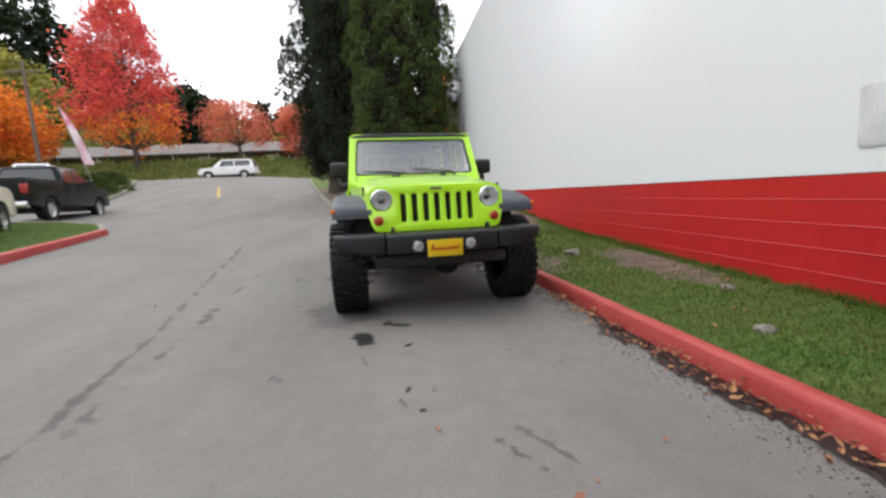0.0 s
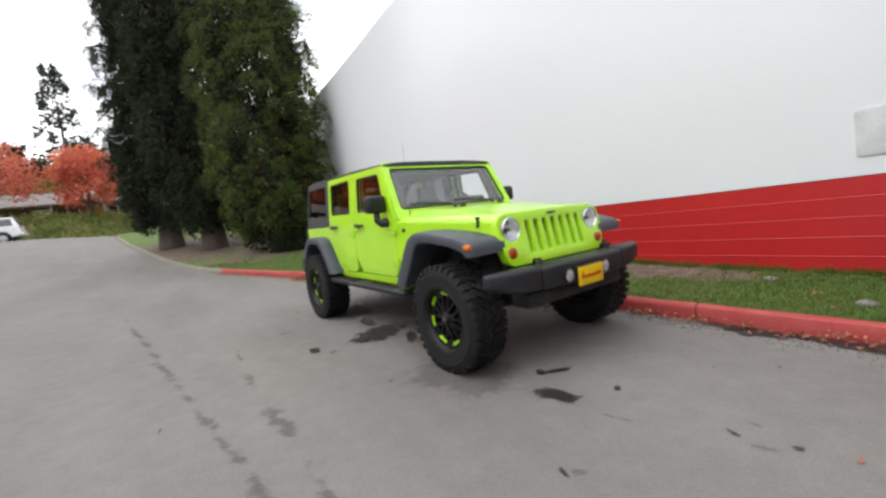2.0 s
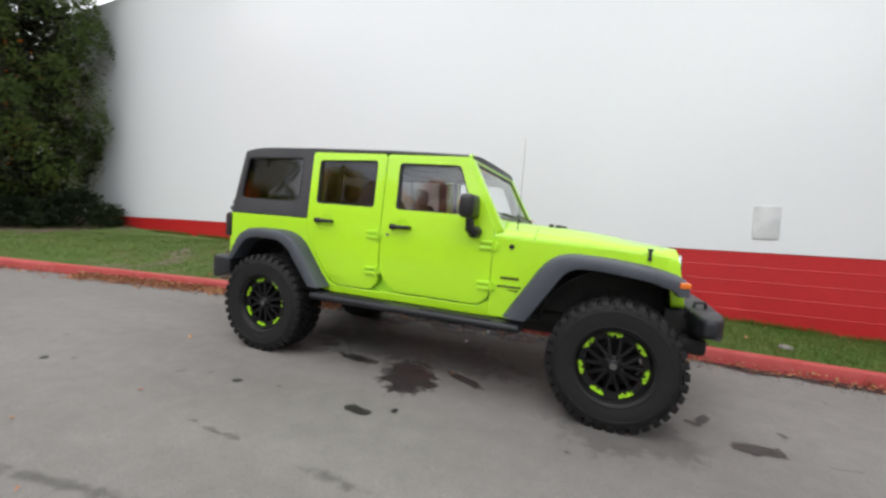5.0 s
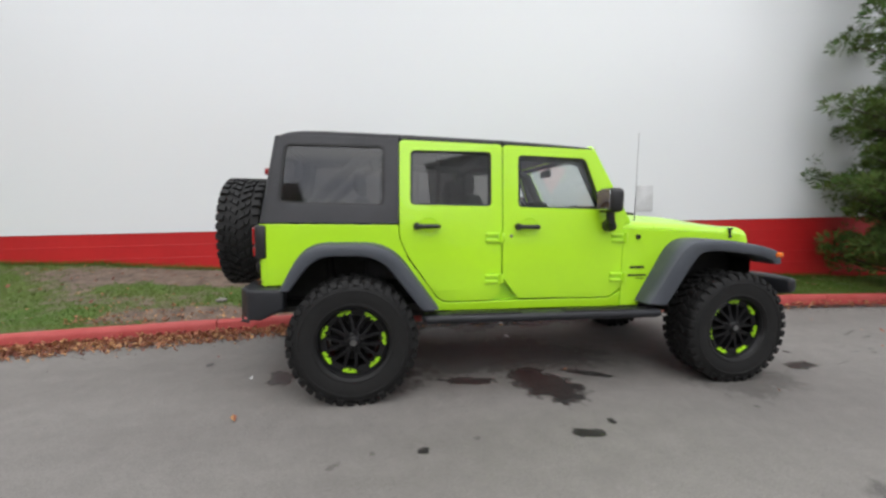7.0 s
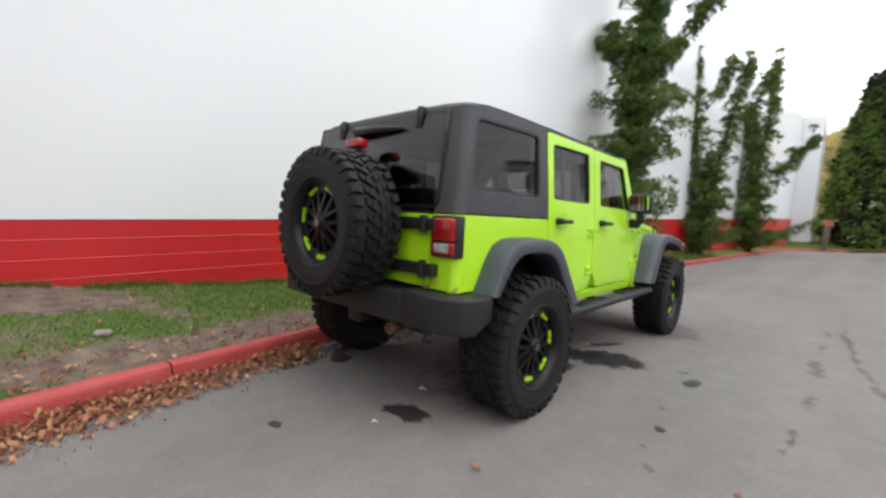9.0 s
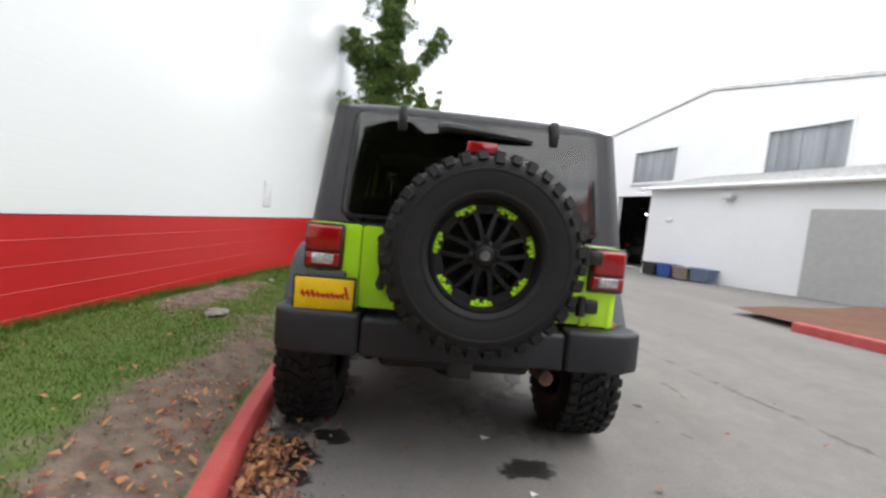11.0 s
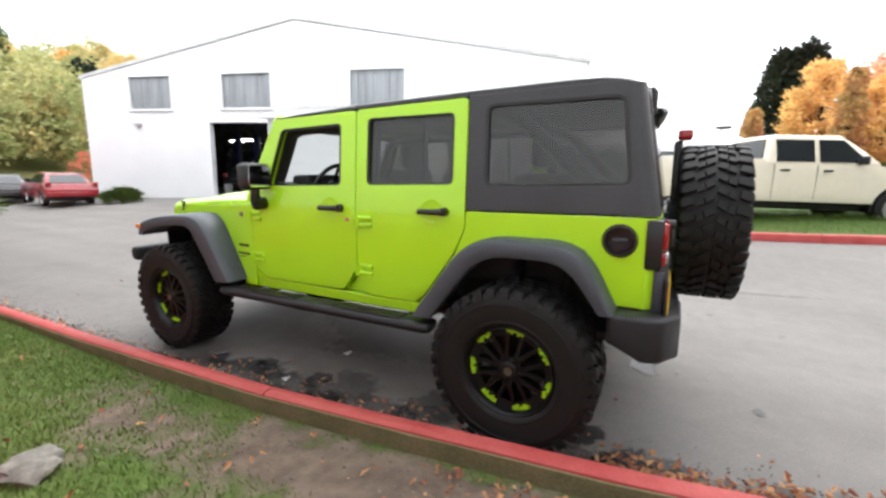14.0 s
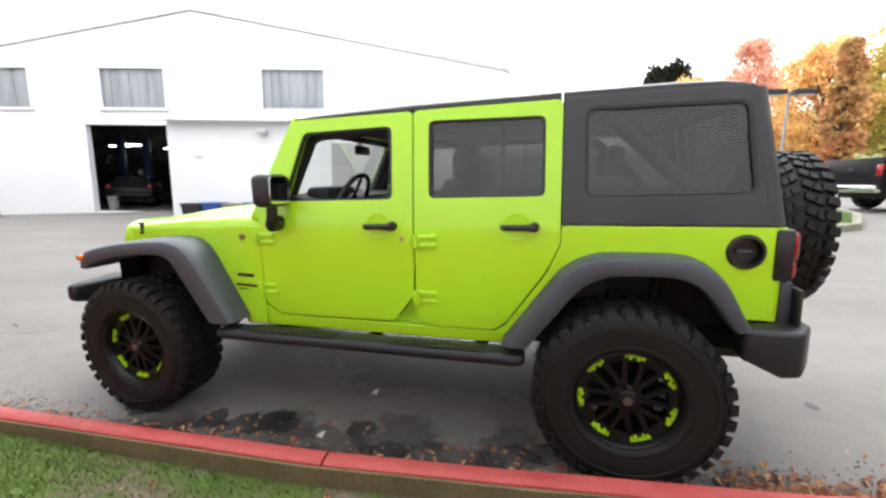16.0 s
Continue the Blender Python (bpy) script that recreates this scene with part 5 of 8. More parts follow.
def car_seat(x, y):
    st = part("front_seat", loft(bmesh.new(), [[(x + px, yy, zz + pz) for px, pz in rounded([(-0.25, -0.07), (0.25, -0.07), (0.25, 0.05), (0.14, 0.035), (-0.14, 0.035), (-0.25, 0.05)], 0.04, 3)] for yy, zz in ((y - 0.27, 0.94), (y - 0.22, 0.97), (y, 0.95), (y + 0.22, 0.93))]), SEAT, car, "charcoal cloth front seat")
    secs = []
    for zz, yy, w in ((0.92, 0.20, 0.25), (1.05, 0.25, 0.26), (1.25, 0.30, 0.25), (1.40, 0.34, 0.20), (1.45, 0.355, 0.16)):
        secs.append([(x + px * w / 0.25, y + yy + py, zz) for px, py in rounded([(-0.25, -0.07), (-0.15, -0.04), (0.15, -0.04), (0.25, -0.07), (0.25, 0.06), (-0.25, 0.06)], 0.04, 3)])
    part("backrest", loft(bmesh.new(), secs), SEAT, st)
    bm = bmesh.new()
    box(bm, x - 0.13, x + 0.13, y + 0.32, y + 0.42, 1.45, 1.62, 0.045, 3)
    for d in (-0.05, 0.05):
        cyl(bm, (x + d, y + 0.37, 1.42), (x + d, y + 0.37, 1.50), 0.007, None, 8)
    part("headrest", bm, SEAT, st)


car_seat(0.38, 0.22)
car_seat(-0.38, 0.22)
bm = bmesh.new()
box(bm, -0.62, 0.62, 0.92, 1.40, 0.80, 0.98, 0.05, 3)
rs = part("rear_seat", bm, SEAT, car, "charcoal cloth rear bench")
for x in (-0.38, 0.30):
    bm = bmesh.new()
    box(bm, x - 0.29, x + 0.34, 1.36, 1.48, 0.95, 1.42, 0.05, 3)
    part("backrest", bm, SEAT, rs)
    bm = bmesh.new()
    box(bm, x - 0.11, x + 0.13, 1.40, 1.49, 1.45, 1.62, 0.04, 3)
    part("headrest", bm, SEAT, rs)
for s in (-1, 1):
    bm = bmesh.new()
    tube(bm, [(s * 0.62, -0.50, 1.30), (s * 0.61, -0.30, 1.70), (s * 0.61, -0.22, 1.735), (s * 0.61, 0.40, 1.755), (s * 0.61, 1.30, 1.755), (s * 0.62, 1.42, 1.70), (s * 0.63, 1.92, 1.22)], 0.038, 12)
    tube(bm, [(s * 0.66, 0.43, 0.66), (s * 0.64, 0.43, 1.4), (s * 0.61, 0.43, 1.75)], 0.045, 12)
    part("roll_bar", bm, CABIN, car, "padded dark roll bar")
bm = bmesh.new()
for y, z in ((0.43, 1.75), (1.34, 1.75)):
    cyl(bm, (-0.6, y, z), (0.6, y, z), 0.04, None, 12)
part("roll_bar_cross", bm, CABIN, car)
bm = bmesh.new()
box(bm, -0.68, 0.68, -0.27, 1.95, 1.785, 1.797)
part("headliner", bm, CABIN, car)

# ---- wheels ----
def tyre_point(x, arc, r):
    a = arc / 0.43
    return (x, r * math.sin(a), r * math.cos(a))


def build_wheel():
    """A wheel round the x axis, its face towards +x."""
    bm = bmesh.new()
    lathe(bm, [(0.220, 0.02), (0.226, 0.10), (0.235, 0.126), (0.239, 0.132), (0.233, 0.137), (0.225, 0.126), (0.220, 0.108), (0.217, 0.096), (0.207, 0.05), (0.201, -0.02), (0.199, -0.13)], 56)
    rim = part("wheel", bm, RIM, None, "gloss black alloy wheel with lime marks")
    bm = bmesh.new()
    for k in range(7):
        a = 2 * math.pi * k / 7 + 0.22
        for d in (-1, 1):
            secs = []
            for r, half, x0, x1, side in ((0.035, 0.022, 0.06, 0.108, 0.004), (0.08, 0.020, 0.062, 0.108, 0.010), (0.13, 0.018, 0.055, 0.100, 0.026), (0.19, 0.018, 0.045, 0.092, 0.050)):
                row = []
                for t, x in ((-half, x0), (half, x0), (half * 0.55, x1), (-half * 0.55, x1)):
                    tt = t + d * side
                    row.append((x, r * math.sin(a) + tt * math.cos(a), r * math.cos(a) - tt * math.sin(a)))
                secs.append(row)
            loft(bm, secs)
    lathe(bm, [(0.0, 0.05), (0.07, 0.05), (0.074, 0.07), (0.066, 0.098), (0.05, 0.106), (0.045, 0.12), (0.036, 0.126), (0.0, 0.127)], 28)
    part("spoke_disc", bm, RIM, rim)
    bm = bmesh.new()
    lathe(bm, [(0.0, 0.127), (0.022, 0.1275), (0.022, 0.129), (0.0, 0.1295)], 20)
    part("hub_cap", bm, STEEL, rim, "grey hub badge")
    for k in range(5):
        bm = bmesh.new()
        a = 2 * math.pi * k / 5
        cyl(bm, (0.098, 0.056 * math.sin(a), 0.056 * math.cos(a)), (0.112, 0.056 * math.sin(a), 0.056 * math.cos(a)), 0.008, None, 6)
        part("wheel_nut", bm, CHASSIS, rim)
    for k in range(7):
        bm = bmesh.new()
        a0 = 2 * math.pi * (k + 0.5) / 7 + 0.22
        for j, (w, ri, ro) in enumerate(((0.055, 0.200, 0.208), (0.055, 0.192, 0.214), (0.05, 0.203, 0.214), (0.055, 0.190, 0.208), (0.055, 0.198, 0.214))):
            a = a0 + (j - 2) * 0.090
            pts = [(0.086, r * math.sin(t), r * math.cos(t)) for r, t in ((ri, a - w * 0.6), (ro, a - w * 0.6), (ro, a + w * 0.7), (ri, a + w * 0.7))]
            top = [(0.101, p[1], p[2]) for p in pts]
            loft(bm, [pts, top])
        arc = np.linspace(a0 - 0.22, a0 + 0.22, 9)
        loft(bm, [[(x, q * math.sin(t), q * math.cos(t)) for x, q in ((0.086, 0.2135), (0.086, 0.217), (0.1025, 0.217), (0.1025, 0.2135))] for t in arc])
        part("lime_mark", bm, LIME, rim, "lime green letter-like bars")
    bm = lathe(bmesh.new(), [(0.218, 0.06), (0.218, 0.094), (0.180, 0.088), (0.176, 0.05), (0.218, 0.05)], 48)
    part("rim_step", bm, RIM, rim)
    bm = lathe(bmesh.new(), [(0.0, -0.01), (0.165, -0.01), (0.165, -0.03), (0.0, -0.03)], 40)
    part("brake_disc", bm, mat("dull brake steel", (0.03, 0.029, 0.028), 0.5, 0.6), rim)
    bm = lathe(bmesh.new(), [(0.226, 0.095), (0.238, 0.128), (0.246, 0.142), (0.264, 0.150), (0.262, 0.154), (0.272, 0.154), (0.274, 0.152), (0.315, 0.161), (0.352, 0.160), (0.354, 0.163), (0.362, 0.163), (0.364, 0.158), (0.392, 0.152), (0.408, 0.142), (0.417, 0.120), (0.419, 0.06), (0.419, -0.06), (0.417, -0.12), (0.408, -0.142), (0.364, -0.158), (0.315, -0.161), (0.262, -0.15), (0.224, -0.128), (0.205, -0.09)], 72)
    ty = part("tyre", bm, RUBBER, rim, "knobbly black mud-terrain tyre")
    bm = bmesh.new()
    n = 36
    step = 2 * math.pi * 0.43 / n

    def lug(quad, r0, r1, ends=(1, 1)):
        lo = [tyre_point(x, a, r0) for x, a in quad]
        cx, ca = sum(q[0] for q in quad) / 4, sum(q[1] for q in quad) / 4
        hi = [tyre_point(cx + (x - cx) * 0.9, ca + (a - ca) * 0.9, r1) for x, a in quad]
        loft(bm, [lo, hi])
    for k in range(n):
        for sx in (-1, 1):
            a = (k + (0.5 if sx > 0 else 0)) * step
            long = k % 2
            x0 = 0.083 if long else 0.095
            # shoulder lug, carried over the edge onto the side wall
            lug([(sx * x0, a + 0.012), (sx * 0.146, a - 0.008), (sx * 0.146, a + step * 0.58), (sx * (x0 + 0.008), a + step * 0.70)], 0.412, 0.4375)
            w0, w1 = a, a + step * 0.6
            lo = [tyre_point(sx * 0.14, w0, 0.433), tyre_point(sx * 0.14, w1, 0.433), tyre_point(sx * 0.152, w1, 0.385 if long else 0.398), tyre_point(sx * 0.152, w0, 0.385 if long else 0.398)]
            hi = [tyre_point(sx * 0.152, w0 + 0.003, 0.430), tyre_point(sx * 0.152, w1 - 0.003, 0.430), tyre_point(sx * 0.164, w1 - 0.003, 0.388 if long else 0.400), tyre_point(sx * 0.164, w0 + 0.003, 0.388 if long else 0.400)]
            loft(bm, [lo, hi])
            # chevron blocks in the middle
            b = a + step * 0.22
            lug([(sx * 0.003, b + step * 0.34), (sx * 0.044, b + step * 0.02), (sx * 0.052, b + step * 0.52), (sx * 0.012, b + step * 0.86)], 0.412, 0.438)
            lug([(sx * 0.048, b - step * 0.02), (sx * 0.084, b - step * 0.26), (sx * 0.078, b + step * 0.26), (sx * 0.056, b + step * 0.50)], 0.412, 0.4375)
    part("tread", bm, RUBBER, ty, "", 30)
    return rim


wheel = build_wheel()
wheel.parent = car
wheel.matrix_basis = pose(0.828, -1.4735, 0.430, 12, 0, 0)
for m in (pose(0.828, 1.4735, 0.430, -20, 0, 0), pose(-0.828, -1.4735, 0.430, 40, 0, 180), pose(-0.828, 1.4735, 0.430, 5, 0, 180), pose(-0.02, 2.335, 1.135, 0, 0, 90) @ pose(0, 0, 0, 15, 0, 0)):
    w2 = copy_thing(wheel, m)

# ---- other vehicles ----
GLASSDARK = mat("dark car window", (0.02, 0.023, 0.025), 0.06, coat=0.5, spec=0.8)
HUBSILVER = mat("silver wheel", (0.55, 0.55, 0.56), 0.35, 0.7, scale=20)


def vehicle(name, label, m, paint, w, low, arches, wheel_r, house, splits, rear=True, bed=None, chrome=True, rim=HUBSILVER):
    """A parked vehicle along +y from its rear axle. low: side outline of the body above the sills; house: (y0, y1, z0, half0, y2, y3, z1, half1)."""
    v = thing(name, label, "pickup truck" if bed else "car", m=m)
    loop = list(low)
    base = low[-1][1]
    for yc in reversed(arches):
        ra = wheel_r * 1.22
        a0 = math.asin(max(-1, min(1, (base - wheel_r) / ra)))
        for a in np.linspace(a0, math.pi - a0, 11):
            loop.append((yc + ra * math.cos(a), wheel_r + ra * math.sin(a)))
    lw = w / 2

    def put(y, z, d):
        k = abs(d / lw - 1)
        tuck = 0.05 * max(0, (z - 0.9)) * (k ** 2)
        return ((d - lw) * (1 - tuck), y, z)
    bm = sheet([loop], lambda y, z, d: put(y, z, d), w, (0.75, 1.0), 0.0)
    bmesh.ops.recalc_face_normals(bm, faces=bm.faces)
    bmesh.ops.bevel(bm, geom=[e for e in bm.edges if len(e.link_faces) == 2 and e.calc_face_angle(0) > 1.0], offset=0.035, segments=2, affect="EDGES", profile=0.6, clamp_overlap=True)
    body = part("body", bm, paint, v, "", 50)
    y0, y1, z0, h0, y2, y3, z1, h1 = house
    bm = loft(bmesh.new(), [[(-h0, y0, z0), (h0, y0, z0), (h0, y1, z0), (-h0, y1, z0)], [(-(h0 + h1) / 2 - 0.01, (y0 + y2) / 2, (z0 + z1) / 2), ((h0 + h1) / 2 + 0.01, (y0 + y2) / 2, (z0 + z1) / 2), ((h0 + h1) / 2 + 0.01, (y1 + y3) / 2 + 0.04, (z0 + z1) / 2), (-(h0 + h1) / 2 - 0.01, (y1 + y3) / 2 + 0.04, (z0 + z1) / 2)], [(-h1, y2, z1), (h1, y2, z1), (h1, y3, z1), (-h1, y3, z1)]])
    bmesh.ops.recalc_face_normals(bm, faces=bm.faces)
    bmesh.ops.bevel(bm, geom=[e for e in bm.edges if e.calc_face_angle(0) > 0.7], offset=0.06, segments=3, affect="EDGES", profile=0.6)
    cab = part("cab", bm, paint, v, "", 50)

    def onside(s, y, t):
        """A point on the side of the cab: t from belt to roof."""
        z = z0 + (z1 - z0) * t
        bow = 0.012 + 0.028 * (1 - abs(2 * t - 1))
        return Vector((s * (h0 + (h1 - h0) * t + bow + 0.006), y, z))
    for s in (-1, 1):
        for a, b in zip(splits, splits[1:]):
            lo, hi = a + 0.05, b - 0.05
            tl, tr = max(lo, y0 + (y2 - y0) * 0.84 + 0.10), min(hi, y1 + (y3 - y1) * 0.84 - 0.10)
            bl, br = max(lo, y0 + (y2 - y0) * 0.12 + 0.10), min(hi, y1 + (y3 - y1) * 0.12 - 0.10)
            if tr - tl < 0.05:
                tl = tr - 0.12
            q = [onside(s, bl, 0.1), onside(s, br, 0.1), onside(s, tr, 0.84), onside(s, tl, 0.84)]
            inn = [p - Vector((s * 0.02, 0, 0)) for p in q]
            part("window", loft(bmesh.new(), [inn, q]), GLASSDARK, cab)
            bm = bmesh.new()
            zh = z0 - 0.12
            box(bm, min(s * (lw - 0.01), s * (lw + 0.02)), max(s * (lw - 0.01), s * (lw + 0.02)), a + 0.12, a + 0.30, zh - 0.02, zh + 0.02, 0.006)
            part("door_handle", bm, BLACK if chrome else paint, body)
            bm = bmesh.new()
            box(bm, min(s * (lw - 0.02), s * (lw + 0.002)), max(s * (lw - 0.02), s * (lw + 0.002)), a - 0.004, a + 0.004, 0.55, z0)
            part("door_gap", bm, BLACK, body)
        bm = bmesh.new()
        ym = splits[-1] - 0.25
        box(bm, min(s * (h0 + 0.02), s * (h0 + 0.22)), max(s * (h0 + 0.02), s * (h0 + 0.22)), ym - 0.06, ym + 0.05, z0 + 0.02, z0 + 0.20, 0.03)
        part("door_mirror", bm, BLACK, v)
        bm = bmesh.new()
        yr = min(p[0] for p in low)
        box(bm, min(s * (lw - 0.20), s * (lw - 0.01)), max(s * (lw - 0.20), s * (lw - 0.01)), yr - 0.02, yr + 0.10, 0.92, 1.22 if bed else 1.08, 0.02)
        part("tail_lamp", bm, REDLENS, v, "red tail lamp")
        yf = max(p[0] for p in low)
        bm = bmesh.new()
        box(bm, min(s * (lw - 0.38), s * (lw - 0.04)), max(s * (lw - 0.38), s * (lw - 0.04)), yf - 0.14, yf + 0.012, 0.82, 0.98, 0.03)
        part("headlight", bm, CLEARLENS, v)
    for yy, dy in ((y0, -1), (y1, 1)):
        a, b = (y0, y2) if dy < 0 else (y1, y3)
        q = []
        for x, t in ((-1, 0.14), (1, 0.14), (1, 0.85), (-1, 0.85)):
            hh = (h0 + (h1 - h0) * t) - 0.12
            q.append(Vector((x * hh, a + (b - a) * t + dy * 0.035, z0 + (z1 - z0) * t)))
        part("windscreen", loft(bmesh.new(), [[p - Vector((0, dy * 0.03, 0)) for p in q], q]), GLASSDARK, cab)
    yr, yf = min(p[0] for p in low), max(p[0] for p in low)
    for yy, dy in ((yr, -1), (yf, 1)):
        bm = bmesh.new()
        box(bm, -lw + 0.04, lw - 0.04, min(yy - 0.05 * dy, yy + 0.10 * dy), max(yy - 0.05 * dy, yy + 0.10 * dy), 0.48, 0.68, 0.03)
        part("bumper", bm, CHROME if chrome else paint, v)
    if bed:
        bm = bmesh.new()
        box(bm, -lw + 0.10, lw - 0.10, yr + 0.10, bed, low[1][1] - 0.01, low[1][1] + 0.004)
        part("bed_floor", bm, BLACK, v)
        bm = bmesh.new()
        box(bm, -0.10, 0.10, yr - 0.012, yr + 0.02, 1.05, 1.13, 0.01)
        part("tailgate_latch", bm, BLACK, v)
    bm = bmesh.new()
    box(bm, -lw + 0.25, lw - 0.25, yr + 0.3, yf - 0.3, 0.32, 0.6)
    part("underbody", bm, CHASSIS, v)
    for yc in arches:
        ra = wheel_r * 1.22 - 0.004
        bm = bmesh.new()
        fan = [(ra * math.cos(a), ra * math.sin(a)) for a in np.linspace(-0.2, math.pi + 0.2, 15)]
        loft(bm, [[(x, yc + p, wheel_r + q) for p, q in fan] for x in (-lw + 0.26, lw - 0.26)])
        hoop = fan + [(p * 0.95, q * 0.95) for p, q in reversed(fan)]
        for s in (-1, 1):
            loft(bm, [[(x, yc + p, wheel_r + q) for p, q in hoop] for x in (s * (lw - 0.26), s * (lw - 0.03))])
        part("arch_liner", bm, BLACK, body, "black wheel arch liner")
    first = None
    for yc in arches:
        for s in (-1, 1):
            if first is None:
                R = wheel_r
                bm = lathe(bmesh.new(), [(R * 0.58, 0.06), (R * 0.62, 0.105), (R * 0.85, 0.12), (R * 0.97, 0.10), (R, 0.06), (R, -0.06), (R * 0.97, -0.10), (R * 0.6, -0.1)], 32)
                first = part("wheel", bm, RUBBER, None)
                bm = lathe(bmesh.new(), [(0, 0.075), (R * 0.14, 0.08), (R * 0.2, 0.06), (R * 0.5, 0.045), (R * 0.56, 0.09), (R * 0.60, 0.10), (R * 0.60, 0.0)], 32)
                part("rim", bm, rim, first)
                first.parent = v
                first.matrix_basis = pose(s * (lw - 0.12), yc, R, 0, 0, 0 if s > 0 else 180)
            else:
                copy_thing(first, pose(s * (lw - 0.12), yc, R, 0, 0, 0 if s > 0 else 180))
    return v


PICKUP = [(-1.2, 0.56), (-1.22, 1.02), (-1.2, 1.40), (1.0, 1.40), (1.05, 1.30), (3.15, 1.30), (4.45, 1.24), (4.68, 1.10), (4.72, 0.60), (4.60, 0.50)]
CREWCAB = (1.02, 3.35, 1.29, 0.96, 1.15, 2.55, 1.93, 0.76)
SALOON = [(-0.95, 0.45), (-1.0, 0.75), (-0.9, 0.98), (0.2, 1.0), (2.1, 0.98), (3.3, 0.86), (3.62, 0.70), (3.66, 0.45), (3.5, 0.35)]
SALOONTOP = (-0.55, 2.35, 0.97, 0.82, 0.05, 1.45, 1.44, 0.62)
SUV = [(-0.85, 0.5), (-0.9, 0.85), (-0.86, 1.08), (0.2, 1.10), (2.2, 1.06), (3.3, 0.98), (3.6, 0.80), (3.64, 0.5), (3.5, 0.40)]
SUVTOP = (-0.85, 2.55, 1.07, 0.86, -0.55, 1.75, 1.70, 0.68)
BEIGE = mat("pale beige car paint", (0.70, 0.64, 0.51), 0.35, coat=0.6, var=0.02, fine=0)
BLACKPAINT = mat("black car paint", (0.008, 0.008, 0.009), 0.3, coat=0.0, var=0.02, fine=0, spec=0.18)
WHITEPAINT = mat("white car paint", (0.75, 0.76, 0.77), 0.3, coat=0.6, var=0.02, fine=0)
REDPAINT = mat("dark red car paint", (0.30, 0.010, 0.018), 0.28, coat=0.8, var=0.03, fine=0)
SILVERPAINT = mat("silver car paint", (0.42, 0.44, 0.47), 0.3, 0.5, coat=0.6, var=0.02, fine=0)


def on_land(x, y, yaw, lift=0.0):
    return pose(x, y, land(x, y) + lift, 0, 0, yaw)


def truck(label, x, y, yaw, paint, lift, rim=HUBSILVER):
    return vehicle("pickup_truck", label, on_land(x, y, yaw, lift) @ Matrix.Scale(0.95, 4), paint, 2.0, PICKUP, (0.0, 3.7), 0.41, CREWCAB, (1.2, 2.05, 3.1), bed=0.98, rim=rim)


truck("pale beige crew-cab pickup truck parked on the grass island", -8.55, 2.58, 20.5, BEIGE, 0.03)
truck("black crew-cab pickup truck parked beyond the grass island", -11.0, 9.7, 8, BLACKPAINT, 0.0)
DARKPAINT = mat("dark grey car paint", (0.05, 0.046, 0.05), 0.3, 0.3, coat=0.6, var=0.02, fine=0)
vehicle("car", "silver-blue car parked behind the black truck", on_land(-16.2, 17.2, 22, 0.13), SILVERPAINT, 1.85, SUV, (0.0, 2.75), 0.35, SUVTOP, (-0.6, 0.75, 2.0), chrome=False)
vehicle("car", "silver estate car parked beside the beige truck", on_land(-13.2, 0.5, 23, 0.0), SILVERPAINT, 1.8, SUV, (0.0, 2.75), 0.34, SUVTOP, (-0.6, 0.75, 2.0), chrome=False)
vehicle("car", "dark blue car standing beneath the white tent", on_land(-19.6, 0.2, 12, 0.0), mat("dark blue car paint", (0.03, 0.045, 0.08), 0.3, coat=0.6, var=0.02, fine=0), 1.85, SUV, (0.0, 2.75), 0.35, SUVTOP, (-0.6, 0.75, 2.0), chrome=False)
vehicle("car", "white estate car on the street", pose(-10.0, 35.2, land(-9, 31) + 0.006, 0, 0, 90), WHITEPAINT, 1.85, SUV, (0.0, 2.9), 0.35, SUVTOP, (-0.6, 0.75, 2.0), chrome=False)
vehicle("car", "dark red saloon parked near the workshop", on_land(-5.9, -21.6, 172, 0.0), REDPAINT, 1.8, SALOON, (0.0, 2.7), 0.32, SALOONTOP, (-0.15, 0.8, 1.9), chrome=False)
vehicle("car", "dark grey saloon parked beyond the red car", on_land(-5.4, -27, 160, 0.0), DARKPAINT, 1.8, SALOON, (0.0, 2.7), 0.32, SALOONTOP, (-0.15, 0.8, 1.9), chrome=False)

vehicle("car", "white saloon parked beside the black truck", on_land(-17.6, 21.5, 20, 0.13), WHITEPAINT, 1.85, SUV, (0.0, 2.75), 0.35, SUVTOP, (-0.6, 0.75, 2.0), chrome=False)

# ---- the grass island opposite, with a red kerb ----
island = [(-5.75, -2.0), (-5.9, -0.3), (-6.05, 1.4), (-6.25, 3.0), (-6.4, 4.5), (-6.6, 5.8), (-7.2, 6.9), (-8.5, 7.6), (-11.0, 8.1)]
ik = thing("kerb", "red painted kerb round the grass island", "kerb", kind="structure")
prof = [(0.0, -0.06), (0.0, 0.10), (0.012, 0.135), (0.035, 0.148), (0.13, 0.148), (0.152, 0.135), (0.16, -0.06)]
for i, (a, b) in enumerate(zip(island, island[1:])):
    secs = []
    for t in (0.004, 0.5, 0.996):
        x, y = a[0] + (b[0] - a[0]) * t, a[1] + (b[1] - a[1]) * t
        pa, pb = island[max(i - 1, 0)] if t < 0.3 else a, island[min(i + 2, len(island) - 1)] if t > 0.7 else b
        d = Vector((pb[0] - pa[0], pb[1] - pa[1])).normalized()
        secs.append([(x - d.y * px, y + d.x * px, land(x, y) + pz) for px, pz in prof])
    part("kerb_stone", loft(bmesh.new(), secs), KERBRED if i < 5 else CONCRETE, ik)


def island_edge(y):
    return lerp(y, [(p[1], p[0]) for p in island]) - 0.15


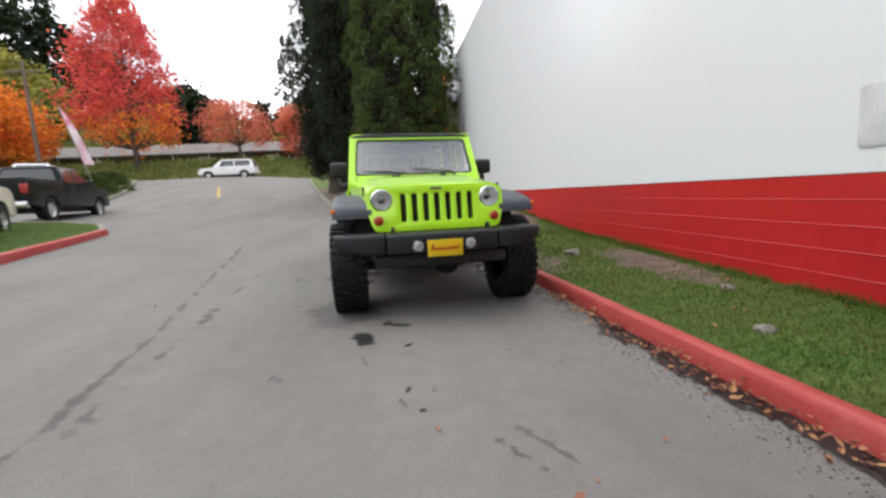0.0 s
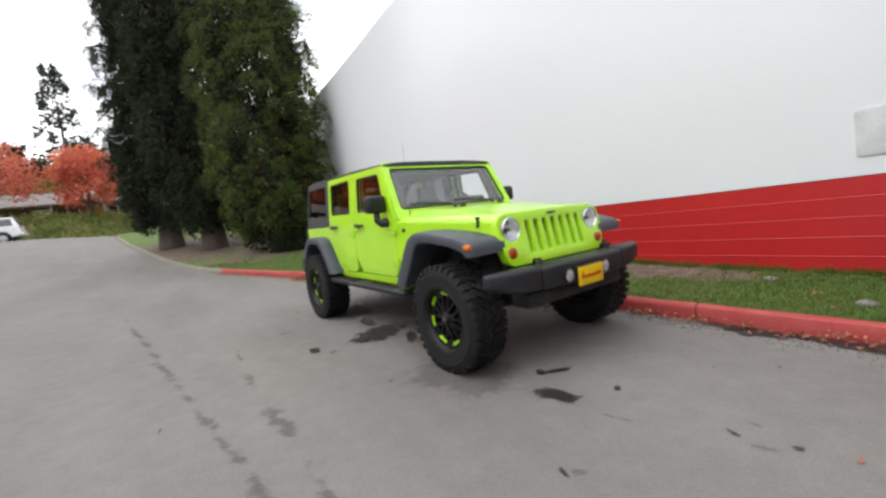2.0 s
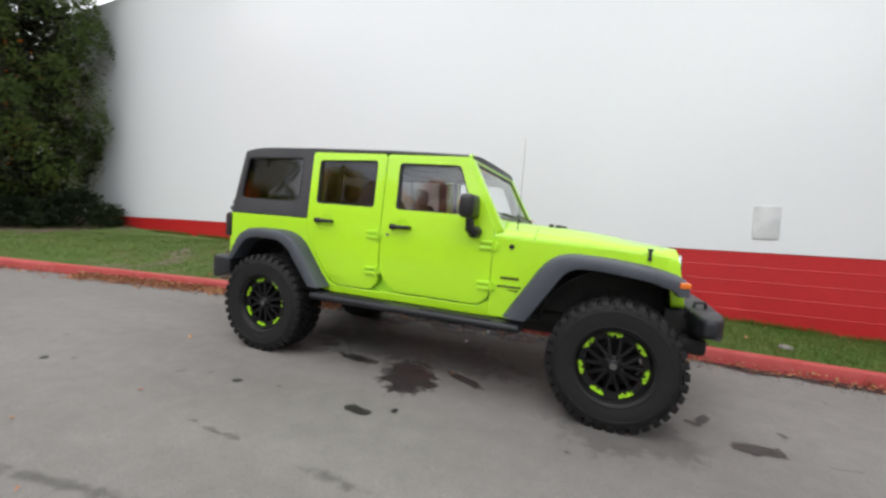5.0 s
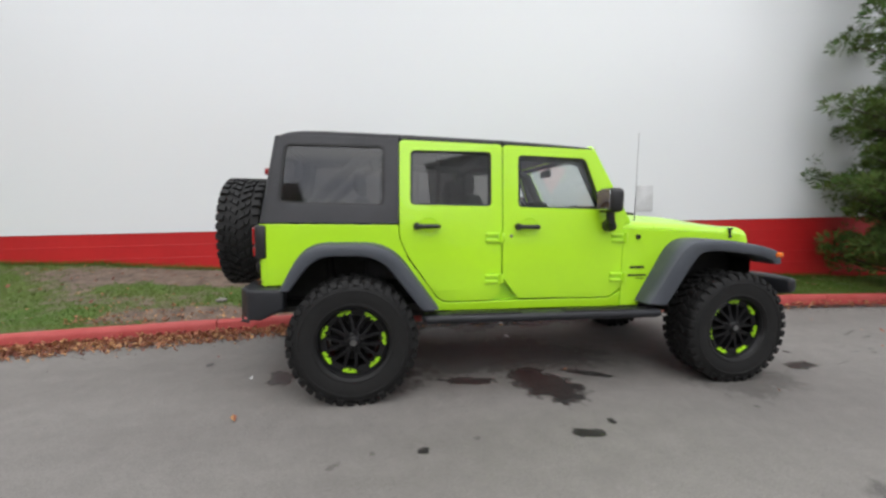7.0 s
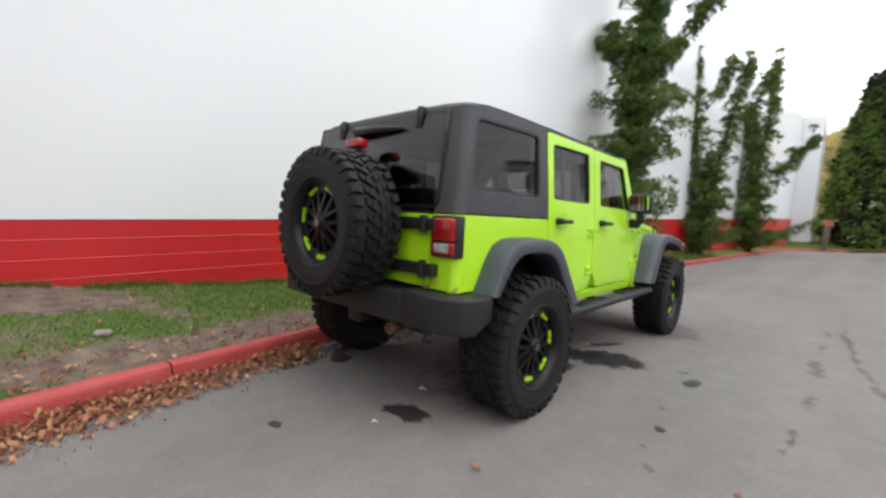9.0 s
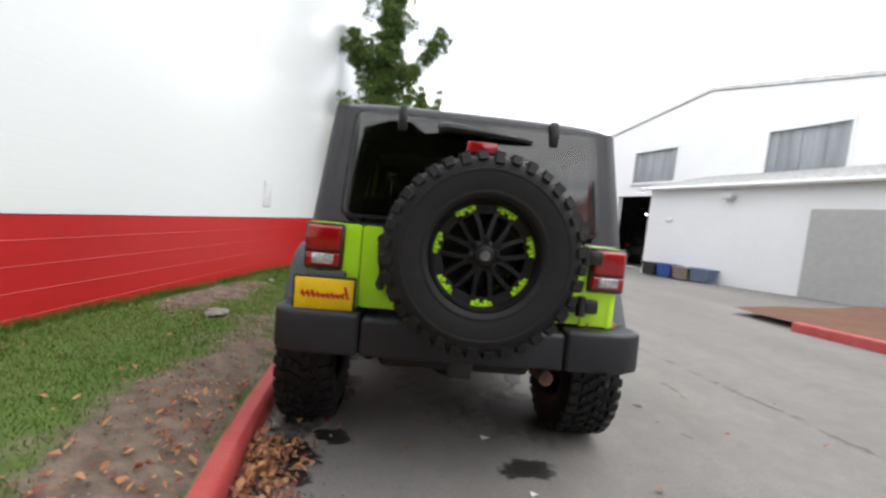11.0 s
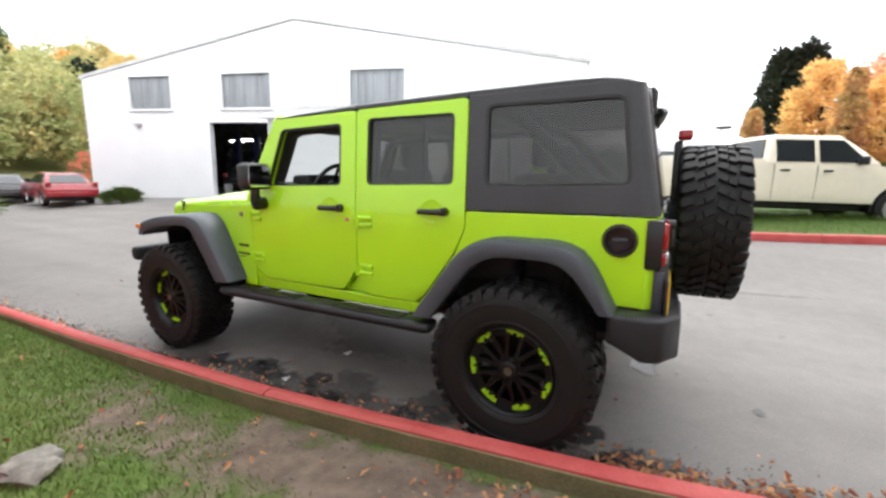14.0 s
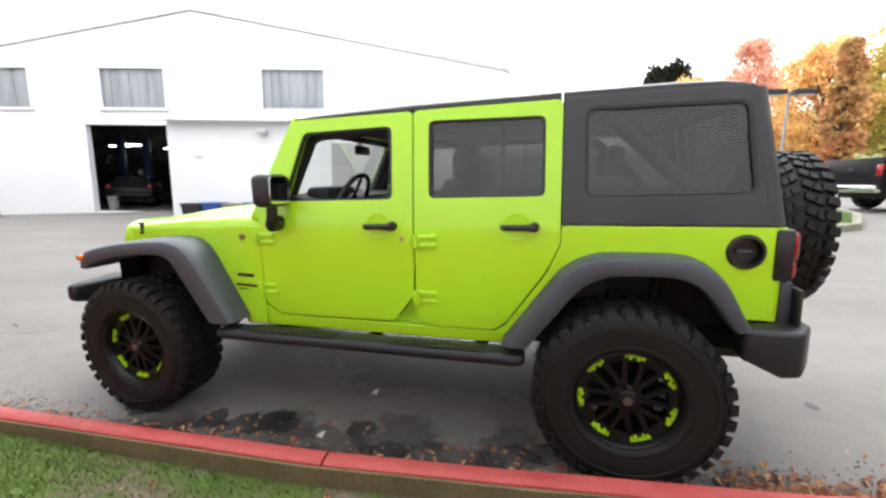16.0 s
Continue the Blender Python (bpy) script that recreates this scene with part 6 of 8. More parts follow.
LAWN2 = mat("bright green grass", (0.075, 0.13, 0.022), 0.95, col2=(0.055, 0.10, 0.02), scale=2.5, bump=0.03, bscale=40, fine=0.35)
me = grid_mesh("lawn", lambda y: island_edge(y) - np.linspace(0, 1, 12) * (6.5 if y < 7.4 else 3.5), np.linspace(-1.0, 8.5, 40), lambda x, y: land(x, y) + 0.125 - 0.085 * min(1, max(0, (island_edge(y) - x) / 1.2)) + 0.012 * noise.noise(Vector((x * 2, y * 2, 4))))
tagged(part_mesh("lawn", me, LAWN2), "bright green grass island inside a red kerb", "lawn", kind="structure")
BARK = mat("brown bark mulch", (0.16, 0.075, 0.045), 0.95, col2=(0.10, 0.05, 0.03), scale=6, bump=0.04, bscale=25, fine=0.4)
me = grid_mesh("flower_bed", lambda y: island_edge(y) - np.linspace(0, 1, 8) * 3.6, np.linspace(-3.4, -0.9, 14), lambda x, y: land(x, y) + 0.13 + 0.05 * noise.noise(Vector((x * 1.3, y * 1.3, 8))))
tagged(part_mesh("flower_bed", me, BARK), "brown bark-mulched bed at the workshop corner", "bed", kind="structure")

# ---- the workshop: gabled white shed, door open, three windows ----
WSHED = mat("white painted sheet wall", (0.78, 0.79, 0.80), 0.6, col2=(0.74, 0.75, 0.76), scale=0.5, fine=0.03, bump=0.002, bscale=20)
TRIMGREY = mat("pale grey roof edge", (0.58, 0.58, 0.57), 0.5)
DOORGREY = mat("grey roller door", (0.42, 0.42, 0.41), 0.5, var=0.05)
CURTAIN = mat("grey translucent sheet", (0.31, 0.33, 0.345), 0.6, col2=(0.21, 0.225, 0.235), scale=3, stretch=(1, 1, 0.12), fine=0.1)
shed = thing("workshop", "white gabled workshop with three high windows and an open bay", "building", m=Matrix(((-0.2407, -0.9706, 0, -8.52), (0.9706, -0.2407, 0, -25.45), (0, 0, 1, 0.0), (0, 0, 0, 1))))
LEN, Z0, EAVE, PEAK = 25.1, -0.9, 5.80, 7.94
openings = [[(3.05, 4.22), (5.62, 4.22), (5.62, 5.82), (3.05, 5.82)], [(8.56, 4.24), (11.25, 4.24), (11.25, 5.83), (8.56, 5.83)], [(15.20, 4.25), (17.77, 4.25), (17.77, 5.83), (15.20, 5.83)], [(7.80, 0.02), (12.2, 0.02), (12.2, 3.59), (7.80, 3.59)]]
bm = sheet([[(0, Z0), (LEN, Z0), (LEN, EAVE), (12.55, PEAK), (0, EAVE)], *openings], lambda u, z, d: (u, d, z), 0.22)
part("front_wall", bm, WSHED, shed)
bm = bmesh.new()
box(bm, 0, 0.2, 0.23, 26, Z0, EAVE)
box(bm, LEN - 0.2, LEN, 0.23, 26, Z0, EAVE)
box(bm, 0.2, LEN - 0.2, 25.8, 26, Z0, EAVE)
part("side_wall", bm, WSHED, shed)
for a, b, za, zb in ((-0.10, 12.55, EAVE - 0.03, PEAK + 0.03), (LEN + 0.10, 12.55, EAVE - 0.03, PEAK + 0.03)):
    bm = loft(bmesh.new(), [[(a, y, za + 0.01), (b, y, zb + 0.01), (b, y, zb + 0.16), (a, y, za + 0.16)] for y in (-0.07, 26.2)])
    part("roof", bm, TRIMGREY, shed, "grey sheet roof with a metal edge")
for lp in openings[:3]:
    (u0, z0), (u1, _), (_, z1), _ = lp
    wnd = part("window", sheet([[(u0 - 0.06, z0 - 0.06), (u1 + 0.06, z0 - 0.06), (u1 + 0.06, z1 + 0.06), (u0 - 0.06, z1 + 0.06)], [(u0 + 0.03, z0 + 0.03), (u1 - 0.03, z0 + 0.03), (u1 - 0.03, z1 - 0.03), (u0 + 0.03, z1 - 0.03)]], lambda u, z, d: (u, d - 0.03, z), 0.08), WSHED, shed)
    n = 7
    for k in range(n):
        a = u0 + (u1 - u0) * k / n
        bm = box(bmesh.new(), a + 0.006, a + (u1 - u0) / n - 0.006, 0.10 + 0.012 * (k % 2), 0.13 + 0.012 * (k % 2), z0, z1, 0.004)
        part("window_sheet", bm, CURTAIN, wnd, "grey corrugated translucent sheets")
    bm = bmesh.new()
    box(bm, u0 - 0.1, u1 + 0.1, -0.08, 0.0, z0 - 0.10, z0 - 0.05, 0.01)
    part("sill", bm, TRIMGREY, wnd)
bm = sheet([[(7.66, 0.02), (7.80, 0.02), (7.80, 3.59), (12.2, 3.59), (12.2, 0.02), (12.34, 0.02), (12.34, 3.72), (7.66, 3.72)]], lambda u, z, d: (u, d - 0.04, z), 0.06)
part("door_surround", bm, WSHED, shed)
# floor coloured dark so the bay reads as shaded
bm = bmesh.new()
box(bm, 0.2, LEN - 0.2, 0.22, 25.8, -0.02, 0.05)
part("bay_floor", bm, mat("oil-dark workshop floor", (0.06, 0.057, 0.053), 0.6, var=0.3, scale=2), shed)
# two dark panels, added to close the bay off and keep it dim
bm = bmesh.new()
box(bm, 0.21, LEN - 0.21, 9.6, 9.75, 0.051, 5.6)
part("partition", bm, mat("dark workshop partition", (0.16, 0.155, 0.145), 0.8, var=0.3, scale=2), shed, "dark panel added inside the bay to deepen its shade")
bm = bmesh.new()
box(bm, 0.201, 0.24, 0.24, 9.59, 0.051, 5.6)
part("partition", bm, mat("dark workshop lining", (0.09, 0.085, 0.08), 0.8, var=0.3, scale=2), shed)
# annex with a low roof
bm = bmesh.new()
loft(bm, [[(u, -3.0, -0.4), (u, -0.002, -0.4), (u, -0.002, 4.22), (u, -3.0, 3.44)] for u in (13.2, 21.68)])
an = part("annex", bm, WSHED, shed, "low white lean-to annex")
bm = loft(bmesh.new(), [[(u, -3.25, 3.38), (u, -0.01, 4.23), (u, -0.01, 4.31), (u, -3.25, 3.46)] for u in (13.0, 21.95)])
part("annex_roof", bm, TRIMGREY, an)
for k in range(29):
    bm = bmesh.new()
    u = 13.04 + k * 0.31
    box(bm, u, u + 0.05, -3.27, -0.02, 3.47, 3.52)
    for vv in bm.verts:
        vv.co.z += (vv.co.y + 3.25) * 0.262 - 0.02
    part("roof_rib", bm, TRIMGREY, an)
bm = bmesh.new()
cyl(bm, (12.96, -3.29, 3.39), (22.0, -3.29, 3.39), 0.06, None, 10)
part("gutter", bm, WSHED, an)
bm = bmesh.new()
box(bm, 18.85, 20.9, -3.025, -3.002, 0.10, 2.69)
rd_ = part("roller_door", bm, DOORGREY, an, "closed grey roller door")
for k in range(24):
    part("door_slat", box(bmesh.new(), 18.85, 20.9, -3.035, -3.026, 0.14 + k * 0.105, 0.225 + k * 0.105), DOORGREY, rd_)
for u, zl in ((3.50, 3.44), (16.55, 2.98)):
    bm = bmesh.new()
    yb = 0.0 if u < 9 else -3.0
    box(bm, u - 0.16, u + 0.16, yb - 0.28, yb, zl, zl + 0.13, 0.02)
    box(bm, u - 0.08, u + 0.08, yb - 0.16, yb, zl - 0.09, zl, 0.02)
    part("wall_lamp", bm, GREYBOX, shed, "grey wall-mounted flood lamp")
shed_m = shed.matrix_basis.copy()


def ground_by_shed(u, v):
    p = shed_m @ Vector((u, v, 0))
    return land(p.x, p.y)



# inside the bay
BLUE = mat("dark blue lift paint", (0.02, 0.035, 0.10), 0.4)
CHESTGREY = mat("grey chest paint", (0.25, 0.25, 0.26), 0.45)
for u, y in ((6.0, 4.0), (7.1, 4.3), (3.6, 8.2)):
    lf = thing("car_lift", "dark blue two-post car lift in the bay", "car lift", "lifts in the workshop", shed_m @ pose(u, y, 0.05))
    bm = bmesh.new()
    box(bm, -0.16, 0.16, -0.14, 0.14, 0, 3.4, 0.02)
    part("post", bm, BLUE, lf)
    bm = bmesh.new()
    box(bm, -0.3, 0.3, -0.3, 0.3, 0, 0.05, 0.01)
    part("base", bm, BLUE, lf)
vehicle("car", "black car raised on the lift inside the bay", shed_m @ pose(5.0, 6.2, 1.4, 0, 0, -35), BLACKPAINT, 1.8, SUV, (0.0, 2.75), 0.34, SUVTOP, (-0.6, 0.75, 2.0), chrome=False)
vehicle("car", "black car on the floor inside the bay", shed_m @ pose(7.4, 2.7, 0.05, 0, 0, 30), BLACKPAINT, 1.8, SALOON, (0.0, 2.7), 0.32, SALOONTOP, (-0.15, 0.8, 1.9), chrome=False)
vehicle("car", "grey car raised high at the back of the bay", shed_m @ pose(3.4, 8.0, 1.75, 0, 0, -62), SILVERPAINT, 1.8, SALOON, (0.0, 2.7), 0.32, SALOONTOP, (-0.15, 0.8, 1.9), chrome=False)
part("alarm_box", box(bmesh.new(), 14.1, 14.38, -3.06, -3.001, 2.18, 2.32, 0.02), WSHED, an, "small white alarm box")
TUBE = lamp_glow("fluorescent tube", (0.95, 1.0, 0.95), 9.0)
for k, (u, y, z) in enumerate(((5.6, 4.4, 3.05), (5.2, 6.0, 3.25), (3.6, 8.6, 2.95), (6.6, 7.4, 3.15), (4.4, 8.9, 2.7), (8.2, 6.0, 3.3), (7.2, 9.2, 2.85))):
    fl = thing("ceiling_light", "glowing fluorescent tube in the workshop", "ceiling light", "tubes in the workshop", shed_m @ pose(u, y, z, 0, 0, 14 if k % 2 else -8))
    part("housing", box(bmesh.new(), -0.62, 0.62, -0.05, 0.05, 0.02, 0.06, 0.01), WSHED, fl)
    part("tube", cyl(bmesh.new(), (-0.60, 0, 0), (0.60, 0, 0), 0.016, None, 10), TUBE, fl)
TOOLRED = mat("red tool chest paint", (0.30, 0.015, 0.015), 0.4)
for k, (u, y, col) in enumerate(((5.6, 9.1, TOOLRED), (6.7, 9.15, BLUE), (7.9, 9.1, CHESTGREY), (9.4, 9.1, TOOLRED))):
    tc_ = thing("tool_chest", "steel tool chest with drawers against the bay's back wall", "tool chest", "tool chests in the workshop", shed_m @ pose(u, y, 0.052))
    part("cabinet", box(bmesh.new(), -0.42, 0.42, -0.25, 0.25, 0.0, 1.15, 0.015), col, tc_)
    for j in range(5):
        part("drawer", box(bmesh.new(), -0.39, 0.39, -0.268, -0.251, 0.08 + j * 0.21, 0.26 + j * 0.21, 0.006), col, tc_)
POLEGREY_ = mat("dull zinc", (0.22, 0.22, 0.22), 0.5, 0.3)
# bins and boxes by the annex
for u, col, nm, lb, ct, h in ((14.2, (0.02, 0.02, 0.022), "bin", "black plastic crate beside the annex wall", "crate", 0.42), (14.9, (0.03, 0.09, 0.32), "bin", "blue plastic bin beside the annex wall", "bin", 0.42), (15.6, (0.25, 0.2, 0.16), "crate", "brown box beside the annex wall", "box", 0.36), (16.3, (0.12, 0.16, 0.25), "crate", "blue-grey box beside the annex wall", "box", 0.38)):
    b = thing(nm, lb, ct, m=shed_m @ pose(u, -3.4, ground_by_shed(u, -3.4)))
    bm = bmesh.new()
    loft(bm, [[(-0.30 * k, -0.25 * k, z), (0.30 * k, -0.25 * k, z), (0.30 * k, 0.25 * k, z), (-0.30 * k, 0.25 * k, z)] for z, k in ((0, 0.9), (h - 0.06, 1), (h - 0.05, 1.08), (h, 1.08))])
    part("tub", bm, mat("bin plastic", col, 0.5), b)
    bm = bmesh.new()
    box(bm, -0.33, 0.33, -0.28, 0.28, h + 0.001, h + 0.04, 0.01)
    part("lid", bm, mat("bin lid plastic", tuple(c * 1.2 for c in col), 0.5), b)
gb = thing("bin", "grey dustbin beside the open bay", "bin", m=shed_m @ pose(8.2, 0.5, 0.05))
bm = lathe(bmesh.new(), [(0, 0), (0.17, 0), (0.21, 0.55), (0.225, 0.55), (0.225, 0.58), (0, 0.60)], 20, "z")
part("drum", bm, POLEGREY_, gb)
# condenser units at the corner
CREAM = mat("cream painted steel", (0.60, 0.60, 0.54), 0.5)
AC_AT = pose(-8.45, -0.95, land(-8.45, -0.95) + 0.14, 0, 0, 104)
slab = thing("slab", "pale concrete slab beneath the condenser unit", "slab", kind="structure", m=AC_AT)
part("slab_body", box(bmesh.new(), -0.75, 0.95, -0.5, 0.5, -0.1, 0.04, 0.015), CONCRETE, slab)
ac = thing("air_conditioner", "cream steel condenser unit on a pad beside the workshop", "air conditioner", m=AC_AT @ pose(-0.3, 0, 0.042))
bm = bmesh.new()
box(bm, -0.36, 0.36, -0.33, 0.33, 0.0, 0.86, 0.03)
part("cabinet", bm, CREAM, ac)
for k in range(10):
    bm = bmesh.new()
    box(bm, -0.30, 0.30, -0.342, -0.329, 0.10 + k * 0.072, 0.14 + k * 0.072, 0.004)
    part("slat", bm, GREYBOX, ac)
bm = lathe(bmesh.new(), [(0.24, 0), (0.28, 0.0), (0.28, 0.05), (0.24, 0.05), (0.24, 0)], 24, "z", (0, 0, 0.862))
part("fan_ring", bm, GREYBOX, ac)
pump = thing("machine_frame", "dark steel frame with a pale compressor and hoses", "machine", m=AC_AT @ pose(0.62, 0.3, -0.1))
for x in (-0.5, 0.55):
    for y in (-0.3, 0.3):
        part("leg", box(bmesh.new(), x - 0.03, x + 0.03, y - 0.03, y + 0.03, 0, 1.2, 0.006), POLEGREY_, pump)
for y in (-0.3, 0.3):
    part("rail", box(bmesh.new(), -0.8, 0.6, y - 0.03, y + 0.03, 1.202, 1.262, 0.006), CHASSIS, pump)
part("drum", cyl(bmesh.new(), (-0.42, 0, 0.85), (0.40, 0, 0.85), 0.24, None, 20), GREYBOX, pump)
part("motor", box(bmesh.new(), -0.25, 0.30, -0.2, 0.2, 0.22, 0.60, 0.05), CHASSIS, pump)
for k in range(4):
    part("hose", tube(bmesh.new(), [(0.3, -0.15 + 0.1 * k, 0.5), (0.62, -0.1 + 0.1 * k, 0.42 - 0.05 * k), (0.95, 0.1 * k, 0.30), (1.25, -0.1 + 0.12 * k, 0.14)], 0.025, 8), CHASSIS if k % 2 else POLEGREY_, pump)
ut = thing("utility_box", "narrow grey utility box beside the annex", "utility box", m=pose(-8.35, -1.95, land(-8.35, -1.95) + 0.12, 0, 0, 104))
bm = bmesh.new()
box(bm, -0.16, 0.16, -0.1, 0.1, 0, 1.25, 0.02)
part("cabinet", bm, GREYBOX, ut)
bm = bmesh.new()
box(bm, -0.14, 0.14, -0.112, -0.101, 0.1, 1.15, 0.006)
part("door", bm, GREYBOX, ut)

# grey neighbour building, tent and small shed
GREYSHED = mat("pale grey sheet wall", (0.62, 0.63, 0.64), 0.6, var=0.05, fine=0.05)
nb = thing("building", "long pale grey building behind the white tent", "building", m=pose(-25.5, 0.7, 0.3, 0, 0, 97))
part("wall", loft(bmesh.new(), [[(x, 0, 0), (x, 8, 0), (x, 8, 4.9), (x, 4, 5.9), (x, 0, 4.9)] for x in (-12, 0)]), GREYSHED, nb)
part("roof", loft(bmesh.new(), [[(x, -0.45, 4.92), (x, 4, 5.98), (x, 8.4, 4.92), (x, 8.4, 5.06), (x, 4, 6.12), (x, -0.45, 5.06)] for x in (-12.3, 0.5)]), TRIMGREY, nb)
for k in range(4):
    w_ = part("window", box(bmesh.new(), -10.6 + k * 2.9, -9.1 + k * 2.9, -0.03, 0.02, 1.3, 2.5, 0.01), GLASSDARK, nb)
    part("sill", box(bmesh.new(), -10.7 + k * 2.9, -9.0 + k * 2.9, -0.08, 0.02, 1.18, 1.28), WSHED, w_)
part("fascia", box(bmesh.new(), -12, 0, -0.6, -0.002, 2.85, 3.1), mat("dark grey canopy edge", (0.12, 0.12, 0.125), 0.6), nb)
TENTWHITE = mat("white tent cloth", (0.82, 0.82, 0.82), 0.7, var=0.03, fine=0.02)
tent = thing("tent", "white peaked event tent on steel legs", "tent", m=pose(-20.8, 1.6, 0.45, 0, 0, 4))
secs = []
for k, h in ((1.0, 2.2), (1.0, 2.5), (0.82, 2.78), (0.6, 3.15), (0.4, 3.6), (0.2, 4.2), (0.06, 4.75), (0.01, 4.85)):
    ring = []
    for i in range(24):
        a = 2 * math.pi * i / 24
        q = max(abs(math.cos(a)), abs(math.sin(a)))
        rr = 3.6 * k / (q if k > 0.5 else q ** (k / 0.5))
        sag = -0.10 * (1 - abs(math.cos(2 * a))) * k if 0.3 < k < 0.95 else 0
        ring.append((rr * math.cos(a), rr * math.sin(a), h + sag))
    secs.append(ring)
part("canopy", loft(bmesh.new(), secs, True, False), TENTWHITE, tent, "", 60)
for x in (-3.5, 3.5):
    for y in (-3.5, 3.5):
        bm = bmesh.new()
        cyl(bm, (x, y, -0.3), (x, y, 2.4), 0.05, None, 10)
        part("leg", bm, WSHED, tent)
sh = thing("shed", "small white shed beyond the yard", "shed", m=pose(-6.2, -51, land(-6.2, -51), 0, 0, 15) @ Matrix.Scale(1.2, 4))
bm = bmesh.new()
loft(bm, [[(-3, y, 0), (3, y, 0), (3, y, 2.6), (0, y, 3.7), (-3, y, 2.6)] for y in (-4, 4)])
part("wall", bm, WSHED, sh)
bm = bmesh.new()
loft(bm, [[(-3.2, y, 2.55), (0, y, 3.72), (3.2, y, 2.55), (3.2, y, 2.68), (0, y, 3.86), (-3.2, y, 2.68)] for y in (-4.2, 4.2)])
part("roof", bm, TRIMGREY, sh)

# ---- long low houses across the street ----
ROOFGREY = mat("weathered grey-brown roof", (0.20, 0.185, 0.175), 0.9, var=0.15, scale=1.5, fine=0.2)
HOUSEWALL = mat("brown timber wall", (0.16, 0.13, 0.11), 0.8, var=0.2, scale=2)
OCHRE = mat("ochre wall panel", (0.42, 0.25, 0.10), 0.8)
VIOLET = mat("violet wall panel", (0.30, 0.18, 0.30), 0.8)
hs = thing("house", "long low brown house row with a grey roof across the street", "house", m=pose(-1.9, 46.85, 4.55, 0, 0, 178))
bm = bmesh.new()
box(bm, 0, 60, -6, 0, 0, 2.5)
part("wall", bm, HOUSEWALL, hs)
bm = loft(bmesh.new(), [[(x, 1.4, 2.35), (x, -3, 3.9), (x, -7.4, 2.35), (x, -7.4, 2.5), (x, -3, 4.05), (x, 1.4, 2.5)] for x in (-0.8, 60.8)])
part("roof", bm, ROOFGREY, hs, "weathered grey roof")
for k in range(16):
    u = 1.5 + k * 3.7
    bm = bmesh.new()
    box(bm, u, u + 1.5, 0.002, 0.05, 0.9, 2.0, 0.01)
    wnd = part("window", bm, GLASSDARK, hs)
    bm = bmesh.new()
    for x in (u - 0.08, u + 0.72, u + 1.5):
        box(bm, x, x + 0.08, 0.01, 0.08, 0.82, 2.08)
    part("window_frame", bm, WSHED, wnd)
    bm = bmesh.new()
    box(bm, u + 1.9, u + 3.2, 0.002, 0.06, 0.1, 2.2)
    part("wall_panel", bm, (OCHRE, WSHED, VIOLET, WSHED, HOUSEWALL)[k % 5], hs)
    bm = bmesh.new()
    box(bm, u + 1.65, u + 1.75, 1.1, 1.2, 0, 2.4)
    part("porch_post", bm, WSHED, hs)

# ---- lamp post, pole, banner, small signs ----
POLEGREY = mat("grey galvanised steel", (0.30, 0.30, 0.30), 0.5, 0.6)
WOODPOLE = mat("weathered wooden pole", (0.16, 0.125, 0.10), 0.9, stretch=(1, 1, 0.1))
lp = thing("street_lamp", "grey car-park lamp post with twin box heads", "street lamp", m=pose(-22.9, 12.0, land(-22.9, 12.0), 0, 0, 96))
bm = bmesh.new()
cyl(bm, (0, 0, 0), (0, 0, 5.2), 0.09, 0.06, 12)
part("pole", bm, POLEGREY, lp)
for s in (-1, 1):
    bm = bmesh.new()
    box(bm, s * 0.65 - 0.45, s * 0.65 + 0.45, -0.28, 0.28, 5.05, 5.32, 0.04)
    hd = part("lamp_head", bm, CHASSIS, lp)
    bm = bmesh.new()
    box(bm, s * 0.65 - 0.36, s * 0.65 + 0.36, -0.22, 0.22, 5.01, 5.049)
    part("lens", bm, CLEARLENS, hd)
lp2 = thing("street_lamp", "grey car-park lamp post with one flat head", "street lamp", m=pose(-25.1, 4.35, land(-25.1, 4.35), 0, 0, 70))
part("pole", cyl(bmesh.new(), (0, 0, 0), (0, 0, 3.62), 0.07, 0.05, 12), POLEGREY, lp2)
hd = part("lamp_head", box(bmesh.new(), -0.3, 0.45, -0.2, 0.2, 3.625, 3.78, 0.05), CHASSIS, lp2)
part("lens", box(bmesh.new(), -0.2, 0.36, -0.14, 0.14, 3.60, 3.624), CLEARLENS, hd)
up = thing("utility_pole", "tall weathered wooden utility pole with a cross-arm", "utility pole", m=pose(-26.3, 36.2, earth(-26.3, 36.2) - 0.1))
bm = bmesh.new()
cyl(bm, (0, 0, 0), (0, 0, 10.5), 0.16, 0.11, 12)
part("pole", bm, WOODPOLE, up)
bm = bmesh.new()
box(bm, -1.2, 1.2, -0.06, 0.06, 9.6, 9.75)
part("cross_arm", bm, WOODPOLE, up)
up2 = copy_thing(up, pose(-3.0, 38.5, earth(-3, 38.5)))
FLAGPINK = mat("pink and white banner cloth", (0.72, 0.62, 0.66), 0.7, col2=(0.62, 0.16, 0.24), scale=2.2)
fl = thing("banner", "tall leaning pink and white feather banner", "banner", m=pose(-14.0, 20.0, land(-14.0, 20.0) + 0.1, 0, -13, 20))
bm = bmesh.new()
cyl(bm, (0, 0, 0), (0, 0, 4.75), 0.02, 0.01, 8)
part("pole", bm, POLEGREY, fl)
secs = []
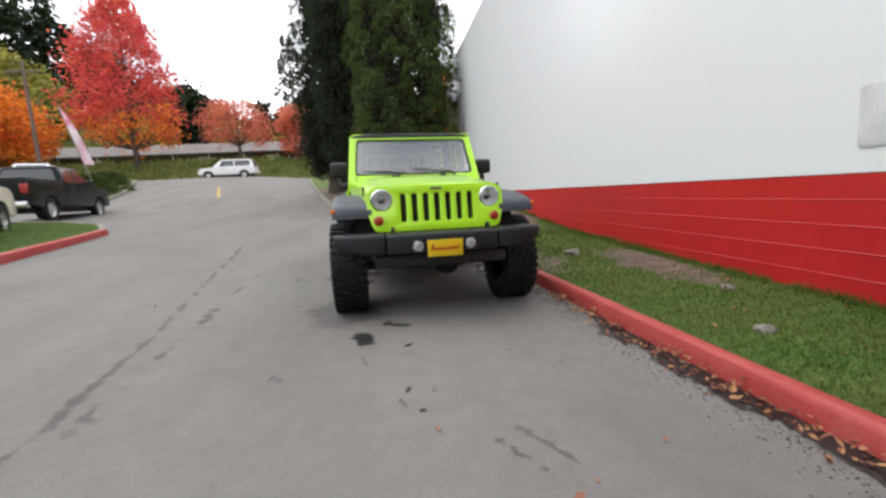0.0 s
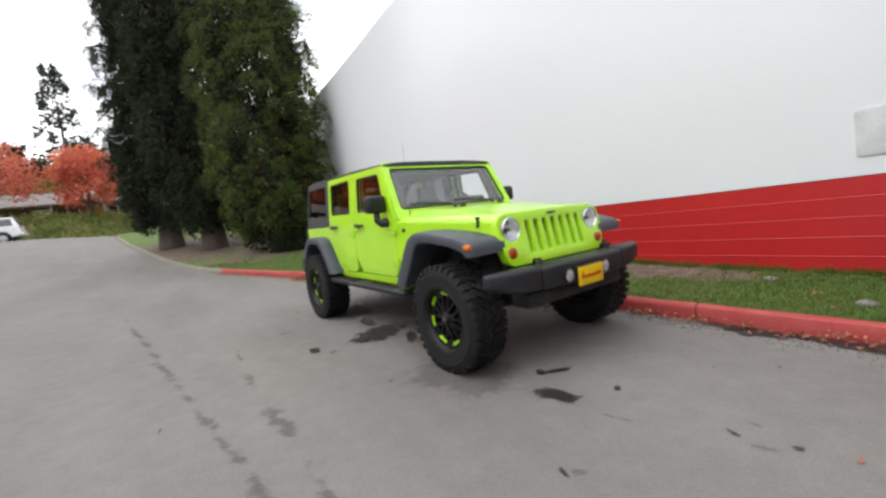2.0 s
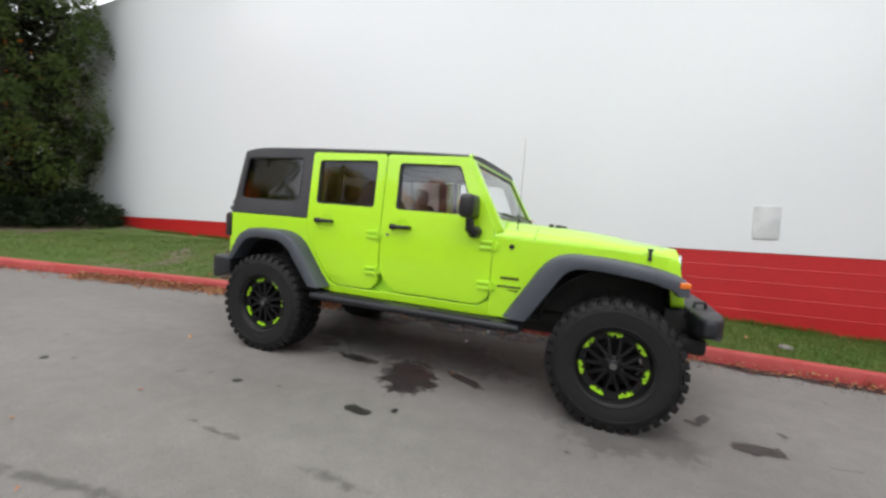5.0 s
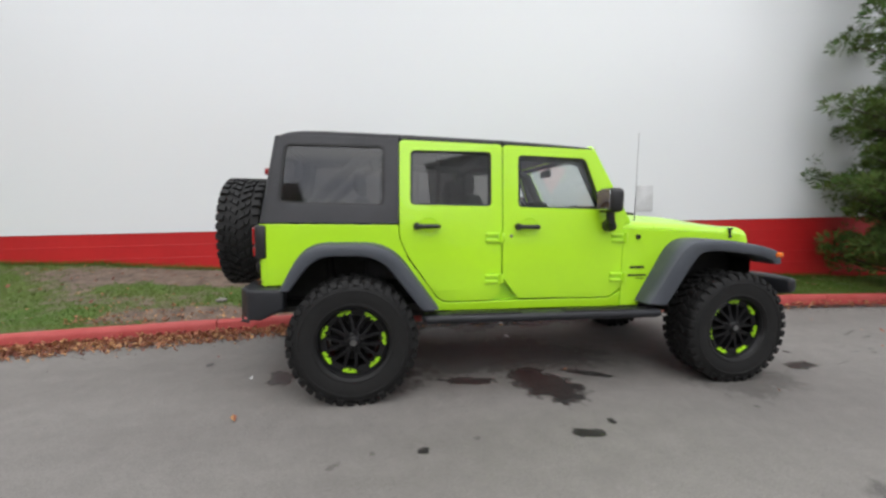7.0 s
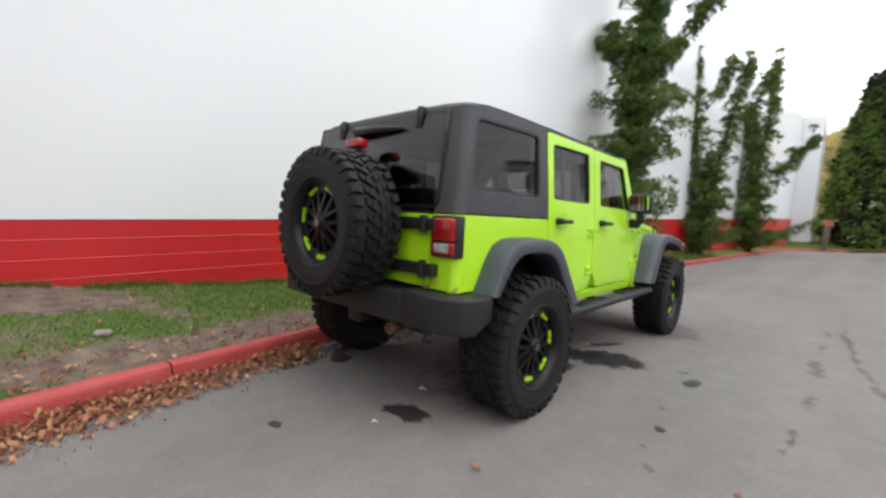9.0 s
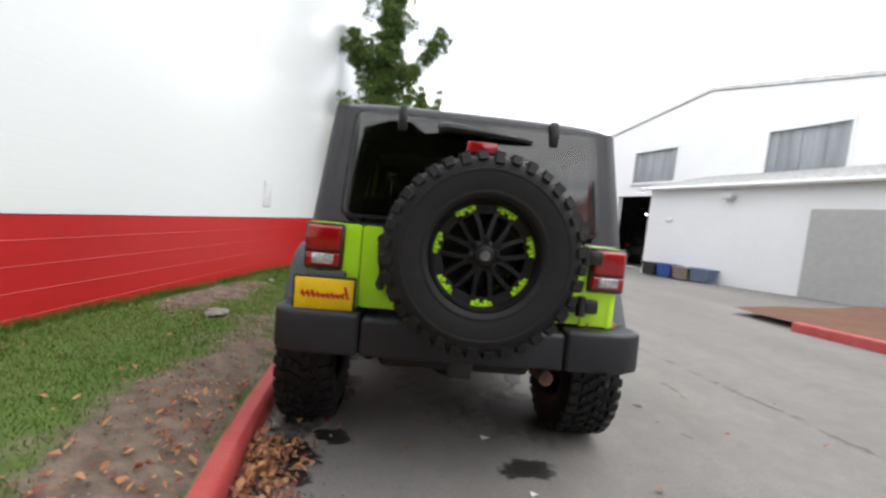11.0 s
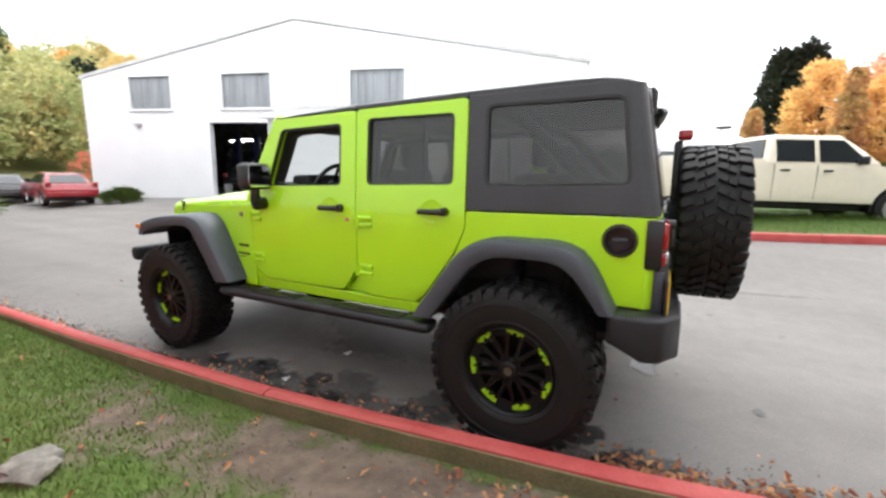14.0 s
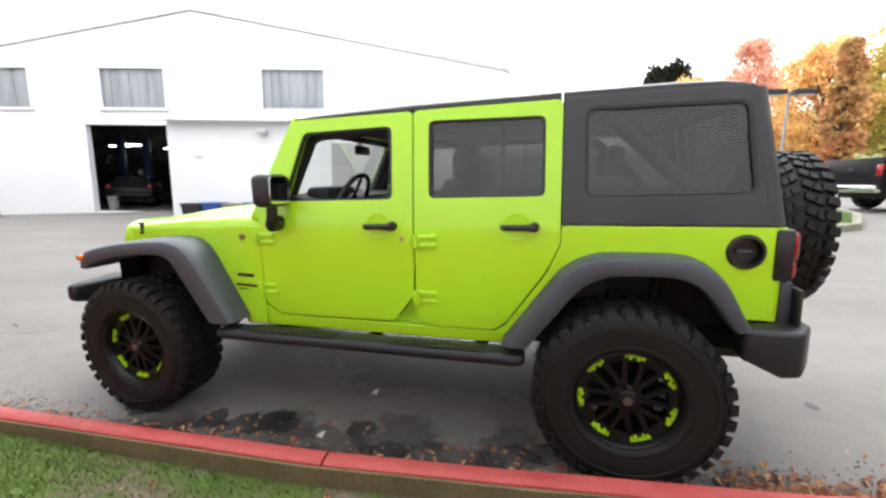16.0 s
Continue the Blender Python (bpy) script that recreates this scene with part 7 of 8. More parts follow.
for t in np.linspace(0, 1, 12):
    w = 0.34 * (1 - t ** 3) + 0.04
    secs.append([(0.02, 0.04 * math.sin(t * 9), 1.7 + 3.0 * t), (0.02 + w, 0.09 * math.sin(t * 7 + 1), 1.6 + 3.0 * t), (0.02 + w, 0.09 * math.sin(t * 7 + 1) + 0.006, 1.6 + 3.0 * t), (0.02, 0.04 * math.sin(t * 9) + 0.006, 1.7 + 3.0 * t)])
part("cloth", loft(bmesh.new(), secs), FLAGPINK, fl)

sg = thing("sign_post", "small brown sign post with a red panel at the bend", "sign", m=pose(-1.9, -36.9, land(-1.9, -36.9) + 0.1, 0, 0, 170))
bm = bmesh.new()
box(bm, -0.16, 0.16, -0.05, 0.05, 0, 1.75, 0.01)
part("post", bm, WOODPOLE, sg)
bm = bmesh.new()
box(bm, -0.30, 0.30, -0.04, 0.04, 1.752, 2.15, 0.01)
part("panel", bm, mat("faded red panel", (0.42, 0.13, 0.09), 0.6), sg)

# ---- trees ----
BARKMAT = mat("grey-brown bark", (0.085, 0.062, 0.048), 0.95, col2=(0.05, 0.038, 0.03), scale=3, bump=0.02, bscale=14, stretch=(1, 1, 0.25), fine=0.3)


def leaf_mesh(name, centres, normals, sizes, rng, per, spread, length, width, droop=0.0, flat=0.6):
    """Many small folded leaves round each centre."""
    c = np.repeat(np.asarray(centres), per, axis=0)
    nrm = np.repeat(np.asarray(normals), per, axis=0)
    sz = np.repeat(np.asarray(sizes), per)[:, None]
    n = len(c)
    off = rng.normal(size=(n, 3)) * spread * sz
    off[:, 2] *= flat
    p = c + off
    d = nrm + rng.normal(size=(n, 3)) * 0.55
    d[:, 2] -= droop
    d /= np.linalg.norm(d, axis=1)[:, None]
    up = rng.normal(size=(n, 3))
    side = np.cross(d, up)
    side /= np.linalg.norm(side, axis=1)[:, None] + 1e-9
    nn = np.cross(side, d)
    L = (length * rng.uniform(0.6, 1.3, n))[:, None] * sz ** 0.5
    W = (width * rng.uniform(0.6, 1.3, n))[:, None] * sz ** 0.5
    v = np.empty((n, 4, 3))
    v[:, 0] = p
    v[:, 1] = p + d * L * 0.5 + side * W + nn * W * 0.4
    v[:, 2] = p + d * L
    v[:, 3] = p + d * L * 0.5 - side * W + nn * W * 0.4
    idx = np.arange(n)[:, None] * 4
    f = np.concatenate([idx + np.array([0, 1, 2]), idx + np.array([0, 2, 3])], axis=1).reshape(-1, 3)
    return arrays_mesh(name, v.reshape(-1, 3), f)


def limb_mesh(segments, n=7):
    bm = bmesh.new()
    for pts, radii in segments:
        tube(bm, pts, list(radii), n)
    return bm


def tuft_mesh(name, centres, radii, outward, rng, per, length, width, lift=0.35, stray=0.6):
    """Tufts of narrow sprays that fan out and up from each centre."""
    n = len(centres) * per
    c = np.repeat(np.asarray(centres, float), per, axis=0)
    rad = np.repeat(np.asarray(radii, float), per, axis=0)
    out = np.repeat(np.asarray(outward, float), per, axis=0)
    d = rng.normal(size=(n, 3)) + out * 0.6
    d[:, 2] += lift
    d /= np.linalg.norm(d, axis=1)[:, None]
    p = c + d * rad * (rng.uniform(0.3, 1, n) ** 0.4)[:, None]
    face = d + rng.normal(size=(n, 3)) * 0.25
    face /= np.linalg.norm(face, axis=1)[:, None]
    d = np.cross(face, rng.normal(size=(n, 3)))
    d /= np.linalg.norm(d, axis=1)[:, None] + 1e-9
    d = d * stray + face * 0.8
    d[:, 2] += 0.25
    d /= np.linalg.norm(d, axis=1)[:, None]
    side = np.cross(d, face)
    side /= np.linalg.norm(side, axis=1)[:, None] + 1e-9
    size = rng.uniform(0.6, 1.3, n)[:, None]
    v = np.empty((n, 4, 3))
    v[:, 0] = p
    v[:, 1] = p + d * length * 0.45 * size + side * width * size
    v[:, 2] = p + d * length * size
    v[:, 3] = p + d * length * 0.45 * size - side * width * size
    idx = np.arange(n)[:, None] * 4
    f = np.concatenate([idx + np.array([0, 1, 2]), idx + np.array([0, 2, 3])], axis=1).reshape(-1, 3)
    return arrays_mesh(name, v.reshape(-1, 3), f)


def column_tree(label, x, y, z, h, r, seed, low, leaf, dark, prof, tufts, per, tuft, length, trunk_r, group, squash=1.3):
    """A dense tree with a closed skin of plumes over a heart coloured dark for shade."""
    rng = np.random.default_rng(seed)
    t = thing("conifer", label, "tree", group, pose(x, y, z))
    ks = np.linspace(0, 0.97, 12)
    part("trunk", limb_mesh([([(0.04 * math.sin(k * 9 + seed), 0.03 * math.sin(k * 7), k * h) for k in ks], [trunk_r * (1.4 if k == 0 else 1) * (1 - k * 0.9) for k in ks])], 12), BARKMAT, t)
    cs, rs, outs, ins, rin, oin, segs = [], [], [], [], [], [], []
    size = 0.30 * r
    pads = [(i * 2.39996 + rng.normal() * 0.3, h * (low + (1 - low) * (i + rng.uniform()) / 170), rng.uniform(0.8, 1.25)) for i in range(170)]
    for i in range(tufts):
        k = low + (1 - low) * (i + rng.uniform()) / tufts
        a = i * 2.39996 + rng.normal() * 0.25
        ca, sa = math.cos(a), math.sin(a)
        env = r * lerp((k - low) / (1 - low), prof)
        lump = 1 + 0.22 * noise.noise(Vector((ca * 2.2 + seed, sa * 2.2, k * h * 0.7))) + 0.10 * noise.noise(Vector((ca * 5 + seed, sa * 5, k * h * 1.6)))
        gap = min(((math.remainder(a - pa, 2 * math.pi) * env) ** 2 + ((k * h - pz) * 0.9) ** 2) / (size * ps) ** 2 for pa, pz, ps in pads)
        rr = env * lump * rng.uniform(0.93, 1.04) * (0.63 + 0.42 * math.sqrt(max(0.0, 1 - gap)))
        s = tuft * rng.uniform(0.6, 1.35)
        cs.append((ca * rr, sa * rr, k * h))
        rs.append((s, s, s * squash))
        outs.append((ca, sa, 0.2))
        # inner tufts, their dark colour standing in for shade between the plumes
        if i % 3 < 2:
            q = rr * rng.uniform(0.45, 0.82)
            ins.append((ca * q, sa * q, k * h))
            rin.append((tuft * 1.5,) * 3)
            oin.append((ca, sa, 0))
        if i % 9 == 0:
            segs.append(([(0, 0, k * h - 0.25 * rr), (ca * rr * 0.5, sa * rr * 0.5, k * h - 0.1 * rr), (ca * rr * 0.9, sa * rr * 0.9, k * h)], (0.05, 0.03, 0.008)))
    tagged(part("branchwork", limb_mesh(segs, 5), BARKMAT, t), kind="stuff")
    tagged(part_mesh("foliage", tuft_mesh("foliage", cs, rs, outs, rng, per, length, length * 0.11), leaf, t), kind="stuff")
    tagged(part_mesh("inner_foliage", tuft_mesh("inner_foliage", ins, rin, oin, rng, per // 2, length * 1.7, length * 0.4), dark, t, "brownish inner foliage coloured dark for shade"), kind="stuff")
    return t


def ragged_tree(label, x, y, z, stems, seed, leaf, group="", per=46, tuft=0.17, length=0.075, dens=15, boughs=()):
    """A loose conifer: one or more leaning stems with tiers of tufted boughs. stems: (lean x, lean y, height, spread, trunk radius)."""
    rng = np.random.default_rng(seed)
    t = thing("conifer", label, "tree", group, pose(x, y, z))
    cs, rs, outs, segs = [], [], [], []

    def clothe(o, tip, s0, s1, n, sag=0.08):
        mid = o.lerp(tip, 0.55) - Vector((0, 0, sag * (tip - o).length))
        segs.append(([o, mid, tip], (0.028, 0.018, 0.006)))
        d = (tip - o).normalized()
        for q in np.linspace(0.25, 1.0, n):
            p = o.lerp(mid, q / 0.55) if q < 0.55 else mid.lerp(tip, (q - 0.55) / 0.45)
            s = (s0 + (s1 - s0) * q) * rng.uniform(0.7, 1.25)
            j = rng.normal(size=3) * 0.06
            cs.append((p.x + j[0], p.y + j[1], p.z + j[2] + 0.03))
            rs.append((s, s, s * 0.55))
            outs.append((d.x * 0.8, d.y * 0.8, 0.35))
    for sx, sy, h, spread, tr in stems:
        ks = np.linspace(0, 1, 10)

        def at(k):
            return Vector((sx * k ** 1.3 + 0.05 * math.sin(k * 8 + seed), sy * k ** 1.3 + 0.04 * math.sin(k * 6), k * h))
        part("trunk", limb_mesh([([at(k) for k in ks], [tr * (1 - 0.9 * k) + 0.008 for k in ks])], 10), BARKMAT, t)
        m = int(h * dens)
        for i in range(m):
            k = 0.03 + 0.97 * (i + rng.uniform()) / m
            w = lerp(k, [(0, 0.75), (0.08, 1.0), (0.35, 0.92), (0.5, 0.72), (0.62, 0.42), (0.85, 0.26), (1, 0.05)])
            tier = 0.62 + 0.46 * math.sin(k * h * 5.2 + seed) + 0.30 * rng.normal()
            ln = spread * w * max(0.3, tier)
            a = i * 2.399 + rng.normal() * 0.4
            o = at(k)
            tip = o + Vector((math.cos(a) * ln, math.sin(a) * ln, ln * rng.uniform(0.05, 0.45)))
            clothe(o, tip, tuft * 0.8 * (1 - 0.4 * k), tuft * 1.1 * (1 - 0.4 * k), max(2, int(ln * 4.6)))
        clothe(at(0.9), at(1.0) + Vector((0.02, 0, 0.25)), tuft * 0.6, tuft * 0.4, 6, 0)
    for (bx, by, bz, ex, ey, ez_) in boughs:
        o, tip = Vector((bx, by, bz)), Vector((ex, ey, ez_))
        clothe(o, tip, tuft * 1.0, tuft * 0.6, int((tip - o).length * 9), 0.14)
        m2 = o.lerp(tip, 0.55) - Vector((0, 0, 0.14 * (tip - o).length))
        for q in np.linspace(0.3, 0.95, 5):
            p = m2.lerp(tip, q)
            e = p + Vector(rng.normal(size=3) * 0.16) + Vector((0, 0, 0.16))
            clothe(p, e, tuft * 0.6, tuft * 0.45, 2, 0)
    tagged(part("branchwork", limb_mesh(segs, 5), BARKMAT, t), kind="stuff")
    tagged(part_mesh("foliage", tuft_mesh("foliage", cs, rs, outs, rng, per, length, length * 0.085, 0.25, 0.5), leaf, t), kind="stuff")
    return t


DARKFIR = leafy("dark green conifer foliage", (0.011, 0.021, 0.008), (0.021, 0.034, 0.011), 0.15, 0.7, 0.08)
MIDFIR = leafy("green conifer foliage", (0.042, 0.070, 0.013), (0.078, 0.106, 0.020), 0.15, 0.8, 0.15)
CONEFIR = leafy("bright green conifer foliage", (0.105, 0.175, 0.030), (0.145, 0.215, 0.042), 0.3, 0.5, 0.2)
RAGFIR = leafy("fresh green conifer sprays", (0.070, 0.118, 0.030), (0.135, 0.190, 0.046), 0.5, 1.4, 0.2)
# near-black brown: the crown's inner shade is put into this colour
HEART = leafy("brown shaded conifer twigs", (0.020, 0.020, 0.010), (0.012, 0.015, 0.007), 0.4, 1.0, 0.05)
column = [(0, 0.60), (0.06, 0.95), (0.2, 1.0), (0.5, 0.88), (0.8, 0.55), (1, 0.06)]
# three tall columnar conifers at the end of the wall
for k, (x, y, h, r, low, leaf, tr) in enumerate(((-1.58, 20.1, 19.0, 1.90, 0.055, DARKFIR, 0.42), (-0.10, 17.4, 18.0, 2.05, 0.055, DARKFIR, 0.42), (1.92, 13.41, 16.0, 2.16, 0.03, MIDFIR, 0.40))):
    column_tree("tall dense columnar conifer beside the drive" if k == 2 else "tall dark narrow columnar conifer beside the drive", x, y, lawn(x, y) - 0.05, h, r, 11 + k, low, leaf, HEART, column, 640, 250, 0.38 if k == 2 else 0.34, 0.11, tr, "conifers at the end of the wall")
# looser trees along the wall
ragged_tree("slender ragged conifer with a reaching bough before the wall", 1.70, -7.2, lawn(1.70, -7.2) - 0.03, ((-0.30, 0.1, 8.7, 0.95, 0.12),), 31, RAGFIR, "", 150, 0.20, 0.12, 34, ((-0.2, 0, 4.85, -1.60, 0.0, 6.15), (-0.2, 0, 4.5, -0.9, 0.2, 5.1), (-0.1, 0, 4.4, 0.80, 0.2, 5.6), (-0.2, 0, 4.9, 0.75, -0.2, 6.0)))
ragged_tree("ragged young conifer with two leaders before the wall", 1.58, -15.4, lawn(1.58, -15.4), ((0.75, 0.7, 7.6, 0.62, 0.10), (-0.85, -0.7, 7.4, 0.66, 0.10), (0.0, 0.0, 3.7, 1.15, 0.09), (-0.1, 0.1, 3.0, 1.25, 0.08)), 41, RAGFIR, "young conifers before the wall", 80, 0.20, 0.17, 7.5, ((-0.5, -0.3, 4.6, -1.7, -0.9, 7.2), (0.2, 0.2, 5.6, -0.45, -0.1, 7.3)))
ragged_tree("ragged young conifer leaning over the kerb", 0.92, -23.0, lawn(0.92, -23.0), ((-0.35, 0.2, 8.8, 0.85, 0.12), (0.35, 0.8, 6.8, 0.7, 0.09), (0.0, 0.0, 3.4, 1.35, 0.09), (0.1, 0.1, 2.8, 1.4, 0.08)), 42, RAGFIR, "young conifers before the wall", 80, 0.26, 0.20, 6.5, ((-0.1, 0, 3.6, -2.1, -0.6, 5.6), (-0.1, 0, 4.6, 0.6, 0.9, 7.0)))
cone = [(0, 0.8), (0.1, 1.0), (0.5, 0.72), (0.8, 0.38), (1, 0.03)]
for k, (x, y, h, r) in enumerate(((-3.85, -41.0, 12.6, 2.6), (-6.9, -43.5, 10.4, 2.2))):
    column_tree("broad green cone-shaped conifer at the bend of the drive", x, y, land(x, y), h, r, 51 + k, 0.01, CONEFIR, HEART, cone, 620, 44, 0.40, 0.26, 0.25, "conifers at the bend", 1.0)


column_tree("tall thin dark fir behind the houses", -8.3, 60.0, earth(-8.3, 60), 24.0 - earth(-8.3, 60), 3.0, 58, 0.15, DARKFIR, HEART, cone, 90, 34, 0.42, 0.4, 0.3, "", 0.5)


def conifer(name, label, x, y, z, h, r, seed, leaf):
    return column_tree(label, x, y, z, h, r, seed, 0.04, leaf, HEART, cone, 320, 30, 0.5, 0.36, 0.2, "", 0.8)


def broadleaf(name, label, x, y, z, h, r, seed, leaf, clumps=260, per=42, lsize=0.17, trunk=0.2, crown0=0.28, group="", low_leaf=None, low_at=0.3, egg=1.0):
    """A spreading tree: forked limbs, clumps of leaves with gaps."""
    rng = np.random.default_rng(seed)
    t = thing(name, label, "tree", group, pose(x, y, z))
    segs = [([(0, 0, 0), (0.05, 0.02, h * crown0 * 0.6), (0, 0, h * crown0), (0.05, 0.05, h * 0.6), (0, 0, h * 0.9)], (trunk * 1.3, trunk, trunk * 0.85, trunk * 0.4, 0.02))]
    cs, ns, ss, below = [], [], [], []
    for i in range(clumps):
        k = rng.uniform(0, 1)
        below.append(low_leaf is not None and k + 0.08 * rng.normal() < low_at)
        a = rng.uniform(0, 2 * math.pi)
        env = math.sin(math.pi * (0.12 + 0.82 * k) ** (0.85 / egg)) ** 0.7
        q = rng.uniform(0.25, 1) ** 0.5
        rr = r * env * q * (1 + 0.22 * math.sin(a * 3 + seed) + 0.15 * math.sin(a * 7 + k * 9))
        p = Vector((math.cos(a) * rr, math.sin(a) * rr, h * crown0 + k * h * (1 - crown0)))
        cs.append(tuple(p))
        ns.append((math.cos(a) * 0.6, math.sin(a) * 0.6, 0.1))
        ss.append(rng.uniform(0.6, 1.3))
        if i % 7 == 0:
            o = Vector((0, 0, max(h * crown0 * 0.8, p.z - rr * 1.1)))
            segs.append(([o, o.lerp(p, 0.5) - Vector((0, 0, 0.05 * rr)), p], (trunk * 0.35, trunk * 0.18, 0.012)))
    part("trunk", limb_mesh(segs[:1], 9), BARKMAT, t)
    tagged(part("branchwork", limb_mesh(segs[1:], 6), BARKMAT, t), kind="stuff")
    for want, lf in ((False, leaf), (True, low_leaf)):
        pick = [i for i in range(clumps) if below[i] == want]
        if pick:
            me = leaf_mesh("foliage", [cs[i] for i in pick], [ns[i] for i in pick], [ss[i] for i in pick], rng, per, 0.30 * r / 2.5, lsize, lsize * 0.42, 0.15, 0.8)
            tagged(part_mesh("foliage", me, lf, t), kind="stuff")
    return t


def bush(label, x, y, z, r, h, seed, leaf):
    rng = np.random.default_rng(seed)
    t = thing("bush", label, "bush", m=pose(x, y, z))
    cs, ns, ss = [], [], []
    for i in range(110):
        a, k = rng.uniform(0, 6.283), rng.uniform(0, 1)
        rr = r * math.sqrt(max(0.05, 1 - k * k)) * rng.uniform(0.5, 1)
        cs.append((math.cos(a) * rr, math.sin(a) * rr, 0.06 + h * k))
        ns.append((math.cos(a), math.sin(a), 0.6))
        ss.append(0.7)
    segs = [([(0, 0, 0), (math.cos(i) * r * 0.3, math.sin(i) * r * 0.3, h * 0.4), (math.cos(i) * r * 0.7, math.sin(i) * r * 0.7, h * 0.7)], (0.03, 0.02, 0.006)) for i in range(7)]
    part("stemwork", limb_mesh(segs, 5), BARKMAT, t)
    tagged(part_mesh("foliage", leaf_mesh("foliage", cs, ns, ss, rng, 60, 0.14 * r, 0.09, 0.03, 0), leaf, t), kind="stuff")


REDLEAF = leafy("crimson maple leaves", (0.64, 0.075, 0.085), (0.70, 0.13, 0.09), 0.22, 0.35, 0.4)
ORANGELEAF = leafy("orange autumn leaves", (0.76, 0.19, 0.04), (0.78, 0.32, 0.05), 0.35, 0.4, 0.4)
SALMON = leafy("salmon red autumn leaves", (0.60, 0.15, 0.11), (0.66, 0.23, 0.13), 0.25, 0.4, 0.4)
GOLD = leafy("golden yellow leaves", (0.76, 0.42, 0.05), (0.70, 0.32, 0.05), 0.35, 0.4, 0.4)
OLIVE = leafy("olive green leaves", (0.20, 0.22, 0.05), (0.34, 0.29, 0.06), 0.4, 0.4, 0.3)
RUSSET = leafy("russet leaves", (0.46, 0.15, 0.05), (0.42, 0.24, 0.05), 0.4, 0.5, 0.3)
broadleaf("maple", "tall crimson maple, orange below, in autumn leaf", -20.5, 39.5, earth(-20.5, 39.5), 15.6, 3.9, 61, REDLEAF, 430, 40, 0.26, 0.24, 0.17, low_leaf=ORANGELEAF, low_at=0.15, egg=1.35)
broadleaf("maple", "small salmon-red maple before the low houses", -11.75, 41.0, earth(-11.75, 41), 6.2, 3.5, 62, SALMON, 150, 36, 0.20, 0.16, 0.34)
broadleaf("maple", "orange autumn maple beside the street", -31.0, 38.5, earth(-31.0, 38.5), 8.0, 3.8, 63, ORANGELEAF, 240, 40, 0.30, 0.2, 0.25)
broadleaf("maple", "yellow-green autumn maple beside the street", -34.0, 43, earth(-34, 43), 5.4, 3.6, 64, OLIVE, 220, 40, 0.30, 0.2, 0.2)
broadleaf("maple", "salmon-red maple behind the tall conifers", -5.8, 41, earth(-5.8, 41), 5.6, 2.5, 65, SALMON, 120, 40, 0.26, 0.18, 0.28)
broadleaf("maple", "red autumn maple behind the end of the wall", 9.5, 34, earth(9.5, 34), 9.5, 3.2, 67, ORANGELEAF, 260, 40, 0.28, 0.18, 0.2)
SALMONPALE = leafy("pale salmon autumn leaves", (0.80, 0.45, 0.36), (0.82, 0.52, 0.35), 0.25, 0.4, 0.4)
GOLDPALE = leafy("bright golden leaves", (0.86, 0.60, 0.24), (0.84, 0.53, 0.22), 0.25, 0.4, 0.4)
RUST = leafy("russet and olive leaves", (0.64, 0.31, 0.15), (0.56, 0.40, 0.16), 0.3, 0.6, 0.35)
LIMELEAF = leafy("yellow-green leaves", (0.52, 0.50, 0.14), (0.66, 0.50, 0.14), 0.3, 0.5, 0.4)
AUTUMN = (
    (-38.2, 11.4, 10.1, 2.0, GOLDPALE, "golden autumn tree beside dark firs"),
    (-32.8, 6.7, 6.3, 0.55, RUST, "short narrow russet tree beside the car park"),
    (-32.0, 11.4, 8.4, 0.6, RUST, "narrow russet tree before a golden tree"),
    (-38.6, 15.9, 13.0, 2.5, SALMONPALE, "tall pale salmon autumn tree behind the car park"),
    (-35.3, 14.0, 8.3, 2.3, GOLDPALE, "low golden autumn tree before a salmon tree"),
    (-26.5, 16.2, 9.4, 0.75, RUST, "narrow russet tree before golden trees"),
    (-31.5, 17.6, 10.8, 2.3, GOLDPALE, "golden autumn tree behind a russet tree"),
    (-30.5, 21.6, 11.5, 2.7, LIMELEAF, "yellow-green autumn tree behind the car park"),
    (-35.5, 26.5, 13.0, 3.4, GOLDPALE, "tall golden autumn tree behind the car park"),
    (-42.0, 31.0, 13.0, 5.0, GOLDPALE, "broad golden autumn tree behind the car park"))
for k, (x, y, top, r, leaf, lab) in enumerate(AUTUMN):
    broadleaf("autumn_tree", lab, x, y, earth(x, y), top - earth(x, y), r, 70 + k, leaf, 300 if r > 1 else 240, 40, 0.24, 0.2, 0.2 if r > 1 else 0.12, "autumn trees round the car park")
for k, (x, y, top) in enumerate(((-42.6, 9.5, 11.7), (-42.1, 11.0, 12.0))):
    conifer("conifer", "dark blue-green fir beyond the car park", x, y, earth(x, y), top - earth(x, y), 2.5, 81 + k, DARKFIR)
bush("rounded green bush beneath the autumn trees", -29.5, 12.2, earth(-29.5, 12.2), 1.6, 1.7, 98, MIDFIR)


bush("low dark green bush beneath the conifers", 3.0, 11.6, lawn(3.0, 11.6), 0.9, 0.8, 91, DARKFIR)
bush("low dark green bush beneath the conifers", 1.9, 12.0, lawn(1.9, 12.0), 0.8, 0.6, 92, DARKFIR)
bush("small salmon-red autumn shrub beyond the yard", -18.6, -51, land(-14, -51), 1.7, 3.6, 97, SALMON)
bush("clipped green bush at the workshop corner", -7.3, -19.9, land(-7.3, -19.9), 0.9, 0.55, 93, MIDFIR)
for k, (x, y) in enumerate(((-14.6, 20.6), (-14.9, 23.0), (-16.0, 21.8))):
    bush("rounded green bush beside the drive", x, y, land(x, y), 1.1, 1.1, 94 + k, MIDFIR)

# low shrubs over the bank before the houses
rng = np.random.default_rng(77)
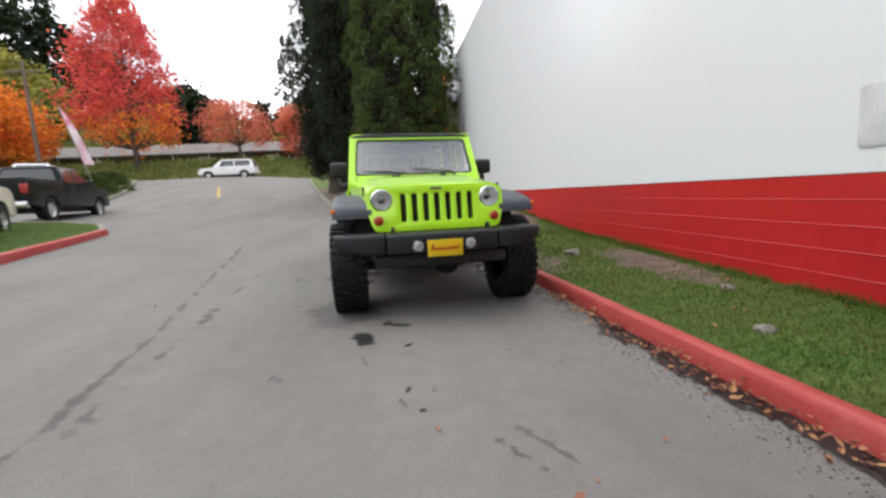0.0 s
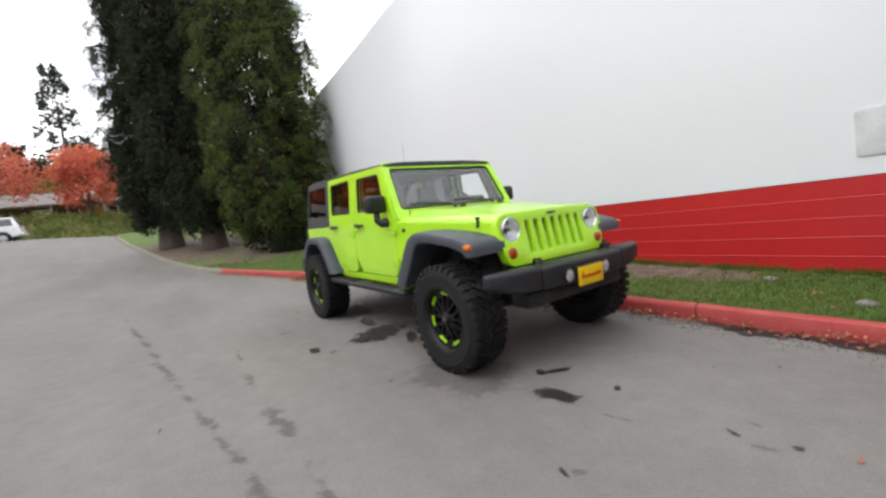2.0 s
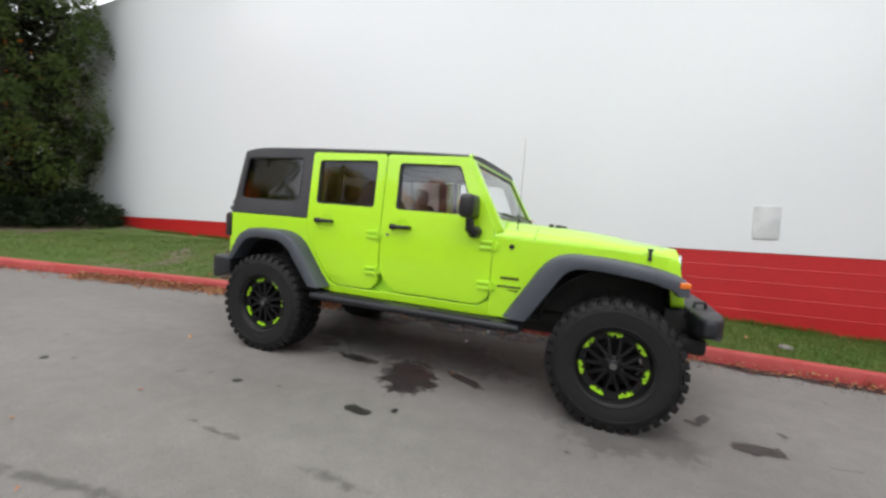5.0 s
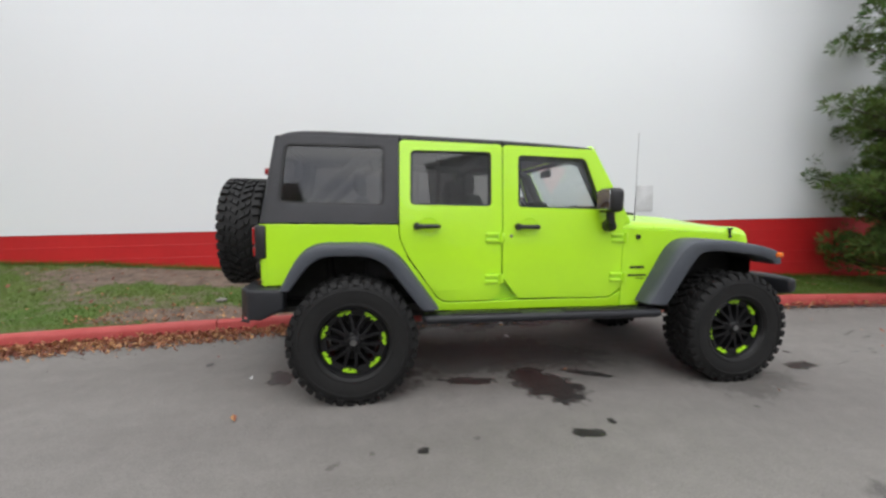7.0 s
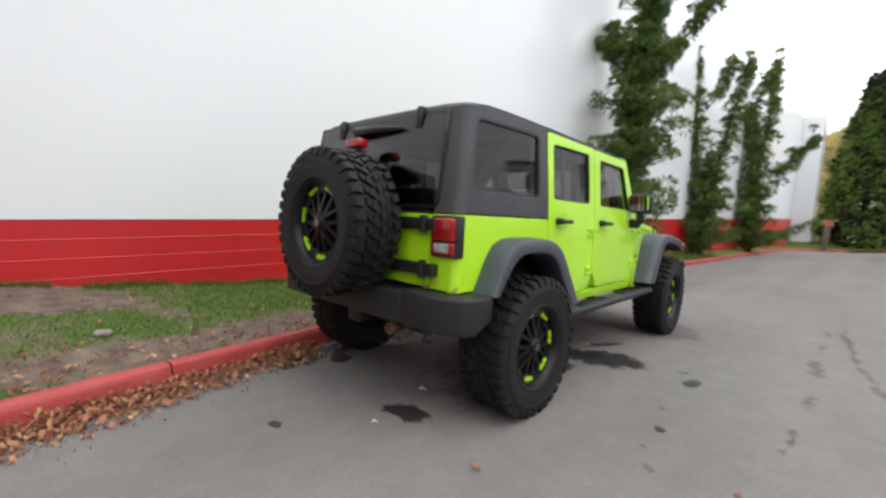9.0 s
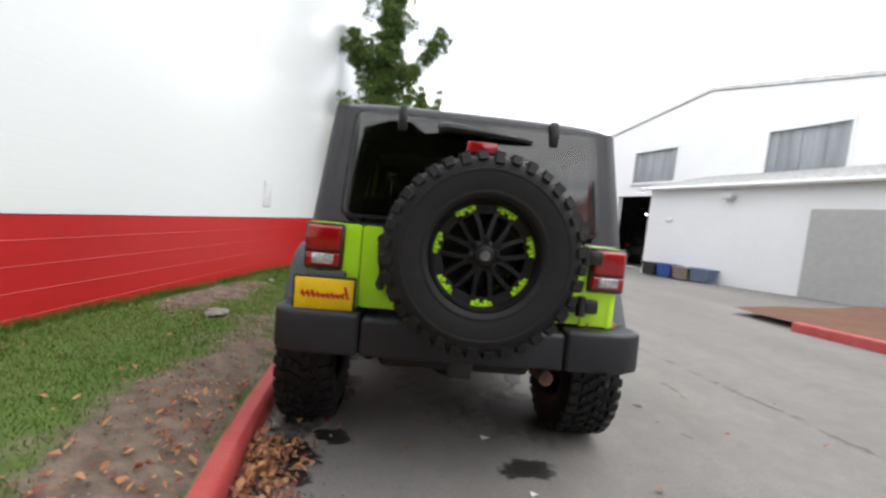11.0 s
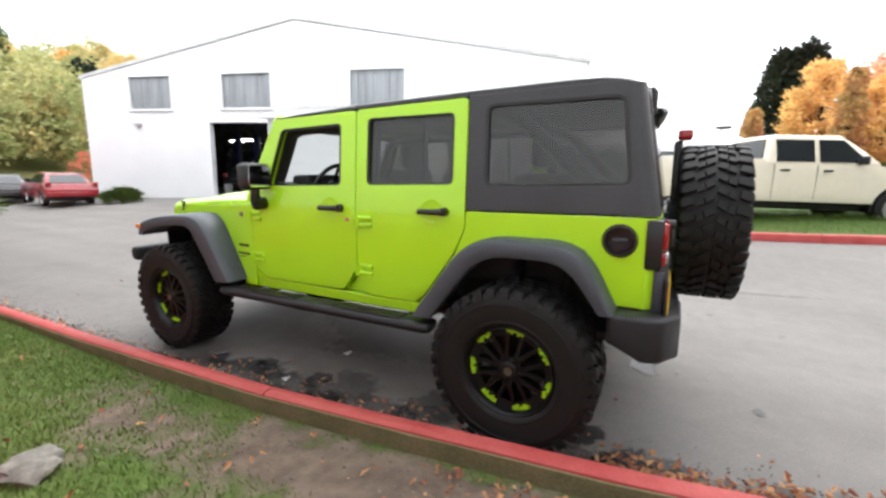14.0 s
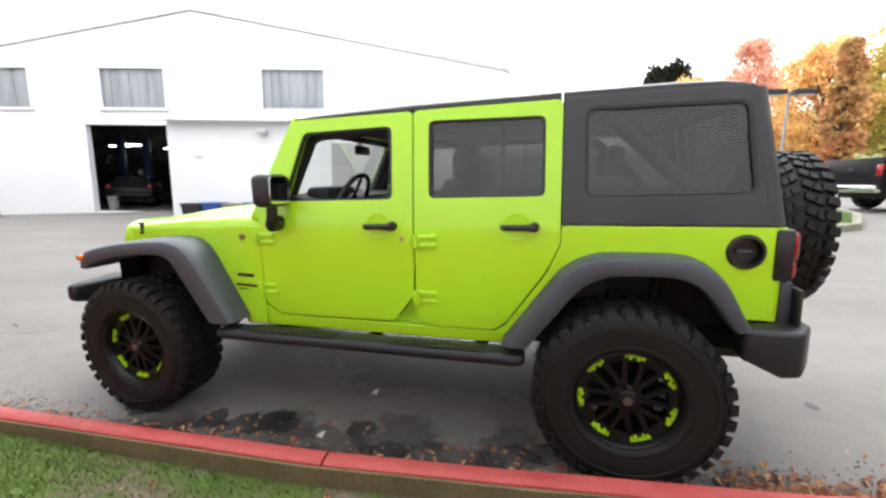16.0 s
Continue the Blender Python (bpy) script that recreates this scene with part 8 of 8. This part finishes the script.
bank = [(x, y, earth(x, y) + 0.12 + 0.25 * max(0, noise.noise(Vector((x * 0.8, y * 0.8, 2))))) for x, y in zip(rng.uniform(-34, 4, 1500), rng.uniform(37.4, 43.0, 1500))]
tagged(part_mesh("ground_cover", leaf_mesh("ground_cover", bank, [(0, -0.3, 1)] * 1500, [1.0] * 1500, rng, 14, 0.34, 0.22, 0.09, 0.1), leafy("olive green ground cover", (0.16, 0.20, 0.055), (0.25, 0.26, 0.085), 0.4, 0.6, 0.3)), "olive green shrubs covering the street bank", "shrubs", kind="stuff")

# left verge of the drive
vk = thing("kerb", "grey concrete kerb beside the planted verge", "kerb", kind="structure")
verge = [(-12.7, 15.5), (-12.6, 17.2), (-13.1, 20.0), (-13.8, 22.5), (-14.7, 25.0), (-16.3, 29.5)]
for a, b in zip(verge, verge[1:]):
    d = Vector((b[0] - a[0], b[1] - a[1])).normalized()
    secs = [[(a[0] + (b[0] - a[0]) * t - d.y * px, a[1] + (b[1] - a[1]) * t + d.x * px, land(a[0] + (b[0] - a[0]) * t, a[1] + (b[1] - a[1]) * t) + pz) for px, pz in prof] for t in (0.003, 0.5, 0.997)]
    part("kerb_stone", loft(bmesh.new(), secs), CONCRETE, vk)
me = grid_mesh("verge", lambda y: lerp(y, [(p[1], p[0]) for p in verge]) - 0.15 - np.linspace(0, 2.6, 8), np.linspace(15.5, 30.5, 16), lambda x, y: land(x, y) + 0.12)
tagged(part_mesh("verge", me, TURF), "green verge beside the drive", "verge", kind="structure")


# far woods: distance haze is mixed into these leaf colours as paleness
HAZEGOLD = leafy("pale golden leaves", (0.66, 0.50, 0.21), (0.52, 0.44, 0.22), 0.25, 0.3, 0.3)
HILLORANGE = leafy("pale orange leaves", (0.72, 0.38, 0.13), (0.68, 0.44, 0.16), 0.25, 0.3, 0.3)
HAZEOLIVE = leafy("pale olive leaves", (0.36, 0.39, 0.17), (0.46, 0.43, 0.19), 0.25, 0.3, 0.3)


# ---- woods on the slopes, too many to count ----
def woods(name, label, spots, leaf, seed, per, lsize, fir):
    rng = np.random.default_rng(seed)
    cs, ns, ss = [], [], []
    segs = []
    for (x, y, h, r) in spots:
        z = earth(x, y)
        if len(segs) < 40:
            segs.append(([(x, y, z - 0.5), (x, y, z + h * 0.6)], (0.25, 0.1)))
        n = 60
        for i in range(n):
            k = (i + rng.uniform()) / n
            a = rng.uniform(0, 6.283)
            if fir:
                rr = r * (1 - 0.95 * k) * rng.uniform(0.5, 1.1)
                zz = z + h * (0.08 + 0.92 * k)
            else:
                rr = r * math.sin(math.pi * (0.15 + 0.8 * k)) * rng.uniform(0.4, 1.05)
                zz = z + h * (0.2 + 0.8 * k)
            cs.append((x + math.cos(a) * rr, y + math.sin(a) * rr, zz))
            ns.append((math.cos(a), math.sin(a), -0.2 if fir else 0.2))
            ss.append(1.0)
    me = leaf_mesh(name, cs, ns, ss, rng, per, 0.55, lsize, lsize * 0.36, 0.2, 0.7)
    tagged(part_mesh(name, me, leaf), label, "woodland", kind="stuff")


rnd = random.Random(3)
firs = [(rnd.uniform(-40, 22), rnd.uniform(58, 80), rnd.uniform(8.5, 12), rnd.uniform(2, 3)) for _ in range(60)] + [(rnd.uniform(-66, -44), rnd.uniform(66, 78), rnd.uniform(13, 19), rnd.uniform(2.5, 3.5)) for _ in range(20)]
woods("forest", "dark fir wood behind the low houses", firs, DARKFIR, 101, 12, 0.9, True)
mixed = [(rnd.uniform(-70, 22), rnd.uniform(54, 62), rnd.uniform(6, 10.5), rnd.uniform(2.2, 3.6)) for _ in range(30)]
woods("forest", "olive and yellow trees behind the low houses", mixed, OLIVE, 102, 12, 0.6, False)
hill = [(rnd.uniform(-75, 25), rnd.uniform(-135, -60), rnd.uniform(7, 13), rnd.uniform(3, 5)) for _ in range(110)]
woods("forest", "golden autumn wood on the far hillside", hill, HAZEGOLD, 103, 22, 0.55, False)
hill = [(rnd.uniform(-75, 25), rnd.uniform(-135, -58), rnd.uniform(7, 13), rnd.uniform(3, 5)) for _ in range(120)]
woods("forest", "olive green wood on the far hillside", hill, HAZEOLIVE, 104, 22, 0.55, False)
hill = [(rnd.uniform(-75, 25), rnd.uniform(-120, -58), rnd.uniform(7, 12), rnd.uniform(3, 4)) for _ in range(16)]
woods("forest", "orange autumn trees on the far hillside", hill, HILLORANGE, 107, 22, 0.5, False)
hill = [(rnd.uniform(-60, 10), rnd.uniform(-100, -62), rnd.uniform(9, 15), rnd.uniform(2, 3)) for _ in range(14)]
woods("forest", "scattered dark firs on the far hillside", hill, DARKFIR, 105, 14, 0.9, True)
west = [(rnd.uniform(-90, -55), rnd.uniform(-40, 50), rnd.uniform(4, 6.5), rnd.uniform(2.5, 4)) for _ in range(60)]
woods("forest", "autumn trees beyond the car park", west, HAZEGOLD, 106, 12, 0.7, False)

# ---- grass blades, fallen leaves, litter ----
def blades(name, label, n, x_of, y0, y1, keep, height, material, seed, hmin, hmax):
    rng = np.random.default_rng(seed)
    ys = rng.uniform(y0, y1, n)
    vs = []
    for y in ys:
        a, b = x_of(y)
        x = rng.uniform(a, b)
        if keep(x, y, rng):
            h = rng.uniform(hmin, hmax)
            t, l = rng.uniform(0, 6.283), rng.uniform(0.1, 0.9) * h
            z = height(x, y) - 0.004
            w = 0.0035
            u = rng.uniform(0, 6.283)
            vs.append(((x - w * math.cos(t), y - w * math.sin(t), z), (x + w * math.cos(t), y + w * math.sin(t), z), (x + l * math.cos(u), y + l * math.sin(u), z + h)))
    v = np.array(vs).reshape(-1, 3)
    f = np.arange(len(v)).reshape(-1, 3)
    return tagged(part_mesh(name, arrays_mesh(name, v, f), material), label, "grass", kind="stuff")


GRASS = leafy("grass blades", (0.074, 0.142, 0.018), (0.138, 0.172, 0.040), 0.45, 1.2, 0.3)
blades("grass", "short green grass thinning to bare soil", 110000, lambda y: (kerb_x(y) + 0.14, wall_x(y) - 0.01), -6.5, 7.0, lambda x, y, r: bare(x, y) + r.uniform(-0.2, 0.3) < 0.38, lawn, GRASS, 1, 0.012, 0.042)
blades("grass", "short green grass along the far wall", 16000, lambda y: (kerb_x(y) + 0.14, max(wall_x(y) - 0.01, kerb_x(y) + 0.4)), -16, -6.5, lambda x, y, r: True, lawn, GRASS, 2, 0.03, 0.08)
blades("grass", "longer grass at the foot of the wall", 9000, lambda y: (wall_x(y) - 0.14, wall_x(y) - 0.005), -7, 10.0, lambda x, y, r: noise.noise(Vector((0, y * 2, 0))) > -0.35, lawn, GRASS, 3, 0.04, 0.11)
blades("grass", "bright grass on the island", 22000, lambda y: (island_edge(y) - 3.2, island_edge(y) - 0.01), -0.9, 7.3, lambda x, y, r: True, lambda x, y: land(x, y) + 0.125, GRASS, 4, 0.03, 0.07)


blades("grass", "rough grass at the end of the wall", 26000, lambda y: (kerb_x(y) + 0.14, min(wall_x(y) - 0.02, kerb_x(y) + 3.5)), 7.0, 13.0, lambda x, y, r: bare(x, y) + r.uniform(-0.2, 0.3) < 0.4, lawn, GRASS, 5, 0.02, 0.06)


def leaf_litter(name, label, spots, seed, material):
    """Curled fallen leaves at (x, y, z)."""
    rng = np.random.default_rng(seed)
    verts, faces = [], []
    for x, y, z in spots:
        L = rng.uniform(0.015, 0.046)
        W = L * rng.uniform(0.25, 0.45)
        t = rng.uniform(0, 6.283)
        c, s = math.cos(t), math.sin(t)
        curl = rng.uniform(0.1, 0.9) * L
        tilt = rng.uniform(-0.9, 0.9)
        o = len(verts)
        for u, w, h in ((-0.5, 0, 0.3), (-0.2, 0.9, 0.9), (0.1, 1.0, 0.8), (0.5, 0, 0.6), (0.1, -1.0, 0.9), (-0.2, -0.8, 1.0), (0, 0, 0.0)):
            px, py = u * L * rng.uniform(0.7, 1.3), w * W * rng.uniform(0.4, 1.5)
            verts.append((x + c * px - s * py, y + s * px + c * py, z + 0.004 + h * curl * 0.6 + abs(tilt) * L * 0.5 + tilt * px))
        faces += [(o + 6, o + i, o + (i + 1) % 6) for i in range(6)]
    return tagged(part_mesh(name, arrays_mesh(name, verts, faces), material), label, "leaves", kind="stuff")


DEADLEAF = leafy("fallen brown leaves", (0.43, 0.20, 0.115), (0.30, 0.135, 0.075), 0.5, 9.0, 0.2)
rng = np.random.default_rng(7)
spots = []
for y0, y1, n, w in ((-7.5, -1.6, 620, 0.09), (-1.6, 1.9, 230, 0.20), (1.9, 2.9, 800, 0.12), (2.9, 6.2, 3600, 0.14), (6.2, 11, 420, 0.14)):
    for _ in range(n):
        y = rng.uniform(y0, y1)
        d = abs(rng.normal()) * w
        x = kerb_x(y) - 0.015 - d
        spots.append((x, y, land(x, y) + max(0, 0.065 - d * 0.35) * rng.uniform(0, 1)))
leaf_litter("leaves", "brown fallen leaves drifted against the kerb", spots, 8, DEADLEAF)
spots = []
for _ in range(900):
    y = rng.uniform(-6.5, 7)
    x = rng.uniform(kerb_x(y) + 0.14, wall_x(y) - 0.05)
    k = bare(x, y)
    if rng.uniform() < (0.75 if k > 0.2 else 0.25):
        spots.append((x, y, lawn(x, y) + 0.008))
for _ in range(420):
    y = rng.uniform(1.2, 4.4)
    x = kerb_x(y) + 0.2 + abs(rng.normal()) * 0.3
    spots.append((x, y, lawn(x, y) + 0.008))
leaf_litter("leaves", "fallen leaves scattered on the lawn", spots, 9, DEADLEAF)
spots = []
for _ in range(260):
    x, y = rng.uniform(-3.0, 1.2), rng.uniform(-4.5, 4.5)
    spots.append((x, y, land(x, y)))
needle = []
for _ in range(1600):
    x, y = rng.uniform(-2.6, 4.2), rng.uniform(10.2, 18.5)
    if kerb_x(y) + 0.2 < x and bare(x, y) > 0.3:
        needle.append((x, y, lawn(x, y)))
leaf_litter("leaves", "brown litter beneath the tall conifers", needle, 13, DEADLEAF)
leaf_litter("leaves", "few fallen leaves strewn over the asphalt", spots[:20], 10, DEADLEAF)
# grit in the gutter
def grit(name, label, spots, seed, material, s0, s1):
    rng = np.random.default_rng(seed)
    verts, faces = [], []
    for x, y, z in spots:
        r = rng.uniform(s0, s1)
        o = len(verts)
        for dx, dy, dz in ((1, 0, 0.2), (-0.4, 0.9, 0.1), (-0.5, -0.8, 0.15), (0, 0.05, 0.9)):
            verts.append((x + dx * r * rng.uniform(0.6, 1.2), y + dy * r * rng.uniform(0.6, 1.2), z + dz * r))
        faces += [(o, o + 1, o + 3), (o + 1, o + 2, o + 3), (o + 2, o, o + 3)]
    return tagged(part_mesh(name, arrays_mesh(name, verts, faces), material, None, "", 10), label, "grit", kind="stuff")


spots = []
for _ in range(6500):
    y = rng.uniform(-6, 5)
    d = abs(rng.normal()) * 0.16
    x = kerb_x(y) - 0.01 - d
    spots.append((x, y, land(x, y)))
grit("grit", "dark leaf crumbs and grit along the gutter", spots, 11, mat("dark leaf mould", (0.085, 0.062, 0.046), 0.95, var=0.4, scale=20), 0.003, 0.009)
spots = []
for _ in range(2200):
    y = rng.uniform(-3, 6)
    x = rng.uniform(kerb_x(y) + 0.14, wall_x(y) - 0.1)
    if bare(x, y) > 0.25:
        spots.append((x, y, lawn(x, y)))
grit("grit", "small stones and crumbs on the bare soil", spots, 12, mat("pale stones", (0.26, 0.22, 0.19), 0.9, var=0.4, scale=20), 0.004, 0.016)
# dug clods on the lawn
for k, (x, y, r) in enumerate(((2.27, -0.26, 0.11), (2.0, -3.4, 0.07), (2.5, -2.6, 0.06), (1.75, 3.2, 0.06))):
    cl = bmesh.new()
    bmesh.ops.create_icosphere(cl, subdivisions=3, radius=r)
    for v in cl.verts:
        n = noise.noise(v.co * 14 + Vector((k, 0, 0))) * 0.4 + noise.noise(v.co * 34) * 0.25
        v.co *= 1 + n
        v.co.z *= 0.45
    bmesh.ops.translate(cl, verts=cl.verts, vec=(x, y, lawn(x, y) + r * 0.2))
    tagged(part("clod", cl, mat("pale dry clod", (0.27, 0.25, 0.22), 0.95, var=0.3, scale=16), None, "", 20), "pale dry clod of earth lying on the lawn", "clod")
# scraps of paper under and behind the car
PAPER = mat("white paper scrap", (0.75, 0.75, 0.74), 0.8)
for k, (x, y, r) in enumerate(((0.42, -0.05, 0.035), (-0.25, 1.75, 0.03), (-0.40, 2.28, 0.02), (0.95, -0.15, 0.03))):
    bm = bmesh.new()
    g = land(x, y)
    loft(bm, [[(x - r, y - r * 0.6, g + 0.004), (x + r, y - r * 0.5, g + 0.018), (x + r * 0.8, y + r * 0.6, g + 0.006), (x - r * 0.9, y + r * 0.5, g + 0.022)], [(x - r, y - r * 0.6, g + 0.006), (x + r, y - r * 0.5, g + 0.020), (x + r * 0.8, y + r * 0.6, g + 0.008), (x - r * 0.9, y + r * 0.5, g + 0.024)]])
    tagged(part("paper_scrap", bm, PAPER), "small white paper scrap on the asphalt", "litter")

# leaves lying on the rear bumper and the hood's foot
leaf_litter("leaves", "dry leaves lying on the bumper and cowl", [(x, y - 0.033 * z, z + 0.033 * y - 0.013 * x) for x, y, z in ((-0.62, 2.14, 0.799), (-0.30, 2.16, 0.780), (-0.78, 2.09, 0.801), (0.02, -0.72, 1.330), (0.06, -0.70, 1.331), (-0.03, -0.74, 1.329))], 14, DEADLEAF)
